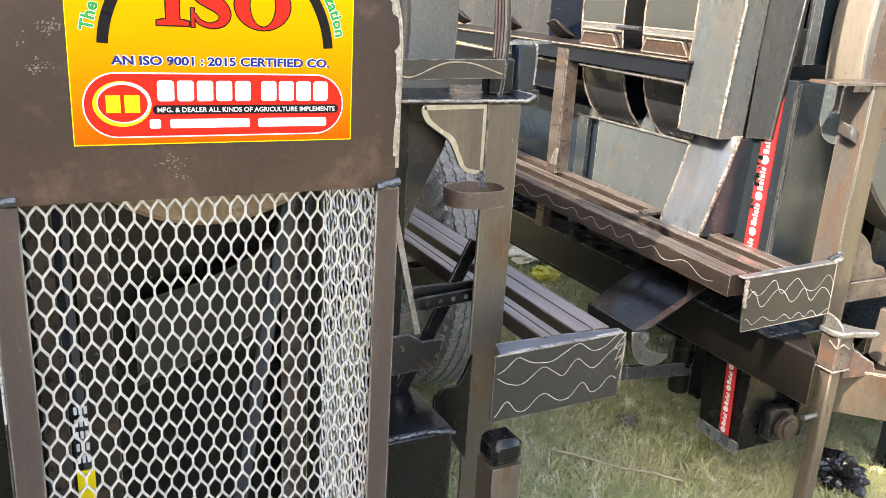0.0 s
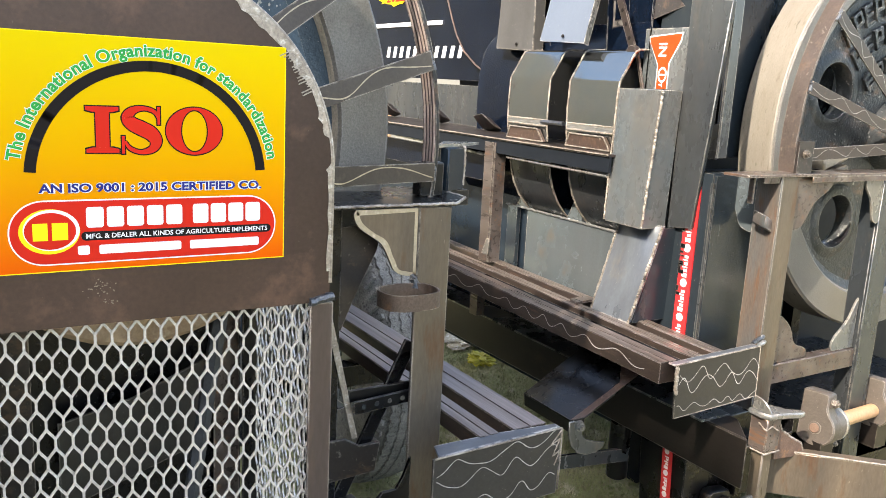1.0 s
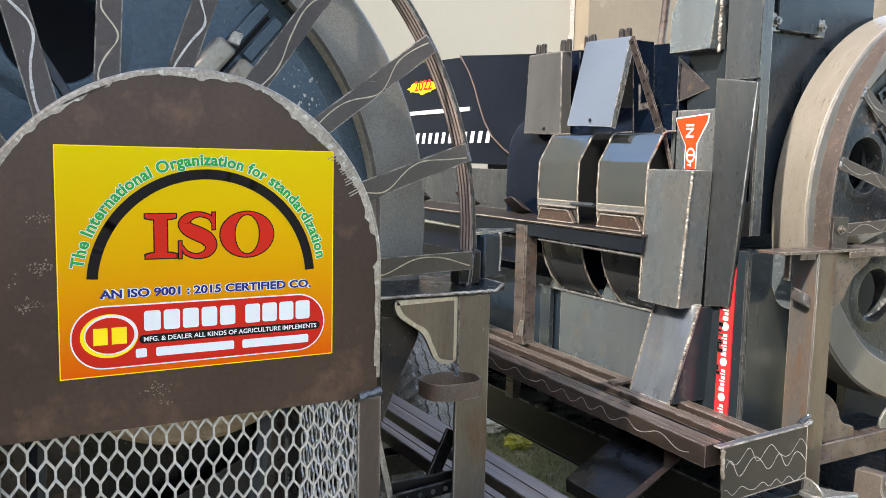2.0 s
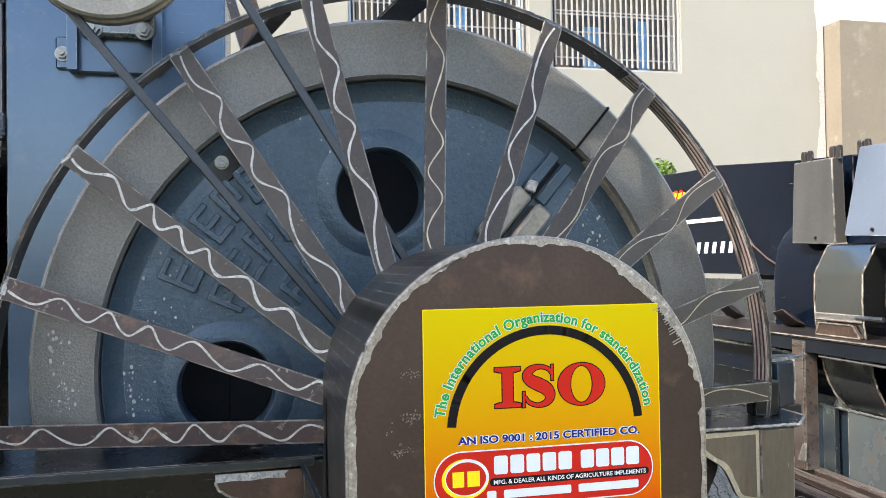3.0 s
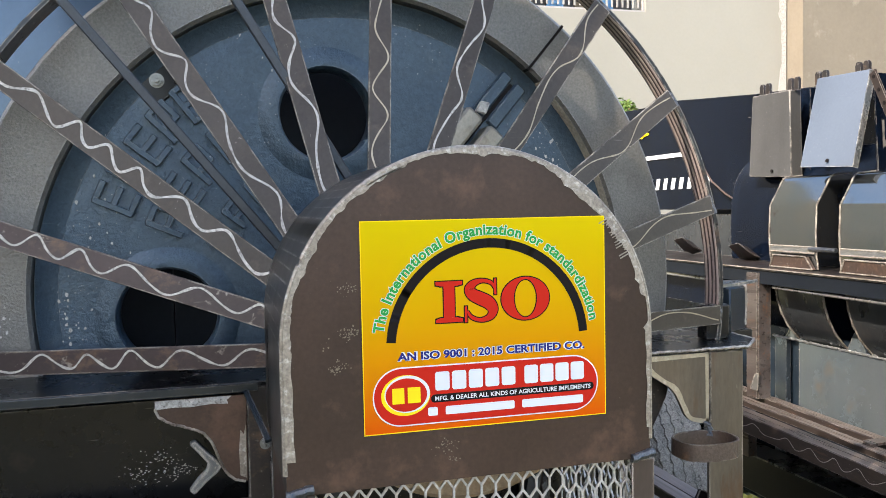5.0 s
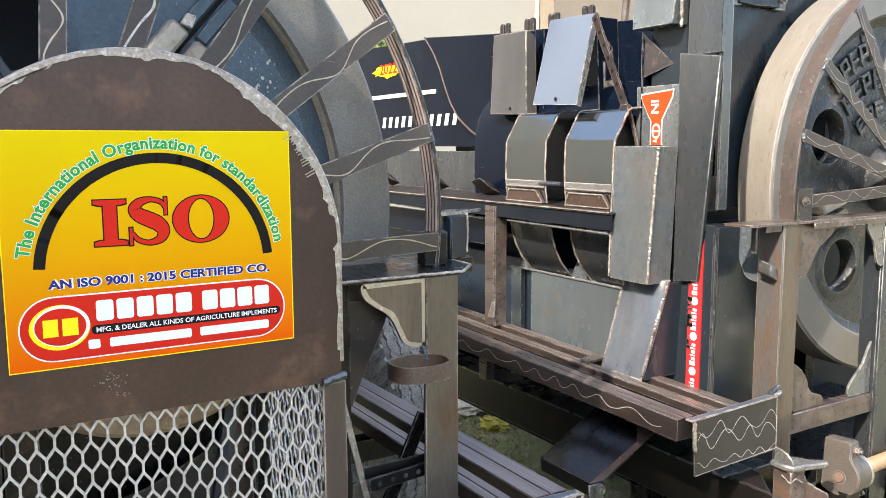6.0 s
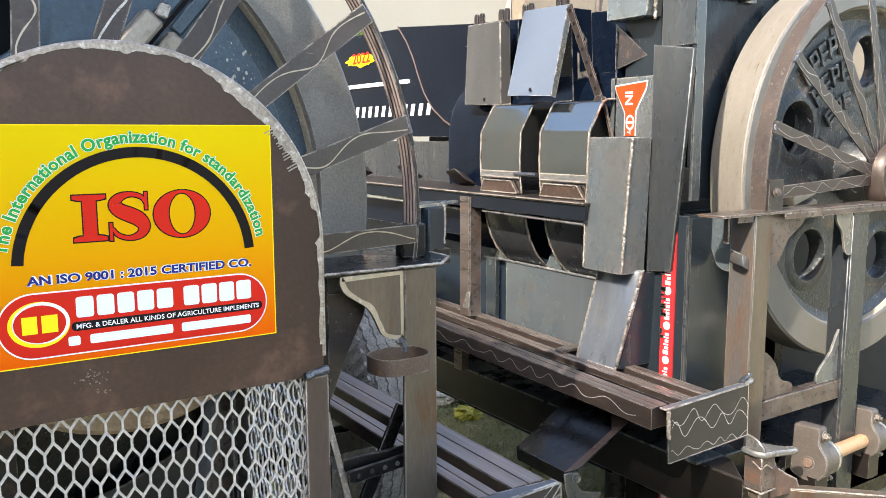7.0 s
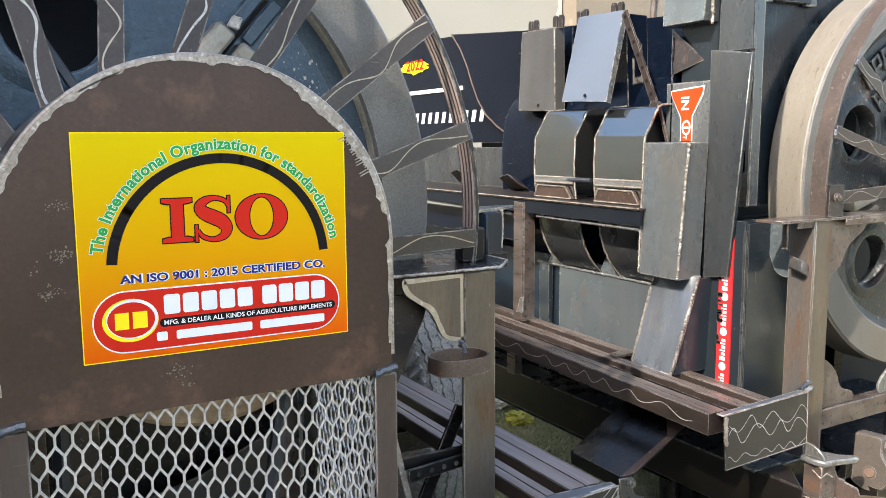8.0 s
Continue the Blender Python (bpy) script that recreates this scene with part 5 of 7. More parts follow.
    bolt("strap_bolt", t, (-0.246, 0.262, 1.186), (-0.5, -1, 0), 0.006)
    # unseen drum body behind the wheel, near-black as painted shade
    part("body_sheet", box(box(B(), -0.39, 0.46, 0.86, 2.0, 0.6, 1.7), -0.389, 0.22, 0.865, 1.4, 1.69, 1.94), PITCH, t, "guessed drum body behind the flywheel, shade painted near-black")
    part("body_flank", box(B(), -0.61, -0.392, 0.862, 0.94, 1.1, 1.6), PITCH, t, "sheet added between drum and tower, shade painted near-black")
    # Black sheet added in front of the lower flywheel web.
    part("left_sheet", xz(B(), [(-0.9, 0.5), (-0.23, 0.5), (-0.23, 1.2), (-0.9, 1.2)], 0.53, 0.538), BLACK, t, "black lower sheet in front of the flywheel web")
    bm = B()
    rr = random.Random(21)
    for _ in range(150):
        c = rr.choice(((-0.41, 1.104), (-0.389, 1.082), (-0.372, 1.076), (-0.44, 1.079)))
        x, z, s = c[0] + rr.gauss(0, 0.013), c[1] + rr.gauss(0, 0.009), rr.uniform(0.0004, 0.0013)
        a = rr.uniform(0, 3)
        bm.faces.new([bm.verts.new((x + s * math.cos(a + q) * 1.6, 0.5285, z + s * math.sin(a + q))) for q in (0, 1.8, 3.5, 4.9)])
    tagged(part("spatter", bm, CHALK, t, "white spatter on the dark sheet"), kind="stuff")
    part("white_strip", box(B(), CX - CR - 0.003, CX - CR - 0.0005, 0.003, 0.026, 0.95, 1.105), CHALK, t, "white paint on the upright's side")
    part("blue_bracket", xz(B(), [(-0.356, 1.148), (-0.346, 1.154), (-0.329, 1.134), (-0.312, 1.118), (-0.306, 1.108), (-0.312, 1.099), (-0.33, 1.085), (-0.349, 1.066), (-0.358, 1.073), (-0.345, 1.09), (-0.331, 1.104), (-0.328, 1.114), (-0.338, 1.127)], 0.43, 0.445), CHUTE, t, "blue-grey bracket below the gusset", bevel=0.002)
    part("low_roll", tube(B(), [(-0.9, 0.46, 0.985), (-0.25, 0.46, 0.98)], 0.06, 24), BLACK, t, "dark roller below the gusset")
    # tower with bolted plate
    part("tower", box(B(), -0.845, -0.395, 0.95, 1.5, 0.0, 2.9), STEEL_TOWER, t, "tall blue-black sheet tower", bevel=0.003)
    part("tower_side", box(B(), -1.35, -0.852, 0.96, 1.5, 1.83, 2.9), STEEL_SLATE, t, "dark slate upper side sheet", bevel=0.003)
    bm = xz(B(), [(-1.5, 1.1), (-0.96, 1.1), (-0.915, 1.35), (-0.87, 1.6), (-0.852, 1.826), (-1.5, 1.826)], 0.93, 0.95)
    part("side_cover", bm, STEEL_NAVY, t, "grey side cover with pale cut edge", bevel=0.002)
    part("cover_edge", weld(B(), [(-0.96, 0.928, 1.1), (-0.915, 0.928, 1.35), (-0.885, 0.928, 1.5), (-0.87, 0.928, 1.6), (-0.852, 0.928, 1.82)], 0.0042, 5), WORN_EDGE, t, "pale torch-cut edge")
    for z in (2.14, 1.86):
        part("seam_weld", weld(B(), [(-0.852, 0.946, z - 0.022), (-0.852, 0.946, z + 0.022)], 0.007, 6), WELD, t, "short weld tack")
    plate = part("bearing_plate", box(B(), -0.70, -0.53, 0.925, 0.949, 1.972, 2.35), STEEL_TOWER, t, "bolted bearing plate", bevel=0.003)
    part("plate_rib", box(box(B(), -0.715, -0.695, 0.90, 0.949, 1.972, 2.35), -0.545, -0.525, 0.90, 0.949, 1.985, 2.35), STEEL_TOWER, plate, "upright rib")
    part("plate_tab", box(B(), -0.745, -0.715, 0.938, 0.949, 1.98, 2.05), STEEL_TOWER, plate, "small bolted tab", bevel=0.004)
    part("bearing_foot", box(B(), -0.69, -0.535, 0.895, 0.925, 2.045, 2.2), STEEL_GREY, plate, "bearing foot", bevel=0.006)
    for x, z in ((-0.662, 2.056), (-0.56, 2.056)):
        bolt("plate_bolt", plate, (x, 0.894, z), (0, -1, 0), 0.014)
    bolt("tab_bolt", plate, (-0.73, 0.937, 2.012), (0, -1, 0), 0.012)
    part("tower_back", box(B(), -1.6, -0.848, 1.1, 1.12, 0.0, 1.828), BLACK, t, "dark sheet behind the side cover")
    # upper pulley
    px, pz, py, s = -0.556, 2.061, 0.375, 0.785
    bm = lathe(B(), [(r * s, py + d * s) for r, d in ((0.128, 0.012), (0.131, 0.0), (0.158, 0.0), (0.163, 0.005), (0.163, 0.02), (0.14, 0.03), (0.163, 0.04), (0.163, 0.06), (0.128, 0.06))], px, pz, n=80)
    pul = part("pulley", bm, PULLEY_RIM, t, "machined pulley rim with belt groove")
    bm = B()
    loops = [[(px + 0.129 * s * math.cos(a * math.tau / 48), pz + 0.129 * s * math.sin(a * math.tau / 48)) for a in range(48)]]
    for k in range(3):
        a = radians(-83 + 120 * k)
        loops.append([(px + s * (0.085 * math.cos(a) + 0.029 * math.cos(b * math.tau / 20)), pz + s * (0.085 * math.sin(a) + 0.029 * math.sin(b * math.tau / 20))) for b in range(20)])
    edges = []
    for lp in loops:
        vs = [bm.verts.new((x, py + 0.012, z)) for x, z in lp]
        edges += [bm.edges.new((vs[i], vs[(i + 1) % len(vs)])) for i in range(len(vs))]
    bmesh.ops.triangle_fill(bm, edges=edges, use_beauty=True)
    geo = bmesh.ops.extrude_face_region(bm, geom=bm.faces[:])
    bmesh.ops.translate(bm, vec=(0, 0.016, 0), verts=[v for v in geo["geom"] if isinstance(v, bmesh.types.BMVert)])
    part("pulley_web", bm, PULLEY_WEB, pul, "rusty web with round holes")
    part("pulley_hub", lathe(B(), [(r * s, py + d * s) for r, d in ((0.003, -0.012), (0.022, -0.012), (0.024, 0.0), (0.05, 0.006), (0.055, 0.016), (0.055, 0.03), (0.003, 0.03))], px, pz, n=32), PULLEY_WEB, pul, "rusty hub")
    # Black boss added so that the pulley holes look shaded inside.
    part("pulley_back", lathe(B(), [(0.014, py + 0.03), (0.036, py + 0.03), (0.03, py + 0.09), (0.014, py + 0.09)], px, pz, n=40), BLACK, pul, "dark rear boss added as shade behind the holes")
    part("shaft_end", disc(B(), (px, py - 0.0165, pz), (0, -1, 0), 0.0075, 0.0005, 6), INK_DARK, pul)
    part("pulley_shaft", disc(B(), (px, py - 0.016, pz), (0, 1, 0.06), 0.016, 0.55, 24), PULLEY_WEB, pul, "long shaft to the bearing")
    # two vee belts from the pulley down to the hub
    part("belt", beam(B(), (-0.655, 0.402, 2.005), (-0.15, 0.402, 1.384), 0.0145, 0.011, (0, -1, 0)), RUBBER, t, "tight black vee belt", bevel=0.002)
    part("belt", beam(B(), (-0.452, 0.402, 2.148), (-0.06, 0.402, 1.505), 0.0145, 0.011, (0, -1, 0)), RUBBER, t, "tight black vee belt", bevel=0.002)
    # bent bracket on top of the guard
    path = [(-0.057, 0.72, 2.053), (-0.0005, 0.335, 2.053), (0.001, 0.322, 2.056), (0.0025, 0.314, 2.064), (0.003, 0.31, 2.077), (0.003, 0.31, 2.35)]
    side = Vector((0.989, 0.145, 0)) * 0.034
    bm, rows = B(), []
    for k, p in enumerate(path):
        d = (Vector(path[min(k + 1, 5)]) - Vector(path[max(k - 1, 0)])).normalized()
        n = d.cross(side).normalized() * 0.0032
        rows.append([bm.verts.new(Vector(p) + side * sx + n * sn) for sx, sn in ((-1, -1), (1, -1), (1, 1), (-1, 1))])
    for r0, r1 in zip(rows[:-1], rows[1:]):
        for k in range(4):
            bm.faces.new((r0[k], r0[(k + 1) % 4], r1[(k + 1) % 4], r1[k]))
    bm.faces.new(rows[0])
    bm.faces.new(rows[-1][::-1])
    bmesh.ops.recalc_face_normals(bm, faces=bm.faces)
    br = part("top_bracket", bm, STEEL_NAVY, t, "bent flat-bar bracket above the hoop", bevel=0.001)
    part("chalk_line", wavy(B(), (-0.012, 0.3045, 2.085), (0.022, 0.3095, 2.2), (1, 0.15, 0), (0.15, -1, 0), 0.012, 1.3, 0.0032, 61, 60, True), CHALK, br, "curved white chalk line")
    part("hoop_stay", slab(B(), [(-0.336, 0.80, 2.134), (-0.322, 0.80, 2.09), (-0.338, 0.80, 2.03), (-0.36, 0.80, 2.0)], (0.006, 0.05, 0)), RUST_PULLEY, t, "rusty wedge stay behind the hoop", bevel=0.001)
    part("hoop_stay", beam(B(), (-0.383, 0.90, 2.14), (-0.345, 0.80, 1.985), 0.022, 0.006, (0, 1, 0)), STEEL_DARK, t, "dark strap stay behind the hoop")
    part("hoop_stay", beam(B(), (-0.345, 0.80, 2.0), (-0.285, 0.52, 2.0), 0.03, 0.006, (0, 0, 1)), STEEL_DARK, t, "dark strap stay behind the hoop")
    # footboard rails at the side, with end plate
    plate = part("end_plate", slab(B(), [(0.531, 0.25, 0.668), (0.823, 0.25, 0.672), (0.825, 0.25, 0.811), (0.531, 0.25, 0.803)], (0, 0.006, 0)), PLATE_DARK, t, "dark end plate with wavy chalk lines", bevel=0.001)
    part("plate_lip", slab(B(), [(0.545, 0.256, 0.7999), (0.825, 0.256, 0.8085), (0.825, 0.272, 0.8085), (0.70, 0.292, 0.804), (0.56, 0.30, 0.8003)], (0, 0, 0.004)), CHUTE, plate, "bent bright lip", bevel=0.001)
    part("plate_edge", weld(B(), [(0.535, 0.2495, 0.804), (0.825, 0.2495, 0.812), (0.8265, 0.2495, 0.78), (0.825, 0.2495, 0.68)], 0.0016, 71), WORN_EDGE, plate, "bright scraped edge")
    part("plate_scrape", weld(B(), [(0.826, 0.249, 0.81), (0.80, 0.249, 0.78), (0.822, 0.249, 0.79), (0.806, 0.249, 0.755), (0.824, 0.249, 0.765), (0.812, 0.249, 0.735)], 0.0013, 72), GROUND_EDGE, plate, "scraped bright marks")
    for k, (z, w) in enumerate(((0.79, 2.3), (0.757, 3.2), (0.70, 3.4))):
        part("chalk_line", wavy(B(), (0.538, 0.25, z - 0.012), (0.815, 0.25, z + 0.008), (0, 0, 1), (0, -1, 0), 0.0135, w, 0.0022, 20 + k), CHALK, plate, "wavy white chalk line")
    for x0, x1 in ((0.655, 0.70), (0.735, 0.815)):
        rail_wear(part("rail", channel_rail(x0, x1, 0.288, 2.2, 0.775, 0.8085), RAIL_SIDE, t, "dark rusty channel rail with scraped bright top"), x0, x1, 0.2885, 2.199, 0.8085)
    for y in (0.85, 1.55):
        part("rail_bearer", box(B(), 0.42, 0.83, y, y + 0.05, 0.71, 0.764), BLACK, t, "dark bearer under the rails")
    # lever with holes, links and low dark gear
    bm = beam(B(), (0.445, 0.44, 0.868), (0.60, 0.44, 0.868), 0.006, 0.026, (0, 0, 1))
    part("lever", bm, BLACK, t, "black slotted lever", bevel=0.002)
    part("lever", beam(B(), (0.45, 0.425, 0.848), (0.60, 0.425, 0.858), 0.006, 0.028, (0, 0, 1)), BLACK, t, "black lever with a row of holes", bevel=0.002)
    for k in range(4):
        part("lever_hole", disc(B(), (0.472 + 0.028 * k, 0.4215, 0.85 + 0.0015 * k), (0, -1, 0), 0.005, 0.0008, 12), STEEL_COLUMN if k < 3 else ZINC, t)
    part("link", beam(B(), (0.585, 0.45, 0.96), (0.41, 0.45, 0.60), 0.028, 0.008, (0, -1, 0)), BLACK, t, "slanting black link", bevel=0.001)
    part("bracket", xz(B(), [(0.40, 0.785), (0.44, 0.785), (0.47, 0.765), (0.515, 0.765), (0.505, 0.705), (0.40, 0.70)], 0.43, 0.438), STEEL_DARK, t, "dark shaped bracket", bevel=0.001)
    part("gearbox", box(B(), 0.33, 0.475, 0.28, 0.46, 0.3, 0.655), BLACK, t, "black gearbox block", bevel=0.01)
    part("box_edge", weld(B(), [(0.335, 0.278, 0.657), (0.42, 0.278, 0.657), (0.475, 0.28, 0.645)], 0.004, 7), WELD, t, "blue-bright worn edge")
    part("foot_gusset", xz(B(), [(0.565, 0.74), (0.55, 0.70), (0.535, 0.675), (0.505, 0.675), (0.485, 0.655), (0.485, 0.62), (0.565, 0.50)], 0.392, 0.4), BLACK, t, "curved foot gusset")
    bm = box(B(), 0.528, 0.59, 0.22, 0.28, 0.40, 0.585)
    part("stub_post", bm, STEEL_POST, t, "short worn tube post")
    part("stub_cap", box(B(), 0.526, 0.592, 0.218, 0.282, 0.586, 0.64), BLACK, t, "dark cap of the tube post", bevel=0.012)
    part("stub_base", box(B(), 0.531, 0.587, 0.223, 0.277, 0.0, 0.40), BLACK, t, "dark base")
    part("base_beam", box(B(), -0.9, 0.2, 0.47, 0.55, 0.12, 0.24), BLACK, t, "dark base beam")
    for x0, z1 in ((-0.85, 0.12), (0.1, 0.12)):
        part("skid", box(B(), x0, x0 + 0.1, 0.55, 2.1, 0.0, z1), BLACK, t, "dark skid")
    # upright strip seen beside the cover
    part("edge_strip", beam(B(), (0.40, 0.44, 1.04), (0.462, 0.44, 0.78), 0.006, 0.012, (1, 0, 0.2)), GROUND_EDGE, t, "pale bare edge of a dark sheet")
    # small castings standing on the head beam
    part("beam_block", box(B(), 0.60, 0.655, 0.47, 0.50, 1.2475, 1.315), BLACK, t, "dark block at the foot of the hoop", bevel=0.003)
    part("channel_stub", slab(B(), [(0.72, 0.60, 1.2375), (0.78, 0.63, 1.2375), (0.78, 0.63, 1.333), (0.72, 0.60, 1.333)], (0.012, -0.02, 0)), STEEL_BLUE_WARM, t, "short dark channel stub", bevel=0.003)
    part("stub_edge", weld(B(), [(0.79, 0.61, 1.333), (0.792, 0.612, 1.29), (0.788, 0.61, 1.25)], 0.004, 91), GROUND_EDGE, t, "chipped bare edge of the stub")
    part("stub_top", slab(B(), [(0.70, 0.58, 1.3335), (0.79, 0.615, 1.3335), (0.86, 0.66, 1.3335), (0.77, 0.67, 1.3335)], (0, 0, 0.006)), STEEL_GREY, t, "bare steel flange of the stub")
    part("stub_stay", box(B(), 0.62, 0.80, 0.60, 0.64, 1.205, 1.2385), OILY, t)
    return t


thresher_one()


def tyre():
    c = (1.04, 1.72, 0.535)
    t = thing("road_wheel", (c[0], c[1], 0), "dusty grey ribbed road wheel under the thresher", "wheel")
    def turn(prof, n=56):
        bm = B()
        cols = [[bm.verts.new((c[0] + x, c[1] + r * math.cos(a * math.tau / n), c[2] + r * math.sin(a * math.tau / n))) for r, x in prof] for a in range(n)]
        m = len(prof)
        for i in range(n):
            for k in range(m):
                bm.faces.new((cols[i][k], cols[i][(k + 1) % m], cols[(i + 1) % n][(k + 1) % m], cols[(i + 1) % n][k]))
        return bm
    tr = part("tyre", turn([(0.26, -0.08), (0.30, -0.1), (0.36, -0.112), (0.42, -0.112), (0.465, -0.104), (0.495, -0.09), (0.512, -0.07), (0.518, -0.035), (0.52, 0.0), (0.518, 0.035), (0.512, 0.07), (0.495, 0.09), (0.465, 0.104), (0.42, 0.112), (0.36, 0.112), (0.30, 0.1), (0.26, 0.08)], 120), TYRE, t, "dusty tyre with worn zigzag tread")
    for x in (-0.066, -0.033, 0.0, 0.033, 0.066):
        bm, m = B(), 180
        rings = []
        for k in range(m):
            a = k * math.tau / m
            xx = c[0] + x + (0.0032 if k % 2 else -0.0032)
            r = 0.5235 - 0.08 * (x / 0.1) ** 2 * 0.25
            rings.append([bm.verts.new((xx + dx, c[1] + (r + dr) * math.cos(a), c[2] + (r + dr) * math.sin(a))) for dx, dr in ((-0.0145, -0.012), (-0.0145, 0.001), (0.0145, 0.001), (0.0145, -0.012))])
        for k in range(m):
            for j in range(4):
                bm.faces.new((rings[k][j], rings[k][(j + 1) % 4], rings[(k + 1) % m][(j + 1) % 4], rings[(k + 1) % m][j]))
        part("tread_rib", bm, TYRE, tr, smooth=20)
    for k in range(72):
        a = k * math.tau / 72
        y, z, y2, z2 = math.cos(a), math.sin(a), math.cos(a + 0.03), math.sin(a + 0.03)
        part("shoulder_lug", beam(B(), (c[0] - 0.099, c[1] + y * 0.505, c[2] + z * 0.505), (c[0] - 0.115, c[1] + y2 * 0.455, c[2] + z2 * 0.455), 0.016, 0.012, (-1, 0, 0)), TYRE, tr)
    part("rim", turn([(0.05, -0.03), (0.25, -0.03), (0.262, -0.075), (0.27, -0.075), (0.27, 0.075), (0.25, 0.02), (0.05, 0.02)]), STEEL_GREY, t, "grey steel rim")


tyre()


# ---- second thresher ----
flywheel(2.532, 0.65, 1.366, 157.5, 120, 196, "cast flywheel with tan machined rim on the second thresher", 5, CAST_DARK, TREAD, 0.365)
wheel_guard(2.54, 0.572, 1.347, (2.52, 0.57, 1.345), 0.87, (-2, 16, 34, 53, 72, 92, 111, 130, 148.2, 166.4, 182.4), 0.036, STEEL_HOOP, "brown flat-bar hoop guard round the second flywheel", (3.4, 4.2, 5.0), (0.0016,), (SPOKE_RED,))


def thresher_two():
    t = thing("thresher", (2.3, 1.3, 0), "second unpainted thresher with grey chutes and blue-black drum hood", "thresher", "threshers in the yard")
    # footboard rails
    plate = part("end_plate", slab(B(), [(1.382, 0.462, 0.647), (1.70, 0.462, 0.655), (1.695, 0.462, 0.804), (1.372, 0.462, 0.793)], (0, 0.006, 0)), PLATE_DARK, t, "dark end plate with wavy chalk lines", bevel=0.001)
    part("plate_lip", slab(B(), [(1.372, 0.468, 0.789), (1.695, 0.468, 0.80), (1.695, 0.49, 0.80), (1.372, 0.49, 0.789)], (0, 0, 0.004)), CHUTE, plate, "bent bright lip", bevel=0.001)
    part("plate_edge", weld(B(), [(1.372, 0.4615, 0.794), (1.695, 0.4615, 0.805), (1.70, 0.4615, 0.66), (1.384, 0.4615, 0.648)], 0.0011, 73), WORN_EDGE, plate, "bright scraped edge")
    for k, (za, zb, w, am) in enumerate(((0.765, 0.752, 3.1, 0.022), (0.738, 0.722, 3.6, 0.021), (0.674, 0.668, 5.2, 0.0085))):
        part("chalk_line", wavy(B(), (1.388, 0.462, za), (1.70, 0.462, zb), (0, 0, 1), (0, -1, 0), am, w, 0.0024, 30 + k, 160, True), CHALK, plate, "wavy white chalk line")
    for x0, x1, z0 in ((1.352, 1.41, 0.735), (1.468, 1.505, 0.772), (1.556, 1.595, 0.772)):
        rail_wear(part("rail", channel_rail(x0, x1, 0.497, 2.9, z0, 0.792, 0.052), RAIL_SIDE, t, "dark rusty channel rail with scraped bright top"), x0, x1, 0.498, 2.899, 0.792, 0.052, RAIL_BROWN)
    part("plate_bead", weld(B(), [(1.374, 0.461, 0.79), (1.377, 0.461, 0.745), (1.38, 0.461, 0.715)], 0.005, 51), GROUND_EDGE, plate, "bright uneven weld bead")
    part("plate_bead", weld(B(), [(1.69, 0.466, 0.806), (1.712, 0.47, 0.81), (1.735, 0.48, 0.806)], 0.006, 52), SCRAPED, plate, "bright uneven weld bead")
    # Near-black pan paints the shade in the gaps between the rails.
    part("rail_pan", box(B(), 1.47, 1.70, 0.50, 2.9, 0.70, 0.708), PITCH, t, "pan added under the rails, gap shade painted near-black")
    part("rail_chalk", wavy(B(), (1.352, 0.55, 0.763), (1.352, 1.6, 0.786), (0, 0, 1), (-1, 0, 0), 0.012, 9, 0.0028, 40, 200), CHALK, t, "wavy white chalk line")
    for y in (0.99, 1.6, 2.2):
        part("rail_tie", box(B(), 1.36, 1.68, y, y + 0.03, 0.72 + 0.0216 * (y - 0.497), 0.7345 + 0.0216 * (y - 0.497)), BLACK, t)
    part("rail_cleat", slab(B(), [(1.48, 0.99, 0.805), (1.57, 1.0, 0.805), (1.57, 1.04, 0.805), (1.49, 1.03, 0.805)], (0, 0, 0.008)), STEEL_RAIL, t, "small welded cleat")
    # front frame
    bm = box(B(), 1.625, 3.27, 0.515, 0.60, 1.262, 1.27)
    box(bm, 1.90, 3.27, 0.515, 0.519, 1.245, 1.262)
    part("head_beam", bm, STEEL_RAIL, t, "brown angle head beam", bevel=0.001)
    part("post", angle_post(B(), 1.775, 1.845, 0.52, 0.60, 0.58, 1.2615, 0.009, True), STEEL_POST, t, "worn brown and grey angle post", bevel=0.0015)
    part("post_side", box(B(), 1.768, 1.7745, 0.52, 0.598, 0.58, 1.2615), STEEL_STREAK, t, "rust-streaked side flange")
    part("post", angle_post(B(), 2.259, 2.347, 0.52, 0.586, 0.0, 1.2615, 0.009, True), STEEL_COLUMN, t, "brown-grey angle post", bevel=0.0015)
    part("post", angle_post(B(), 3.17, 3.27, 0.52, 0.62, 0.0, 1.2615, 0.009, False), STEEL_POST, t, "worn angle post", bevel=0.0015)
    part("gusset", xz(B(), gusset_pts(1.847, 1.26, 0.18, 0.155, 1), 0.535, 0.543), STEEL_RAIL, t, "scalloped brown gusset", bevel=0.001)
    part("gusset", xz(B(), gusset_pts(2.257, 1.26, 0.09, 0.15, -1), 0.522, 0.529), STEEL_GREY, t, "blue-grey scalloped gusset", bevel=0.001)
    part("gusset", yz(B(), gusset_pts(0.602, 1.25, 0.15, 0.16, 1), 1.782, 1.789), STEEL_TEAL, t, "grey side gusset", bevel=0.001)
    part("latch_block", slab(B(), [(1.735, 0.53, 1.12), (1.766, 0.53, 1.105), (1.766, 0.53, 1.14), (1.738, 0.53, 1.155)], (0.0, 0.045, 0.012)), STEEL_STREAK, t, "small square latch block on the post", bevel=0.003)
    bm = box(B(), 1.70, 1.707, 0.555, 0.572, 1.185, 1.2615)
    box(bm, 1.70, 1.767, 0.523, 0.529, 1.245, 1.2615)
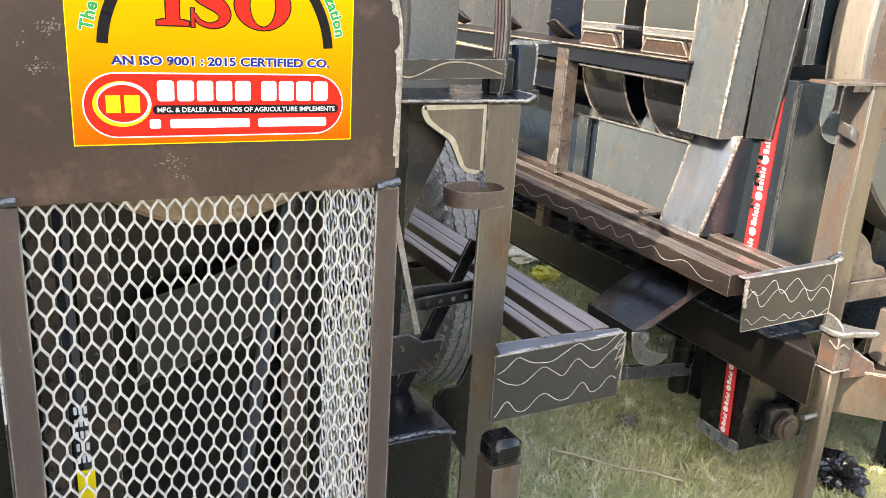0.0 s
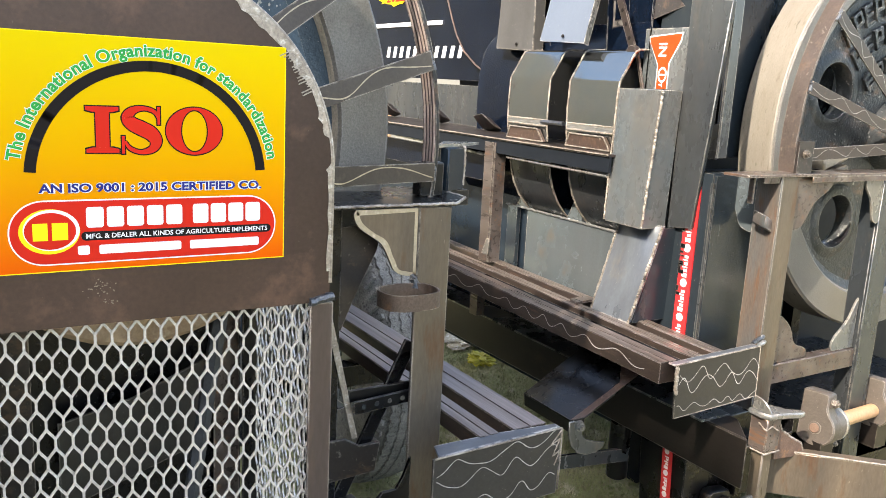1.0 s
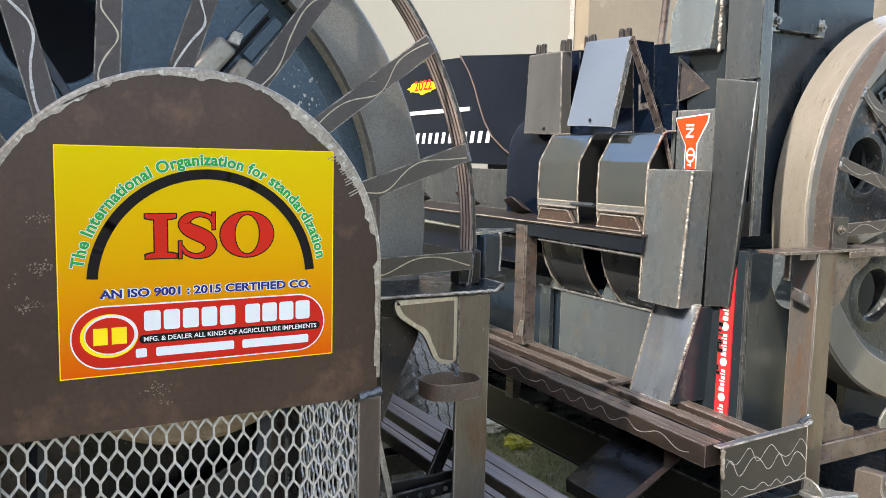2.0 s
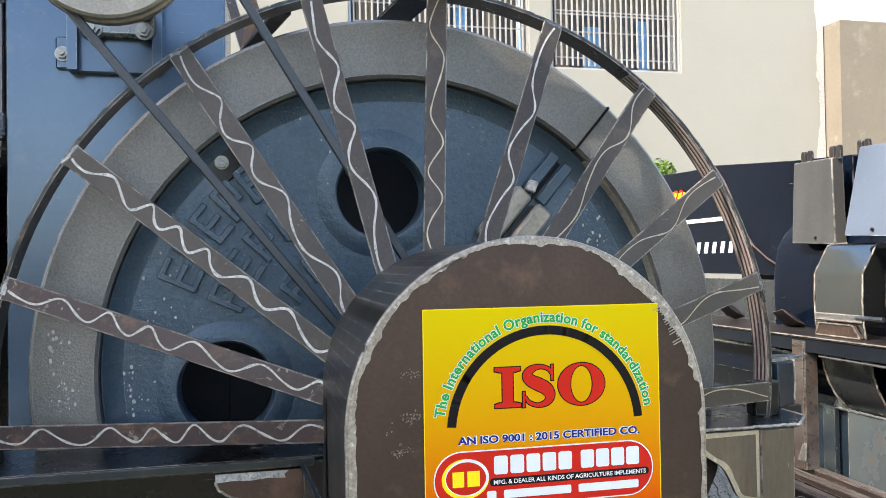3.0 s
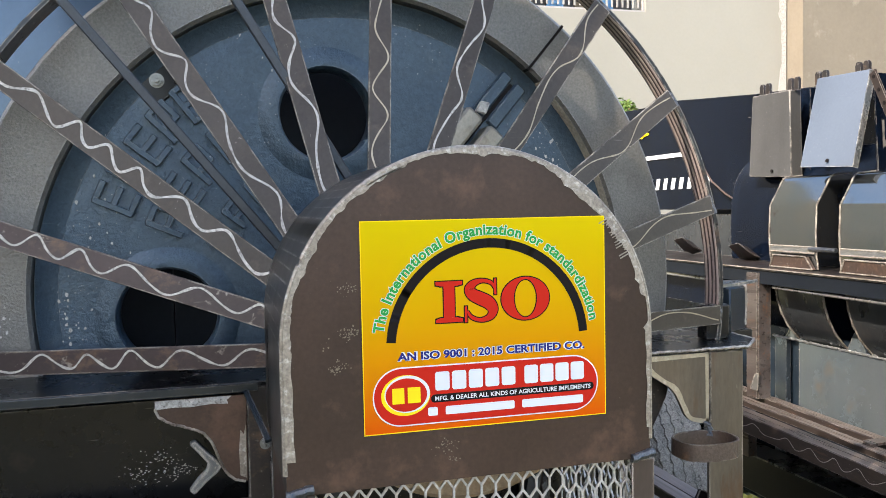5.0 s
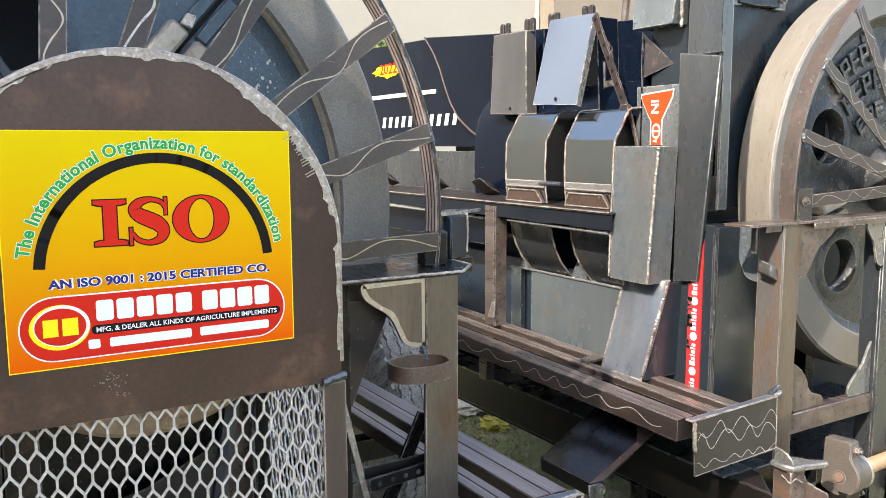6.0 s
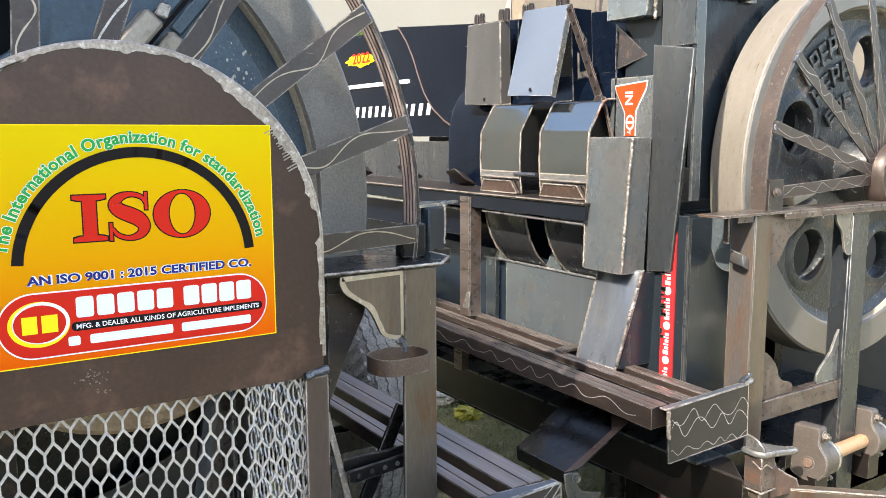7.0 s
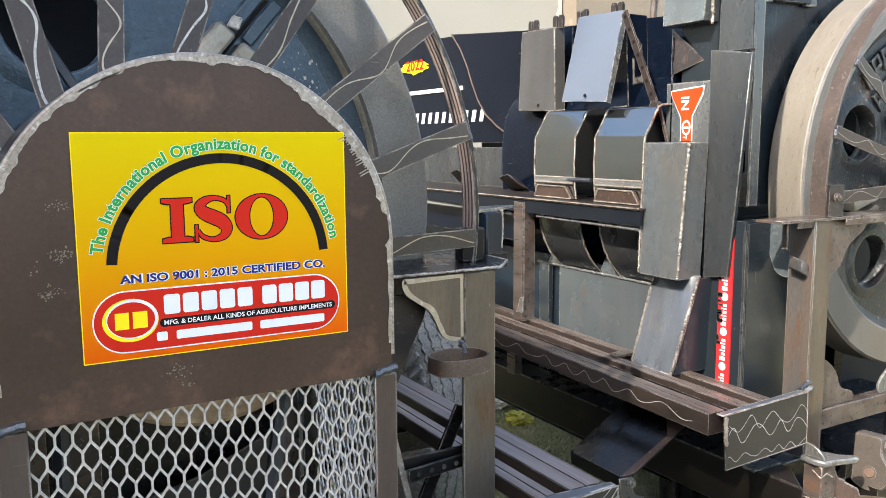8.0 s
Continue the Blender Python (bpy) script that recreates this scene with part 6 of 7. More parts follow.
    part("beam_angle", bm, STEEL_RAIL, t, "short rusty angle piece under the beam end", bevel=0.001)
    part("corner_weld", weld(B(), [(1.71, 0.50, 0.80), (1.765, 0.51, 0.81)], 0.006, 4), WELD, t, "bright weld")
    part("rail", box(B(), 1.847, 2.257, 0.53, 0.57, 0.645, 0.705), STEEL_RAIL, t, "brown cross rail", bevel=0.002)
    part("gusset", xz(B(), [(1.848, 0.706), (2.02, 0.706), (2.021, 0.722), (2.012, 0.735), (1.996, 0.742), (1.975, 0.747), (1.958, 0.756), (1.946, 0.771), (1.94, 0.79), (1.93, 0.808), (1.91, 0.828), (1.885, 0.847), (1.85, 0.858)], 0.54, 0.548), STEEL_RAIL, t, "curved brown foot gusset", bevel=0.001)
    part("gusset", xz(B(), [(2.256, 0.706), (2.15, 0.706), (2.143, 0.72), (2.147, 0.738), (2.16, 0.755), (2.18, 0.771), (2.2, 0.787), (2.218, 0.806), (2.23, 0.828), (2.241, 0.85), (2.256, 0.87)], 0.54, 0.548), STEEL_GREY, t, "curved grey foot gusset", bevel=0.001)
    part("drawbar", slab(B(), [(1.80, 0.487, 0.335), (2.16, 0.133, 0.335), (2.16, 0.133, 0.472), (1.80, 0.487, 0.472)], (0.03, 0.03, 0)), STEEL_POST, t, "broad brown drawbar plate with bare top edge", bevel=0.003)
    part("drawbar_edge", weld(B(), [(1.80, 0.487, 0.474), (2.16, 0.133, 0.474)], 0.003, 5), WORN_EDGE, t, "bright worn edge")
    part("low_rail", box(B(), 1.85, 3.2, 0.60, 0.66, 0.25, 0.42), BLACK, t, "dark low beam", bevel=0.003)
    # square jack leg with cap
    jack = part("jack_leg", box(B(), 1.711, 1.752, 0.42, 0.46, 0.0, 0.60), STEEL_POST, t, "rusty square jack leg", bevel=0.004)
    part("jack_sleeve", box(B(), 1.702, 1.761, 0.411, 0.469, 0.508, 0.606), STEEL_RAIL, jack, "worn rusty sleeve", bevel=0.003)
    part("jack_bead", weld(B(), [(1.700, 0.470, 0.506), (1.700, 0.409, 0.506), (1.763, 0.409, 0.506)], 0.0028, 31), WORN_EDGE, jack, "pale ground bead")
    part("jack_spatter", weld(B(), [(1.7, 0.44, 0.59), (1.7, 0.415, 0.575), (1.72, 0.409, 0.585), (1.745, 0.409, 0.57)], 0.0022, 37), WORN_EDGE, jack, "pale spatter on the sleeve")
    cap = [(1.692, 0.474), (1.688, 0.43), (1.70, 0.402), (1.745, 0.396), (1.80, 0.392), (1.838, 0.392), (1.846, 0.402), (1.842, 0.418), (1.80, 0.432), (1.77, 0.474)]
    part("jack_cap", slab(B(), [(x, y, 0.607 - max(0, x - 1.74) * 0.12) for x, y in cap], (0, 0, 0.017)), STEEL_GREY, jack, "thick flat cap drawn out into a handle", bevel=0.004)
    part("jack_fin", yz(B(), [(0.405, 0.625), (0.41, 0.638), (0.425, 0.652), (0.445, 0.66), (0.465, 0.662), (0.465, 0.625)], 1.70, 1.706), STEEL_GREY, jack, "curved fin on the cap", bevel=0.001)
    part("jack_pin", disc(B(), (1.66, 0.44, 0.36), (1, 0, 0), 0.008, 0.06, 10), ZINC, jack, "bright pin")
    part("jack_flap", xz(B(), [(1.766, 0.595), (1.775, 0.575), (1.79, 0.555), (1.81, 0.538), (1.838, 0.524), (1.865, 0.512), (1.887, 0.497), (1.9, 0.48), (1.903, 0.466), (1.896, 0.458), (1.768, 0.47)], 0.425, 0.432), RUST_PULLEY, jack, "curved red-brown flap", bevel=0.001)
    part("flap_edge", weld(B(), [(1.766, 0.427, 0.595), (1.79, 0.427, 0.555), (1.838, 0.427, 0.524), (1.887, 0.427, 0.497), (1.903, 0.427, 0.466)], 0.0035, 5), WORN_EDGE, jack, "pale ground edge")
    # bearing housings and turned shaft
    run = Vector((0.428, 0.08, -0.05)).normalized()
    across = Vector((run.y, -run.x, 0)).normalized()
    rise = across.cross(run).normalized()
    if rise.z < 0:
        rise = -rise
    for c in (Vector((1.949, 0.43, 0.532)), Vector((2.377, 0.51, 0.482))):
        def at(u, w, d):
            return c + across * u + rise * w + run * d
        ring = [(-0.052, -0.035), (-0.04, -0.045)] + [(0.056 * math.cos(s), 0.056 * math.sin(s)) for s in [math.radians(-115 + 15 * k) for k in range(12)]] + [(0.026, 0.062), (0.026, 0.100), (0.02, 0.107), (-0.052, 0.107)]
        h = part("bearing_housing", slab(B(), [at(u, w, 0) for u, w in ring], run * 0.055), BEARING, t, "grey-brown cast bearing housing", bevel=0.004)
        part("bearing_collar", disc(B(), at(0, 0, 0.055), run, 0.052, 0.05, 36), BEARING, h, "round bearing collar", bevel=0.003)
        part("bearing_seal", disc(B(), at(0, 0, 0.105), run, 0.054, 0.014, 36), STEEL_GREY, h, "ground steel bearing ring", bevel=0.002)
        part("bearing_plug", disc(B(), at(0, 0, -0.001), -run, 0.0145, 0.006, 20), RUST_PULLEY, h, "round red-brown plug", bevel=0.002)
        part("bolt_washer", disc(B(), at(0, 0, 0.001), -run, 0.019, 0.003, 20), BEARING, h, "round washer")
        bolt("bearing_bolt", h, at(0.027, 0.08, 0.028), across, 0.013, BEARING)
        bolt("bearing_bolt", h, at(0.035, -0.045, 0.07), across, 0.008, ZINC)
        foot = at(0, -0.035, 0.03)
        part("bearing_stand", box(B(), foot.x - 0.03, foot.x + 0.03, foot.y - 0.035, foot.y + 0.03, 0.36, foot.z), OILY, h)
    part("turned_shaft", tube(B(), [(2.04, 0.447, 0.521), (2.39, 0.5125, 0.480)], 0.0225, 20), WOOD, t, "tan turned shaft between the housings")
    part("low_box", box(B(), 2.1, 3.0, 0.60, 1.3, 0.2, 0.47), BLACK, t, "dark gear box under the wheel")
    part("rear_shaft", tube(B(), [(1.9, 0.86, 0.83), (2.9, 0.9, 0.86)], 0.03, 14), STEEL_DARK, t, "dark cross shaft")
    for x in (1.98, 2.3, 2.6):
        part("rear_upright", box(B(), x, x + 0.05, 1.0, 1.05, 0.0, 1.2), BLACK, t)
    # side shelf and its post
    bm = box(B(), 1.525, 1.85, 0.95, 2.9, 1.272, 1.28)
    part("side_shelf", bm, STEEL_DARK, t, "side shelf angle with worn bright edge", bevel=0.001)
    part("shelf_edge", box(B(), 1.521, 1.5245, 0.95, 2.9, 1.277, 1.281), WORN_EDGE, t, "worn pale shelf edge")
    part("shelf_lip", box(B(), 1.5305, 1.538, 0.95, 2.9, 1.225, 1.2715), PITCH, t, "blue-black shelf lip")
    part("under_pipe", tube(B(), [(1.545, 0.97, 1.212), (1.545, 1.50, 1.216)], 0.006, 10), STEEL_GREY, t, "thin rod under the shelf")
    part("lower_band", box(B(), 1.60, 1.62, 1.62, 2.9, 1.1, 1.2), STEEL_BLUE, t, "dark lower side band")
    part("rear_rod", tube(B(), [(1.56, 1.64, 1.208), (1.56, 2.9, 1.235)], 0.006, 8), STEEL_GREY, t, "thin pale rod under the shelf")
    bm = box(B(), 1.5275, 1.575, 1.553, 1.559, 0.815, 1.262)
    box(bm, 1.5225, 1.5285, 1.5595, 1.615, 0.815, 1.262)
    part("shelf_post", bm, STEEL_RAIL, t, "brown angle post under the shelf")
    part("post_foot", slab(B(), [(1.519, 1.592, 0.845), (1.519, 1.566, 0.903), (1.519, 1.545, 0.911), (1.519, 1.55, 0.845)], (0.003, 0, 0)), STEEL_GREY, t, "small foot cleat")
    # drum with bands above and below the shelf
    part("drum", profile_sheet([(1.745, 1.282), (1.74, 1.40), (1.745, 1.52), (1.77, 1.62), (1.85, 1.70)], 0.95, 2.02), STEEL_BLUE, t, "blue-black drum shell")
    part("drum_floor", profile_sheet([(1.66, 1.215), (1.68, 1.10), (1.75, 1.0)], 0.95, 2.02), STEEL_BLUE, t, "blue-black drum underside")
    up = [(1.60, 1.283), (1.593, 1.34), (1.59, 1.41), (1.593, 1.47), (1.594, 1.497), (1.597, 1.503), (1.603, 1.514), (1.643, 1.583), (1.65, 1.592), (1.665, 1.598), (1.73, 1.602)]
    down = [(1.60, 1.215), (1.607, 1.17), (1.624, 1.12), (1.655, 1.065), (1.708, 1.013)]
    for y0, y1 in ((1.345, 1.578), (1.005, 1.24)):
        band = part("band", profile_sheet(up, y0, y1), BAND, t, "rolled grey sheet band")
        for yy in (y0, y1):
            part("band_edge", weld(B(), [(x - 0.001, yy, z) for x, z in up], 0.003, 5), WORN_EDGE, band, "pale welded edge")
        for zz, sd in ((1.358, 9), (1.338, 19)):
            part("band_seam", weld(B(), [(1.589, y0 + 0.004, zz), (1.589, y1 - 0.004, zz)], 0.0028, sd), GROUND_EDGE, band, "scraped weld seam")
        part("band_scrape", slab(B(), [(1.5885, y0 + 0.006, 1.34), (1.5885, y1 - 0.006, 1.34), (1.588, y1 - 0.006, 1.357), (1.588, y0 + 0.006, 1.357)], (0.002, 0, 0)), SCRAPED, band, "brushed bright strip between the seams")
        for pa, pb in (((1.584, y0 + 0.01, 1.284), (1.577, y0 + 0.035, 1.325)), ((1.577, y0 + 0.035, 1.326), (1.577, y1 - 0.035, 1.326)), ((1.584, y1 - 0.01, 1.284), (1.577, y1 - 0.035, 1.325)), ((1.584, y0 + 0.01, 1.284), (1.584, y1 - 0.01, 1.284))):
            part("lip_bead", weld(B(), [pa, pb], 0.0026, 23), WORN_EDGE, band, "pale bead round the lip piece")
        part("band_lip", hexa(B(), [(1.585, y0 + 0.01, 1.283), (1.60, y0 + 0.01, 1.283), (1.60, y1 - 0.01, 1.283), (1.585, y1 - 0.01, 1.283)], [(1.578, y0 + 0.035, 1.325), (1.592, y0 + 0.035, 1.325), (1.592, y1 - 0.035, 1.325), (1.578, y1 - 0.035, 1.325)]), LIP_RUST, band, "rusty lip piece", bevel=0.001)
        low = part("lower_scoop", profile_sheet(down, y0 - 0.02, y1 - 0.02), STEEL_COLUMN, t, "rolled dark scoop under the shelf")
        for yy in (y0 - 0.02, y1 - 0.02):
            part("scoop_edge", weld(B(), [(x - 0.001, yy, z) for x, z in down], 0.0035, 5), WORN_EDGE, low, "pale edge")
    part("band_bolt_pipe", tube(B(), [(1.59, 1.255, 1.352), (1.59, 1.375, 1.352)], 0.008, 8), WELD, t, "short welded rod between the bands")
    for k, (yy, zz) in enumerate(((1.83, 1.31), (2.23, 1.32), (2.7, 1.32))):
        part("hinge_lug", slab(B(), [(1.70, yy, zz), (1.66, yy + 0.03, zz + 0.045), (1.66, yy + 0.10, zz + 0.03), (1.70, yy + 0.08, zz - 0.02)], (0.05, 0.0, -0.02)), STEEL_DARK, t, "rough dark lug on the shelf", bevel=0.004)
    # lower side panel and pillar
    part("lower_panel", box(B(), 1.70, 1.706, 0.99, 1.56, 0.55, 1.011), STEEL_TEAL, t, "plain grey lower side panel")
    part("panel_seam", weld(B(), [(1.698, 0.99, 1.012), (1.698, 1.70, 1.012)], 0.0045, 12), SCRAPED, t, "weld seam along the panel")
    part("lower_back", box(B(), 1.72, 1.75, 0.94, 4.2, 0.35, 1.1), STEEL_BLUE_WARM, t, "blue-black rear side sheet")
    part("pillar", box(B(), 1.70, 1.719, 1.628, 1.69, 0.55, 1.011), STEEL_TEAL, t, "pale grey pillar")
    for ya, yb, yc, top in ((1.60, 1.635, 1.54, 1.06), (1.288, 1.33, 1.2, 1.092)):
        part("wedge", slab(B(), [(1.70, yb, 1.0125), (1.70, yc, 1.0125), (1.698, ya, top)], (0.006, 0, 0)), STEEL_TEAL, t, "bright triangular filler")
    # inclined lower chute
    ch = part("lower_chute", slab(B(), [(1.60, 0.955, 1.065), (1.60, 0.775, 1.085), (1.515, 0.79, 0.795), (1.515, 0.955, 0.795)], (0.012, 0.0, 0.004)), CHUTE, t, "bright inclined chute plate", bevel=0.001)
    part("chute_edge", weld(B(), [(1.598, 0.774, 1.085), (1.513, 0.789, 0.795)], 0.0045, 5), WORN_EDGE, ch, "ground pale edge")
    part("chute_edge", weld(B(), [(1.598, 0.956, 1.065), (1.513, 0.956, 0.795)], 0.0035, 5), WORN_EDGE, ch, "ground pale edge")
    part("chute_cheek", slab(B(), [(1.605, 0.778, 1.08), (1.70, 0.778, 1.08), (1.70, 0.79, 0.795), (1.53, 0.79, 0.795)], (0, 0.006, 0)), STEEL_NAVY, ch, "dark cheek of the chute")
    # boxed chute above
    bx = part("chute_box", hexa(B(), [(1.545, 0.965, 1.075), (1.545, 0.805, 1.075), (1.64, 0.805, 1.075), (1.64, 0.965, 1.075)], [(1.56, 0.97, 1.48), (1.56, 0.79, 1.48), (1.64, 0.79, 1.48), (1.64, 0.97, 1.48)]), STEEL_GREY, t, "grey boxed discharge chute", bevel=0.002)
    part("box_seam", weld(B(), [(1.543, 0.804, 1.08), (1.558, 0.789, 1.478)], 0.0042, 5), WORN_EDGE, bx, "pale ground corner seam")
    part("box_seam", weld(B(), [(1.543, 0.966, 1.08), (1.558, 0.971, 1.478)], 0.003, 5), WORN_EDGE, bx, "pale ground corner seam")
    # column behind the box
    part("column_panel", yz(B(), [(0.708, 1.09), (0.80, 1.078), (0.80, 1.746), (0.652, 1.725)], 1.645, 1.66), STEEL_COLUMN, t, "long grey column panel", bevel=0.002)
    part("column_panel", box(B(), 1.65, 1.665, 0.655, 0.775, 1.735, 2.6), STEEL_COLUMN, t, "upper dark column panel", bevel=0.002)
    part("column_fold", box(B(), 1.665, 1.70, 0.66, 0.668, 1.3, 2.6), STEEL_COLUMN, t, "folded flange")
    part("sticker_panel", box(B(), 1.70, 1.71, 0.842, 1.024, 1.3, 1.664), STEEL_GREY, t, "grey panel carrying an orange sticker", bevel=0.001)
    part("spout_floor", slab(B(), [(1.702, 1.01, 1.69), (1.702, 1.01, 1.832), (1.72, 0.893, 1.728)], (0.006, 0, 0.0)), STEEL_DARK, t, "rusty folded spout floor")
    part("spout_hood", yz(B(), [(0.845, 1.836), (1.01, 1.836), (1.008, 1.96), (0.975, 2.02), (0.95, 2.065), (0.915, 2.095), (0.87, 2.108), (0.815, 2.11)], 1.66, 1.80), STEEL_TEAL, t, "blue-grey spout hood with rounded top", bevel=0.002)
    part("spout_seam", weld(B(), [(1.658, 0.81, 1.82), (1.658, 0.808, 2.1)], 0.005, 17), WORN_EDGE, t, "pale ground seam on the spout")
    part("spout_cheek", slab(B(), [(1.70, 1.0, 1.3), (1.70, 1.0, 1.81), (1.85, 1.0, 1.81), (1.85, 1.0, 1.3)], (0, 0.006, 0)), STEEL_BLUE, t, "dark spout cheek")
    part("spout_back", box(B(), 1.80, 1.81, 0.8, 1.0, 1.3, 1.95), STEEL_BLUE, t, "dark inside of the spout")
    # blue-black tower behind the wheel
    part("tower", box(B(), 1.72, 2.35, 0.80, 0.985, 1.285, 2.9), STEEL_NAVY, t, "tall blue-black sheet tower", bevel=0.003)
    part("tower_angle", box(B(), 1.705, 1.74, 0.775, 0.799, 1.285, 2.9), STEEL_NAVY, t, "upright corner angle", bevel=0.002)
    part("tower_tab", box(B(), 1.735, 1.78, 0.755, 0.775, 1.285, 1.39), BLACK, t, "welded tab", bevel=0.003)
    pl = part("bearing_plate", box(B(), 1.86, 2.05, 0.775, 0.799, 1.90, 2.2), STEEL_NAVY, t, "bolted bearing plate", bevel=0.003)
    for x in (1.855, 2.06):
        part("plate_tab", box(B(), x - 0.025, x + 0.025, 0.78, 0.799, 1.895, 1.95), STEEL_GREY, pl, "bolted tab", bevel=0.003)
        bolt("plate_bolt", pl, (x, 0.779, 1.925), (0, -1, 0), 0.013)
    # taped column below
    part("tape_column", box(B(), 1.66, 1.72, 0.662, 0.93, 0.5, 1.255), STEEL_NAVY, t, "blue-black column with red tape")
    part("tape_column_flange", box(B(), 1.652, 1.6595, 0.652, 0.6615, 0.5, 1.23), STEEL_COLUMN, t, "pale upright flange")
    part("column_face", slab(B(), [(1.662, 0.65, 0.5), (2.0, 0.72, 0.5), (2.0, 0.72, 1.25), (1.662, 0.65, 1.25)], (0, 0.01, 0)), STEEL_NAVY, t, "dark rounded sheet between column and post")
    tape = part("tape", box(B(), 1.655, 1.6595, 0.698, 0.747, 0.70, 1.23), RED_TAPE, t, "torn red printed tape")
    for k in range(5):
        z = 0.715 + k * 0.105
        part("tape_dot", disc(B(), (1.6548, 0.7225, z), (-1, 0, 0), 0.0125, 0.0012, 16), INK_WHITE, tape, "plain white dot")
        for q, (a, w) in enumerate(((0.018, 0.012), (0.034, 0.008), (0.046, 0.004), (0.054, 0.009), (0.067, 0.004), (0.075, 0.008))):
            part("tape_bar", box(B(), 1.6535, 1.6548, 0.714, 0.733 if q in (0, 2, 4) else 0.727, z + a, z + a + w), INK_WHITE, tape, "plain white bar")
    bm = B()
    rr = random.Random(2)
    for k in range(14):
        z = rr.uniform(0.88, 1.1)
        box(bm, 1.652, 1.6533, 0.728 + rr.uniform(-0.004, 0.012), 0.7475, z, z + rr.uniform(0.004, 0.02))
    tagged(part("tape_scuffing", bm, BLACK, tape, "scuffed dark patches"), kind="stuff")
    # lower boot with tape and bearing
    part("boot", hexa(B(), [(1.675, 0.65, 0.13), (1.95, 0.65, 0.13), (1.95, 0.9, 0.13), (1.675, 0.82, 0.13)], [(1.675, 0.65, 0.5), (1.97, 0.65, 0.5), (1.97, 0.95, 0.5), (1.66, 0.84, 0.5)]), BLACK, t, "dark lower boot", bevel=0.003)
    lt = part("tape", slab(B(), [(1.6725, 0.69, 0.16), (1.6725, 0.73, 0.165), (1.6705, 0.745, 0.45), (1.6705, 0.705, 0.45)], (-0.002, 0, 0)), RED_TAPE, t, "red printed tape on the boot")
    for z in (0.175, 0.245, 0.315, 0.385):
        y = 0.712 + (z - 0.16) * 0.05
        part("tape_dot", disc(B(), (1.6695, y, z), (-1, 0, 0), 0.0095, 0.0012, 16), INK_WHITE, lt, "plain white dot")
        for q, (a, w) in enumerate(((0.013, 0.01), (0.026, 0.006), (0.034, 0.004), (0.041, 0.007), (0.05, 0.004))):
            part("tape_bar", box(B(), 1.6682, 1.6695, y - 0.006, y + (0.009 if q in (0, 2, 4) else 0.004), z + a, z + a + w), INK_WHITE, lt, "plain white bar")
    part("boot_edge", box(B(), 1.668, 1.674, 0.65, 0.82, 0.12, 0.16), STEEL_GREY, t, "pale lower edge of the boot")
    bm = xz(B(), [(1.745, 0.185), (1.762, 0.165), (1.84, 0.155), (1.858, 0.17), (1.85, 0.262), (1.835, 0.275), (1.765, 0.282), (1.748, 0.268)], 0.61, 0.649)
    part("boot_bearing", bm, HOOP_DARK, t, "black flanged bearing", bevel=0.006)
    part("bearing_cap", disc(disc(B(), (1.812, 0.611, 0.214), (0, -1, 0), 0.043, 0.02, 28), (1.812, 0.592, 0.214), (0, -1, 0), 0.03, 0.012, 24), PULLEY_WEB, t, "round brown bearing cap", bevel=0.003)
    # long low beam running back
    part("long_beam", hexa(B(), [(1.60, 0.392, 0.428), (1.698, 0.505, 0.428), (1.698, 2.9, 0.428), (1.60, 2.9, 0.428)], [(1.60, 0.392, 0.575), (1.698, 0.505, 0.575), (1.698, 2.9, 0.575), (1.60, 2.9, 0.575)]), OILY, t, "dark oily long side beam", bevel=0.004)
    part("beam_flange", box(B(), 1.575, 1.69, 0.53, 2.9, 0.576, 0.582), STEEL_COLUMN, t, "flange of the side beam")
    for y in (1.63, 2.3):
        part("beam_tie", box(B(), 1.54, 1.575, y, y + 0.05, 0.583, 0.72), STEEL_RAIL, t)
    part("beam_leg", box(B(), 1.62, 1.70, 2.6, 2.68, 0.0, 0.41), BLACK, t)
    # black tray under the rails
    tr = part("tray", slab(B(), [(1.277, 0.957, 0.555), (1.276, 0.734, 0.554), (1.308, 0.715, 0.565), (1.538, 0.743, 0.652), (1.553, 0.840, 0.658), (1.550, 1.009, 0.658)], (0, 0, -0.008)), BLACK, t, "black sloping tray", bevel=0.002)
    part("tray_cheek", slab(B(), [(1.276, 0.734, 0.554), (1.308, 0.715, 0.565), (1.538, 0.743, 0.652), (1.553, 0.840, 0.658), (1.473, 0.757, 0.628)], (0.0005, 0.0005, 0.0015)), LIP_RUST, tr, "bare brown edge of the tray")
    part("tray_side", slab(B(), [(1.277, 0.957, 0.555), (1.276, 0.734, 0.554), (1.308, 0.715, 0.565), (1.40, 0.86, 0.585)], (0.01, 0.006, -0.045)), OILY, tr, "dark underside of the tray")
    part("tray_hook", xz(B(), [(1.25, 0.562), (1.30, 0.558), (1.302, 0.515), (1.318, 0.498), (1.35, 0.486), (1.392, 0.476), (1.388, 0.462), (1.365, 0.45), (1.325, 0.448), (1.29, 0.46), (1.267, 0.485), (1.253, 0.52)], 0.71, 0.717), STEEL_COLUMN, tr, "bent grey hook plate", bevel=0.002)
    bolt("tray_bolt", tr, (1.29, 0.709, 0.543), (0, -1, 0), 0.011)
    part("low_tie", beam(B(), (1.25, 0.95, 0.315), (1.66, 0.88, 0.31), 0.012, 0.045), STEEL_COLUMN, t, "thin blue-grey tie bar")
    part("pipe_stub", tube(B(), [(1.64, 0.9, 0.42), (1.66, 0.92, 0.22)], 0.035, 14), BLACK, t)
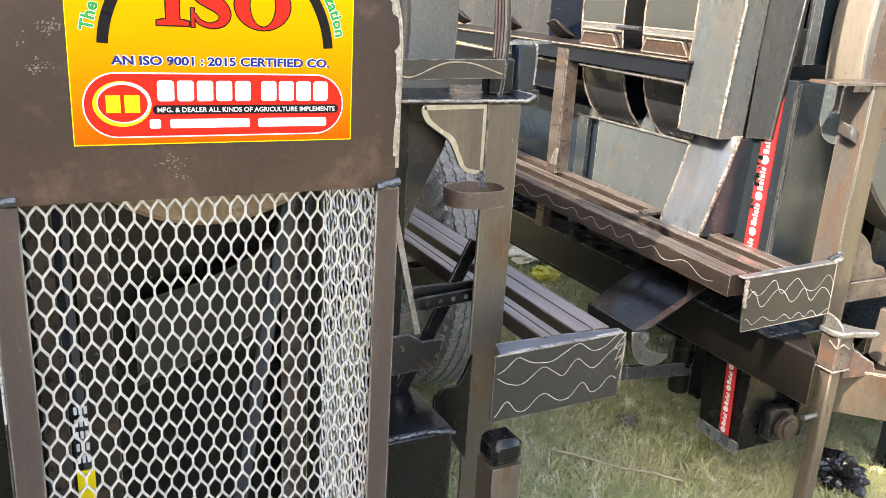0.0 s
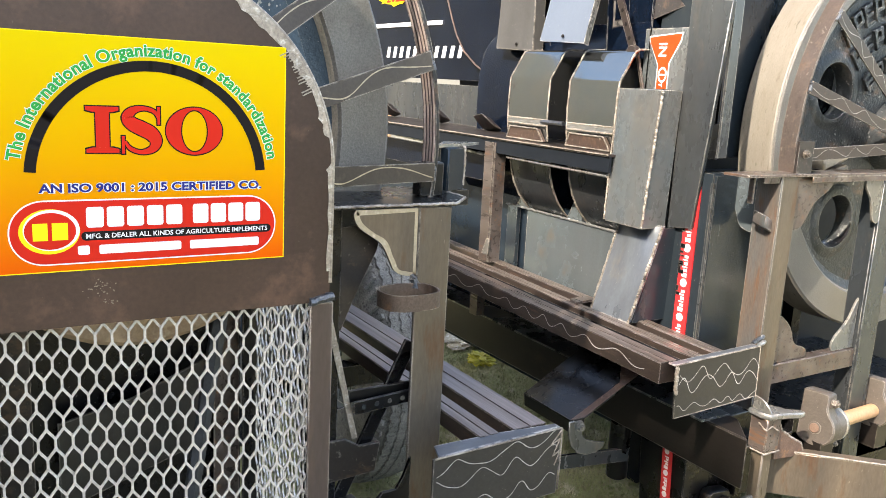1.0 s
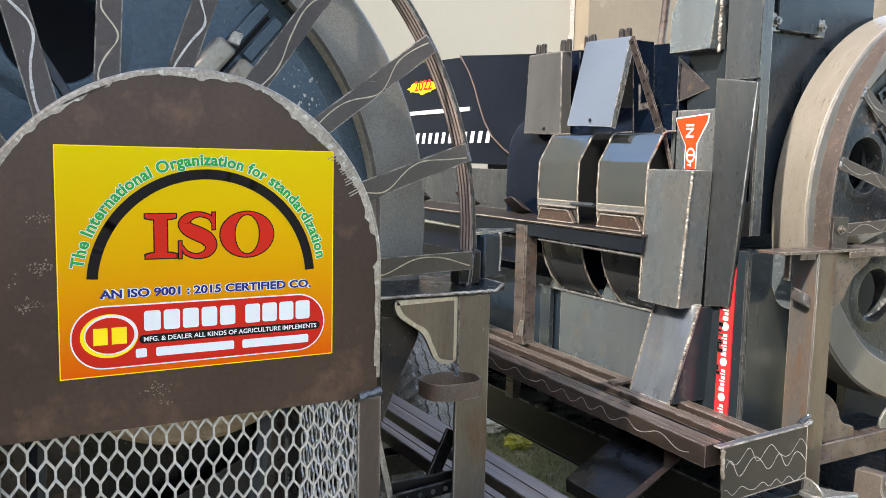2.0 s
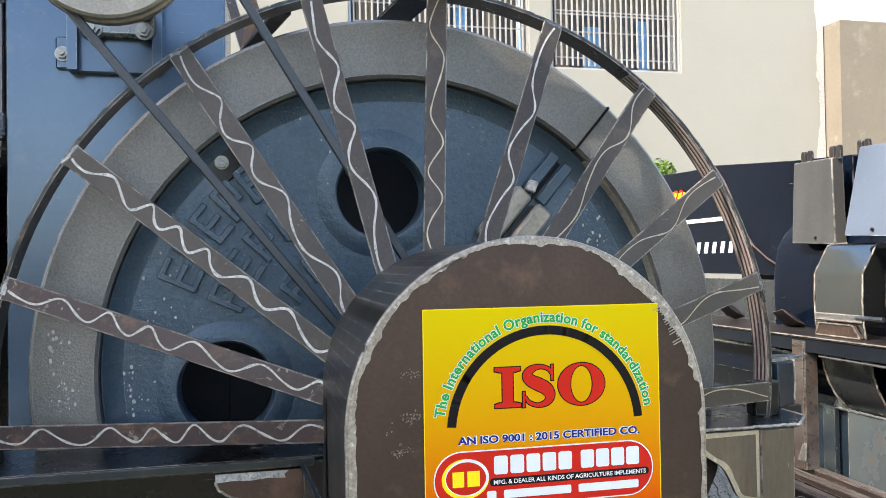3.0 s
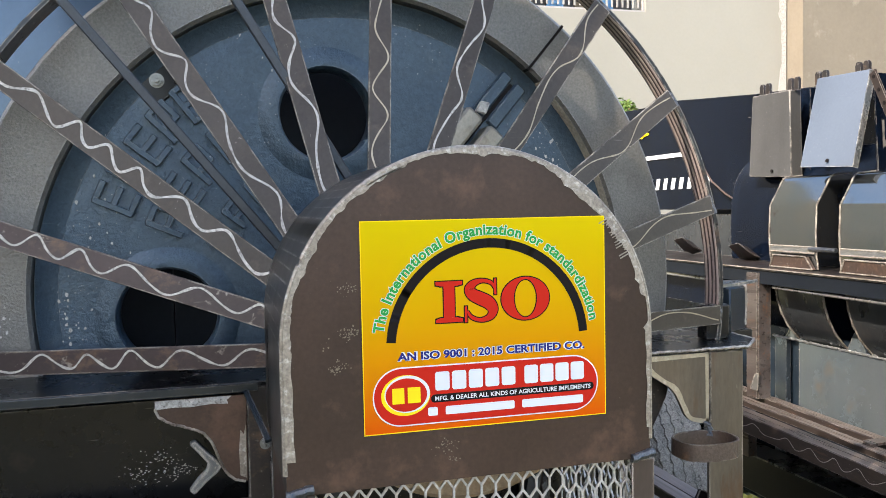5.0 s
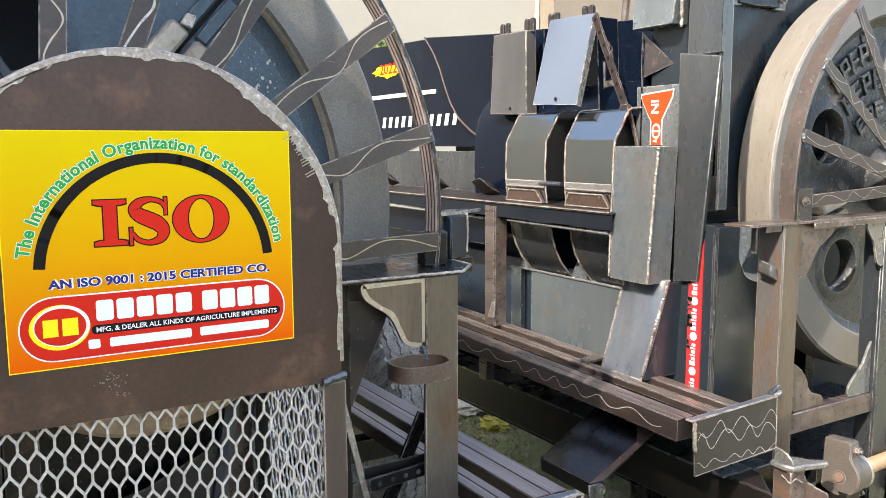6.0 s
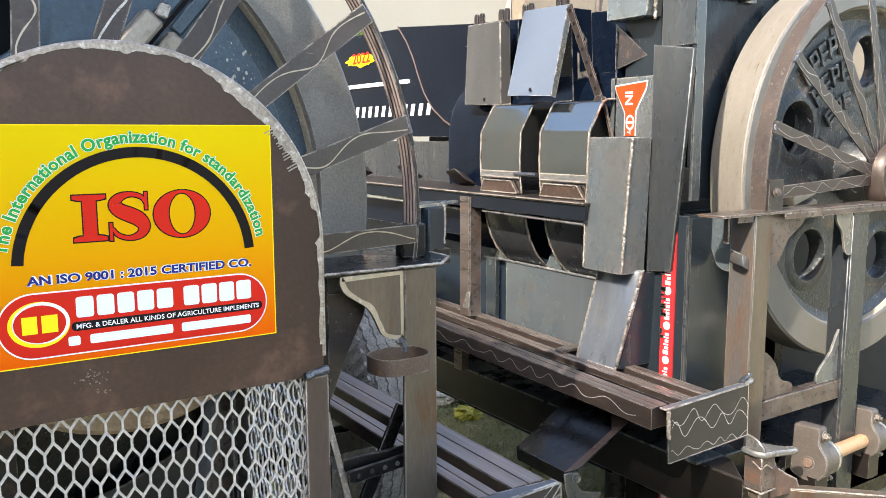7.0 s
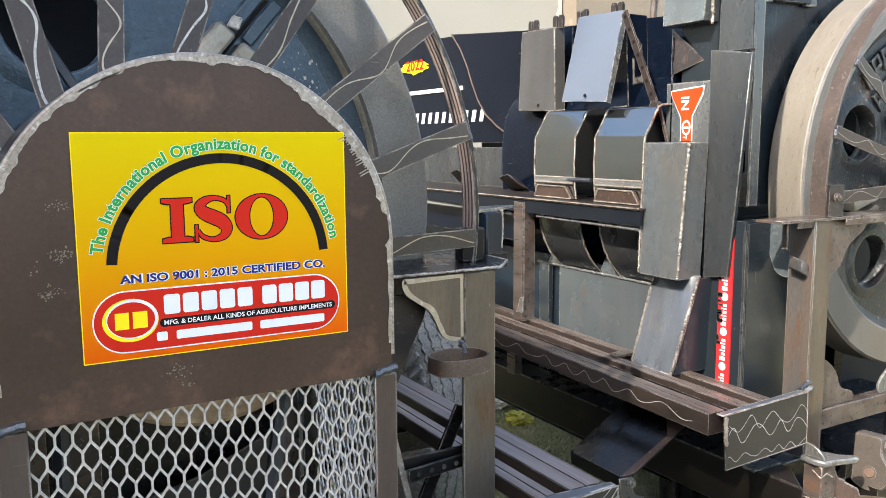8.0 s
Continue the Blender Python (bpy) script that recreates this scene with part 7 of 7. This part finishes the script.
    # hood over the drum
    pts = [(0.95, 1.3), (2.03, 1.3), (2.04, 1.48), (2.12, 1.512), (2.215, 1.55), (2.315, 1.608), (2.385, 1.68), (2.436, 1.76), (2.482, 1.845), (2.54, 1.925), (2.622, 2.005), (2.03, 1.955), (1.17, 1.905), (0.95, 1.89)]
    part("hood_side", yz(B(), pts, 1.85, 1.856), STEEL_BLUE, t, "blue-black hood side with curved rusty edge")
    part("hood_edge", tube(B(), [(1.849, y, z) for y, z in pts[2:11]], 0.0045, 6), LIP_RUST, t, "rust-brown welded curve")
    part("hood_base", box(B(), 1.84, 1.8495, 2.03, 3.6, 1.28, 1.458), STEEL_COLUMN, t, "grey lower hood panel")
    rear = part("rear_hood", yz(B(), [(2.05, 1.48), (3.7, 1.48), (3.7, 2.03), (2.6, 2.0)], 1.87, 1.876), STEEL_BLUE, t, "glossy black rear hood with stickers")
    part("rear_belt", hexa(B(), [(1.862, 2.55, 1.735), (1.869, 2.55, 1.735), (1.869, 3.7, 1.735), (1.862, 3.7, 1.735)], [(1.862, 2.55, 1.755), (1.869, 2.55, 1.755), (1.869, 3.7, 1.755), (1.862, 3.7, 1.755)]), INK_WHITE, rear, "white printed line")
    m = Matrix(((0, 0, -1, 1.864), (-1, 0, 0, 3.04), (0, 1, 0, 1.865), (0, 0, 0, 1)))
    part("flame", ellipse_x(B(), 1.866, 3.06, 1.88, 0.16, 0.03), INK_YELLOW, rear, "yellow flame shape")
    part("year", text_flat(B(), "2022", m, 0.075, 0.002, 0.2), INK_RED, rear, "red year lettering")
    for k in range(11):
        y = 3.12 - k * 0.072
        part("contact_bar", yz(B(), [(y, 1.58), (y - 0.032, 1.58), (y - 0.047, 1.635), (y - 0.015, 1.635)], 1.866, 1.8685), INK_WHITE, rear, "plain white bar")
    # flaps hung on the hood
    f1 = part("flap", slab(B(), [(1.73, 1.865, 1.921), (1.73, 1.65, 1.918), (1.71, 1.615, 1.598), (1.71, 1.858, 1.608)], (0.05, 0.0, 0.0)), STEEL_FLAP, t, "grey inspection flap, closed", bevel=0.003)
    f2 = part("flap", slab(B(), [(1.75, 1.532, 1.938), (1.75, 1.295, 1.931), (1.60, 1.203, 1.614), (1.60, 1.435, 1.624)], (0.012, 0.0, 0.004)), SKY_SHEET, t, "inspection flap, propped open, sky reflection painted pale blue", bevel=0.002)
    part("flap_lip", slab(B(), [(1.7505, 1.2935, 1.931), (1.6005, 1.2015, 1.614), (1.62, 1.2015, 1.609), (1.775, 1.2935, 1.931)], (0, -0.004, 0)), STEEL_GREY, f2, "folded lip of the flap")
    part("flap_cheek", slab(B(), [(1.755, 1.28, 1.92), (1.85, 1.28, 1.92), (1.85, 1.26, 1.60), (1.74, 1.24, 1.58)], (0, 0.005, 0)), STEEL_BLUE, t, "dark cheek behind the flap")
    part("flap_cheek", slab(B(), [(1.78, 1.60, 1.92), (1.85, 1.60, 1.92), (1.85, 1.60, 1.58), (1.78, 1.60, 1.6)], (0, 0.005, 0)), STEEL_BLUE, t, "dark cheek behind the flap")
    for fl, ys, x, z in ((f1, (1.80, 1.64), 1.75, 1.935), (f2, (1.52, 1.33), 1.77, 1.94)):
        for y in ys:
            for k in (0, 0.035):
                part("hinge", yz(B(), [(y + k - 0.012, z - 0.02), (y + k + 0.012, z - 0.02), (y + k + 0.012, z + 0.018), (y + k + 0.006, z + 0.028), (y + k - 0.006, z + 0.028), (y + k - 0.012, z + 0.018)], x, x + 0.012), STEEL_DARK, fl, "small dark hinge lug")
    for y, z, x in ((1.72, 1.625, 1.7085), (1.31, 1.64, 1.603)):
        part("flap_hole", disc(B(), (x, y, z), (-1, 0, 0.3), 0.006, 0.003, 12), INK_DARK, f1 if y > 1.5 else f2)
    # perforated lever bar
    lv = part("lever_bar", beam(B(), (1.655, 1.179, 1.903), (1.663, 1.036, 1.6), 0.03, 0.007, (-1, 0.2, 0)), SPOKE_RED, t, "brown perforated lever bar")
    for k in range(7):
        u = 0.05 + k * 0.14
        p = Vector((1.655, 1.179, 1.903)).lerp(Vector((1.663, 1.036, 1.6)), u)
        part("lever_hole", disc(B(), p + Vector((-0.0035, 0, 0)), (-1, 0.2, 0), 0.0065, 0.0012, 12), INK_DARK, lv)
    part("lever_pivot", disc(B(), (1.672, 1.033, 1.592), (-1, 0, 0), 0.019, 0.02, 20), SPOKE_RED, lv, "round pivot boss")
    part("lever_end", beam(B(), (1.68, 1.03, 1.58), (1.69, 0.995, 1.45), 0.012, 0.006, (-1, 0.2, 0)), STEEL_RAIL, lv, "lever end")
    # orange sticker
    oy = 0.935
    def tri(bm, g, x):
        pts = [(oy + 0.062 + g, 1.62 + g), (oy + 0.066 + g, 1.637 + g), (oy - 0.064 - g, 1.647 + g), (oy - 0.06 - g, 1.628 - g), (oy - 0.02 - g, 1.56), (oy - 0.02 - g, 1.483), (oy + 0.022 + g, 1.483), (oy + 0.022 + g, 1.555)]
        return yz(bm, pts, x, x + 0.0005)
    part("orange_label_rim", tri(B(), 0.004, 1.6985), INK_WHITE, t, "white rim of the label")
    ol = part("orange_label", tri(B(), 0.0, 1.6975), ORANGE, t, "orange funnel-shaped label")
    m = Matrix(((0, 0, -1, 1.6965), (0, -1, 0, oy + 0.022), (-1, 0, 0, 1.622), (0, 0, 0, 1)))
    part("label_letters", text_flat(B(), "IN", m, 0.044, 0.001, None, "LEFT"), INK_WHITE, ol, "white capitals")
    bm = B()
    for k in range(20):
        a, b = k * math.tau / 20, (k + 1) * math.tau / 20
        q = [(oy + r * math.cos(s), 1.525 + r * 1.3 * math.sin(s)) for r, s in ((0.018, a), (0.018, b), (0.013, b), (0.013, a))]
        yz(bm, q, 1.6965, 1.6972)
    yz(bm, [(oy + 0.012, 1.522), (oy - 0.012, 1.522), (oy - 0.012, 1.528), (oy + 0.012, 1.528)], 1.6965, 1.6972)
    part("label_emblem", bm, INK_WHITE, ol, "plain white emblem")
    m = Matrix(((0, 0, -1, 1.6965), (0, -1, 0, oy + 0.011), (-1, 0, 0, 1.501), (0, 0, 0, 1)))
    part("label_letters", text_flat(B(), "T", m, 0.02, 0.0006, None, "LEFT"), INK_WHITE, ol, "white capital")
    # hub and belt pulley at the guard's middle
    part("hub", lathe(B(), [(0.02, 0.53), (0.10, 0.53), (0.112, 0.545), (0.112, 0.59), (0.02, 0.59)], 2.53, 1.35, n=40), HUB, t, "dark brown round hub of the guard")
    part("hub_shaft", disc(B(), (2.53, 0.50, 1.35), (0, 1, 0), 0.045, 0.3, 24), HUB, t)
    # Shade behind the second wheel, painted as a near-black sheet.
    part("wheel_pit", box(box(B(), 2.0, 4.6, 1.15, 1.2, 0.0, 1.2), 2.0, 2.75, 1.0, 1.02, 1.3, 1.9), PITCH, t, "sheet added behind the wheel, shade painted near-black")
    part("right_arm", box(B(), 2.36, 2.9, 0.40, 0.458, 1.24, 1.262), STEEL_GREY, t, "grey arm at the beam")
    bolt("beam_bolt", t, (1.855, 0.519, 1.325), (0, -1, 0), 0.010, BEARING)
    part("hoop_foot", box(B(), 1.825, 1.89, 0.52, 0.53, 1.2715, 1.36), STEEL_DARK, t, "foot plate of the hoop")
    # Near-black stands for the unlit space behind the wheel.
    part("rear_body", box(B(), 2.2, 2.9, 1.25, 2.9, 0.5, 1.9), PITCH, t, "drum body behind the wheel, its shade painted near-black")
    # exhaust pipe far back
    part("stack", tube(B(), [(2.085, 1.5, 1.28), (2.094, 1.5, 1.976), (2.11, 1.5, 2.13)], 0.016, 12), STEEL_RAIL, t, "thin rusty upright pipe")
    part("stack_cap", disc(B(), (2.11, 1.5, 2.128), (0, 0, 1), 0.022, 0.012, 16), STEEL_DARK, t)
    return t


def ellipse_x(bm, x, cy, cz, ry, rz, n=28):
    rr = random.Random(6)
    return yz(bm, [(cy + ry * (1 + 0.18 * rr.uniform(-1, 1)) * math.cos(k * math.tau / n), cz + rz * (1 + 0.35 * rr.uniform(-1, 1)) * math.sin(k * math.tau / n)) for k in range(n)], x, x + 0.0015)


thresher_two()


# ---- loose things on the ground ----
def crumpled(name, c, r, flat, material, label, category, seed):
    bm = B()
    bmesh.ops.create_icosphere(bm, subdivisions=4, radius=1)
    for v in bm.verts:
        n = noise.noise(v.co * 1.7 + Vector((seed, 0, 0))) * 0.5 + noise.noise(v.co * 4.3 + Vector((0, seed, 0))) * 0.35 + abs(noise.noise(v.co * 9 + Vector((0, 0, seed)))) * 0.3
        v.co *= r * (0.8 + n)
        v.co.z *= flat
    lo = min(v.co.z for v in bm.verts)
    for v in bm.verts:
        v.co += Vector((c[0], c[1], -lo - 0.012))
    return tagged(part(name, bm, material, None, smooth=25), label, category)


crumpled("plastic_bag", (2.02, 0.54), 0.085, 0.6, PLASTIC_BAG, "crumpled black plastic bag on the grass", "bag", 3.0)
crumpled("wrapper", (2.2, 2.53), 0.075, 0.42, LITTER, "crumpled yellow wrapper on the grass", "litter", 5.0)
crumpled("paper_scrap", (2.3, 2.85), 0.14, 0.2, PAPER, "heap of pale straw and paper scraps", "litter", 7.0)
crumpled("stone", (1.63, 1.10), 0.04, 0.5, BEARING, "small pale stone in the grass", "stone", 9.0)
part("stick", tube(B(), [(1.254, 1.027, 0.014), (1.33, 0.938, 0.017), (1.403, 0.853, 0.014), (1.47, 0.796, 0.017), (1.547, 0.72, 0.013)], 0.0036, 7), DRY_STICK, None)
tagged(bpy.data.objects["stick"], "thin dry stick lying in the grass", "stick")
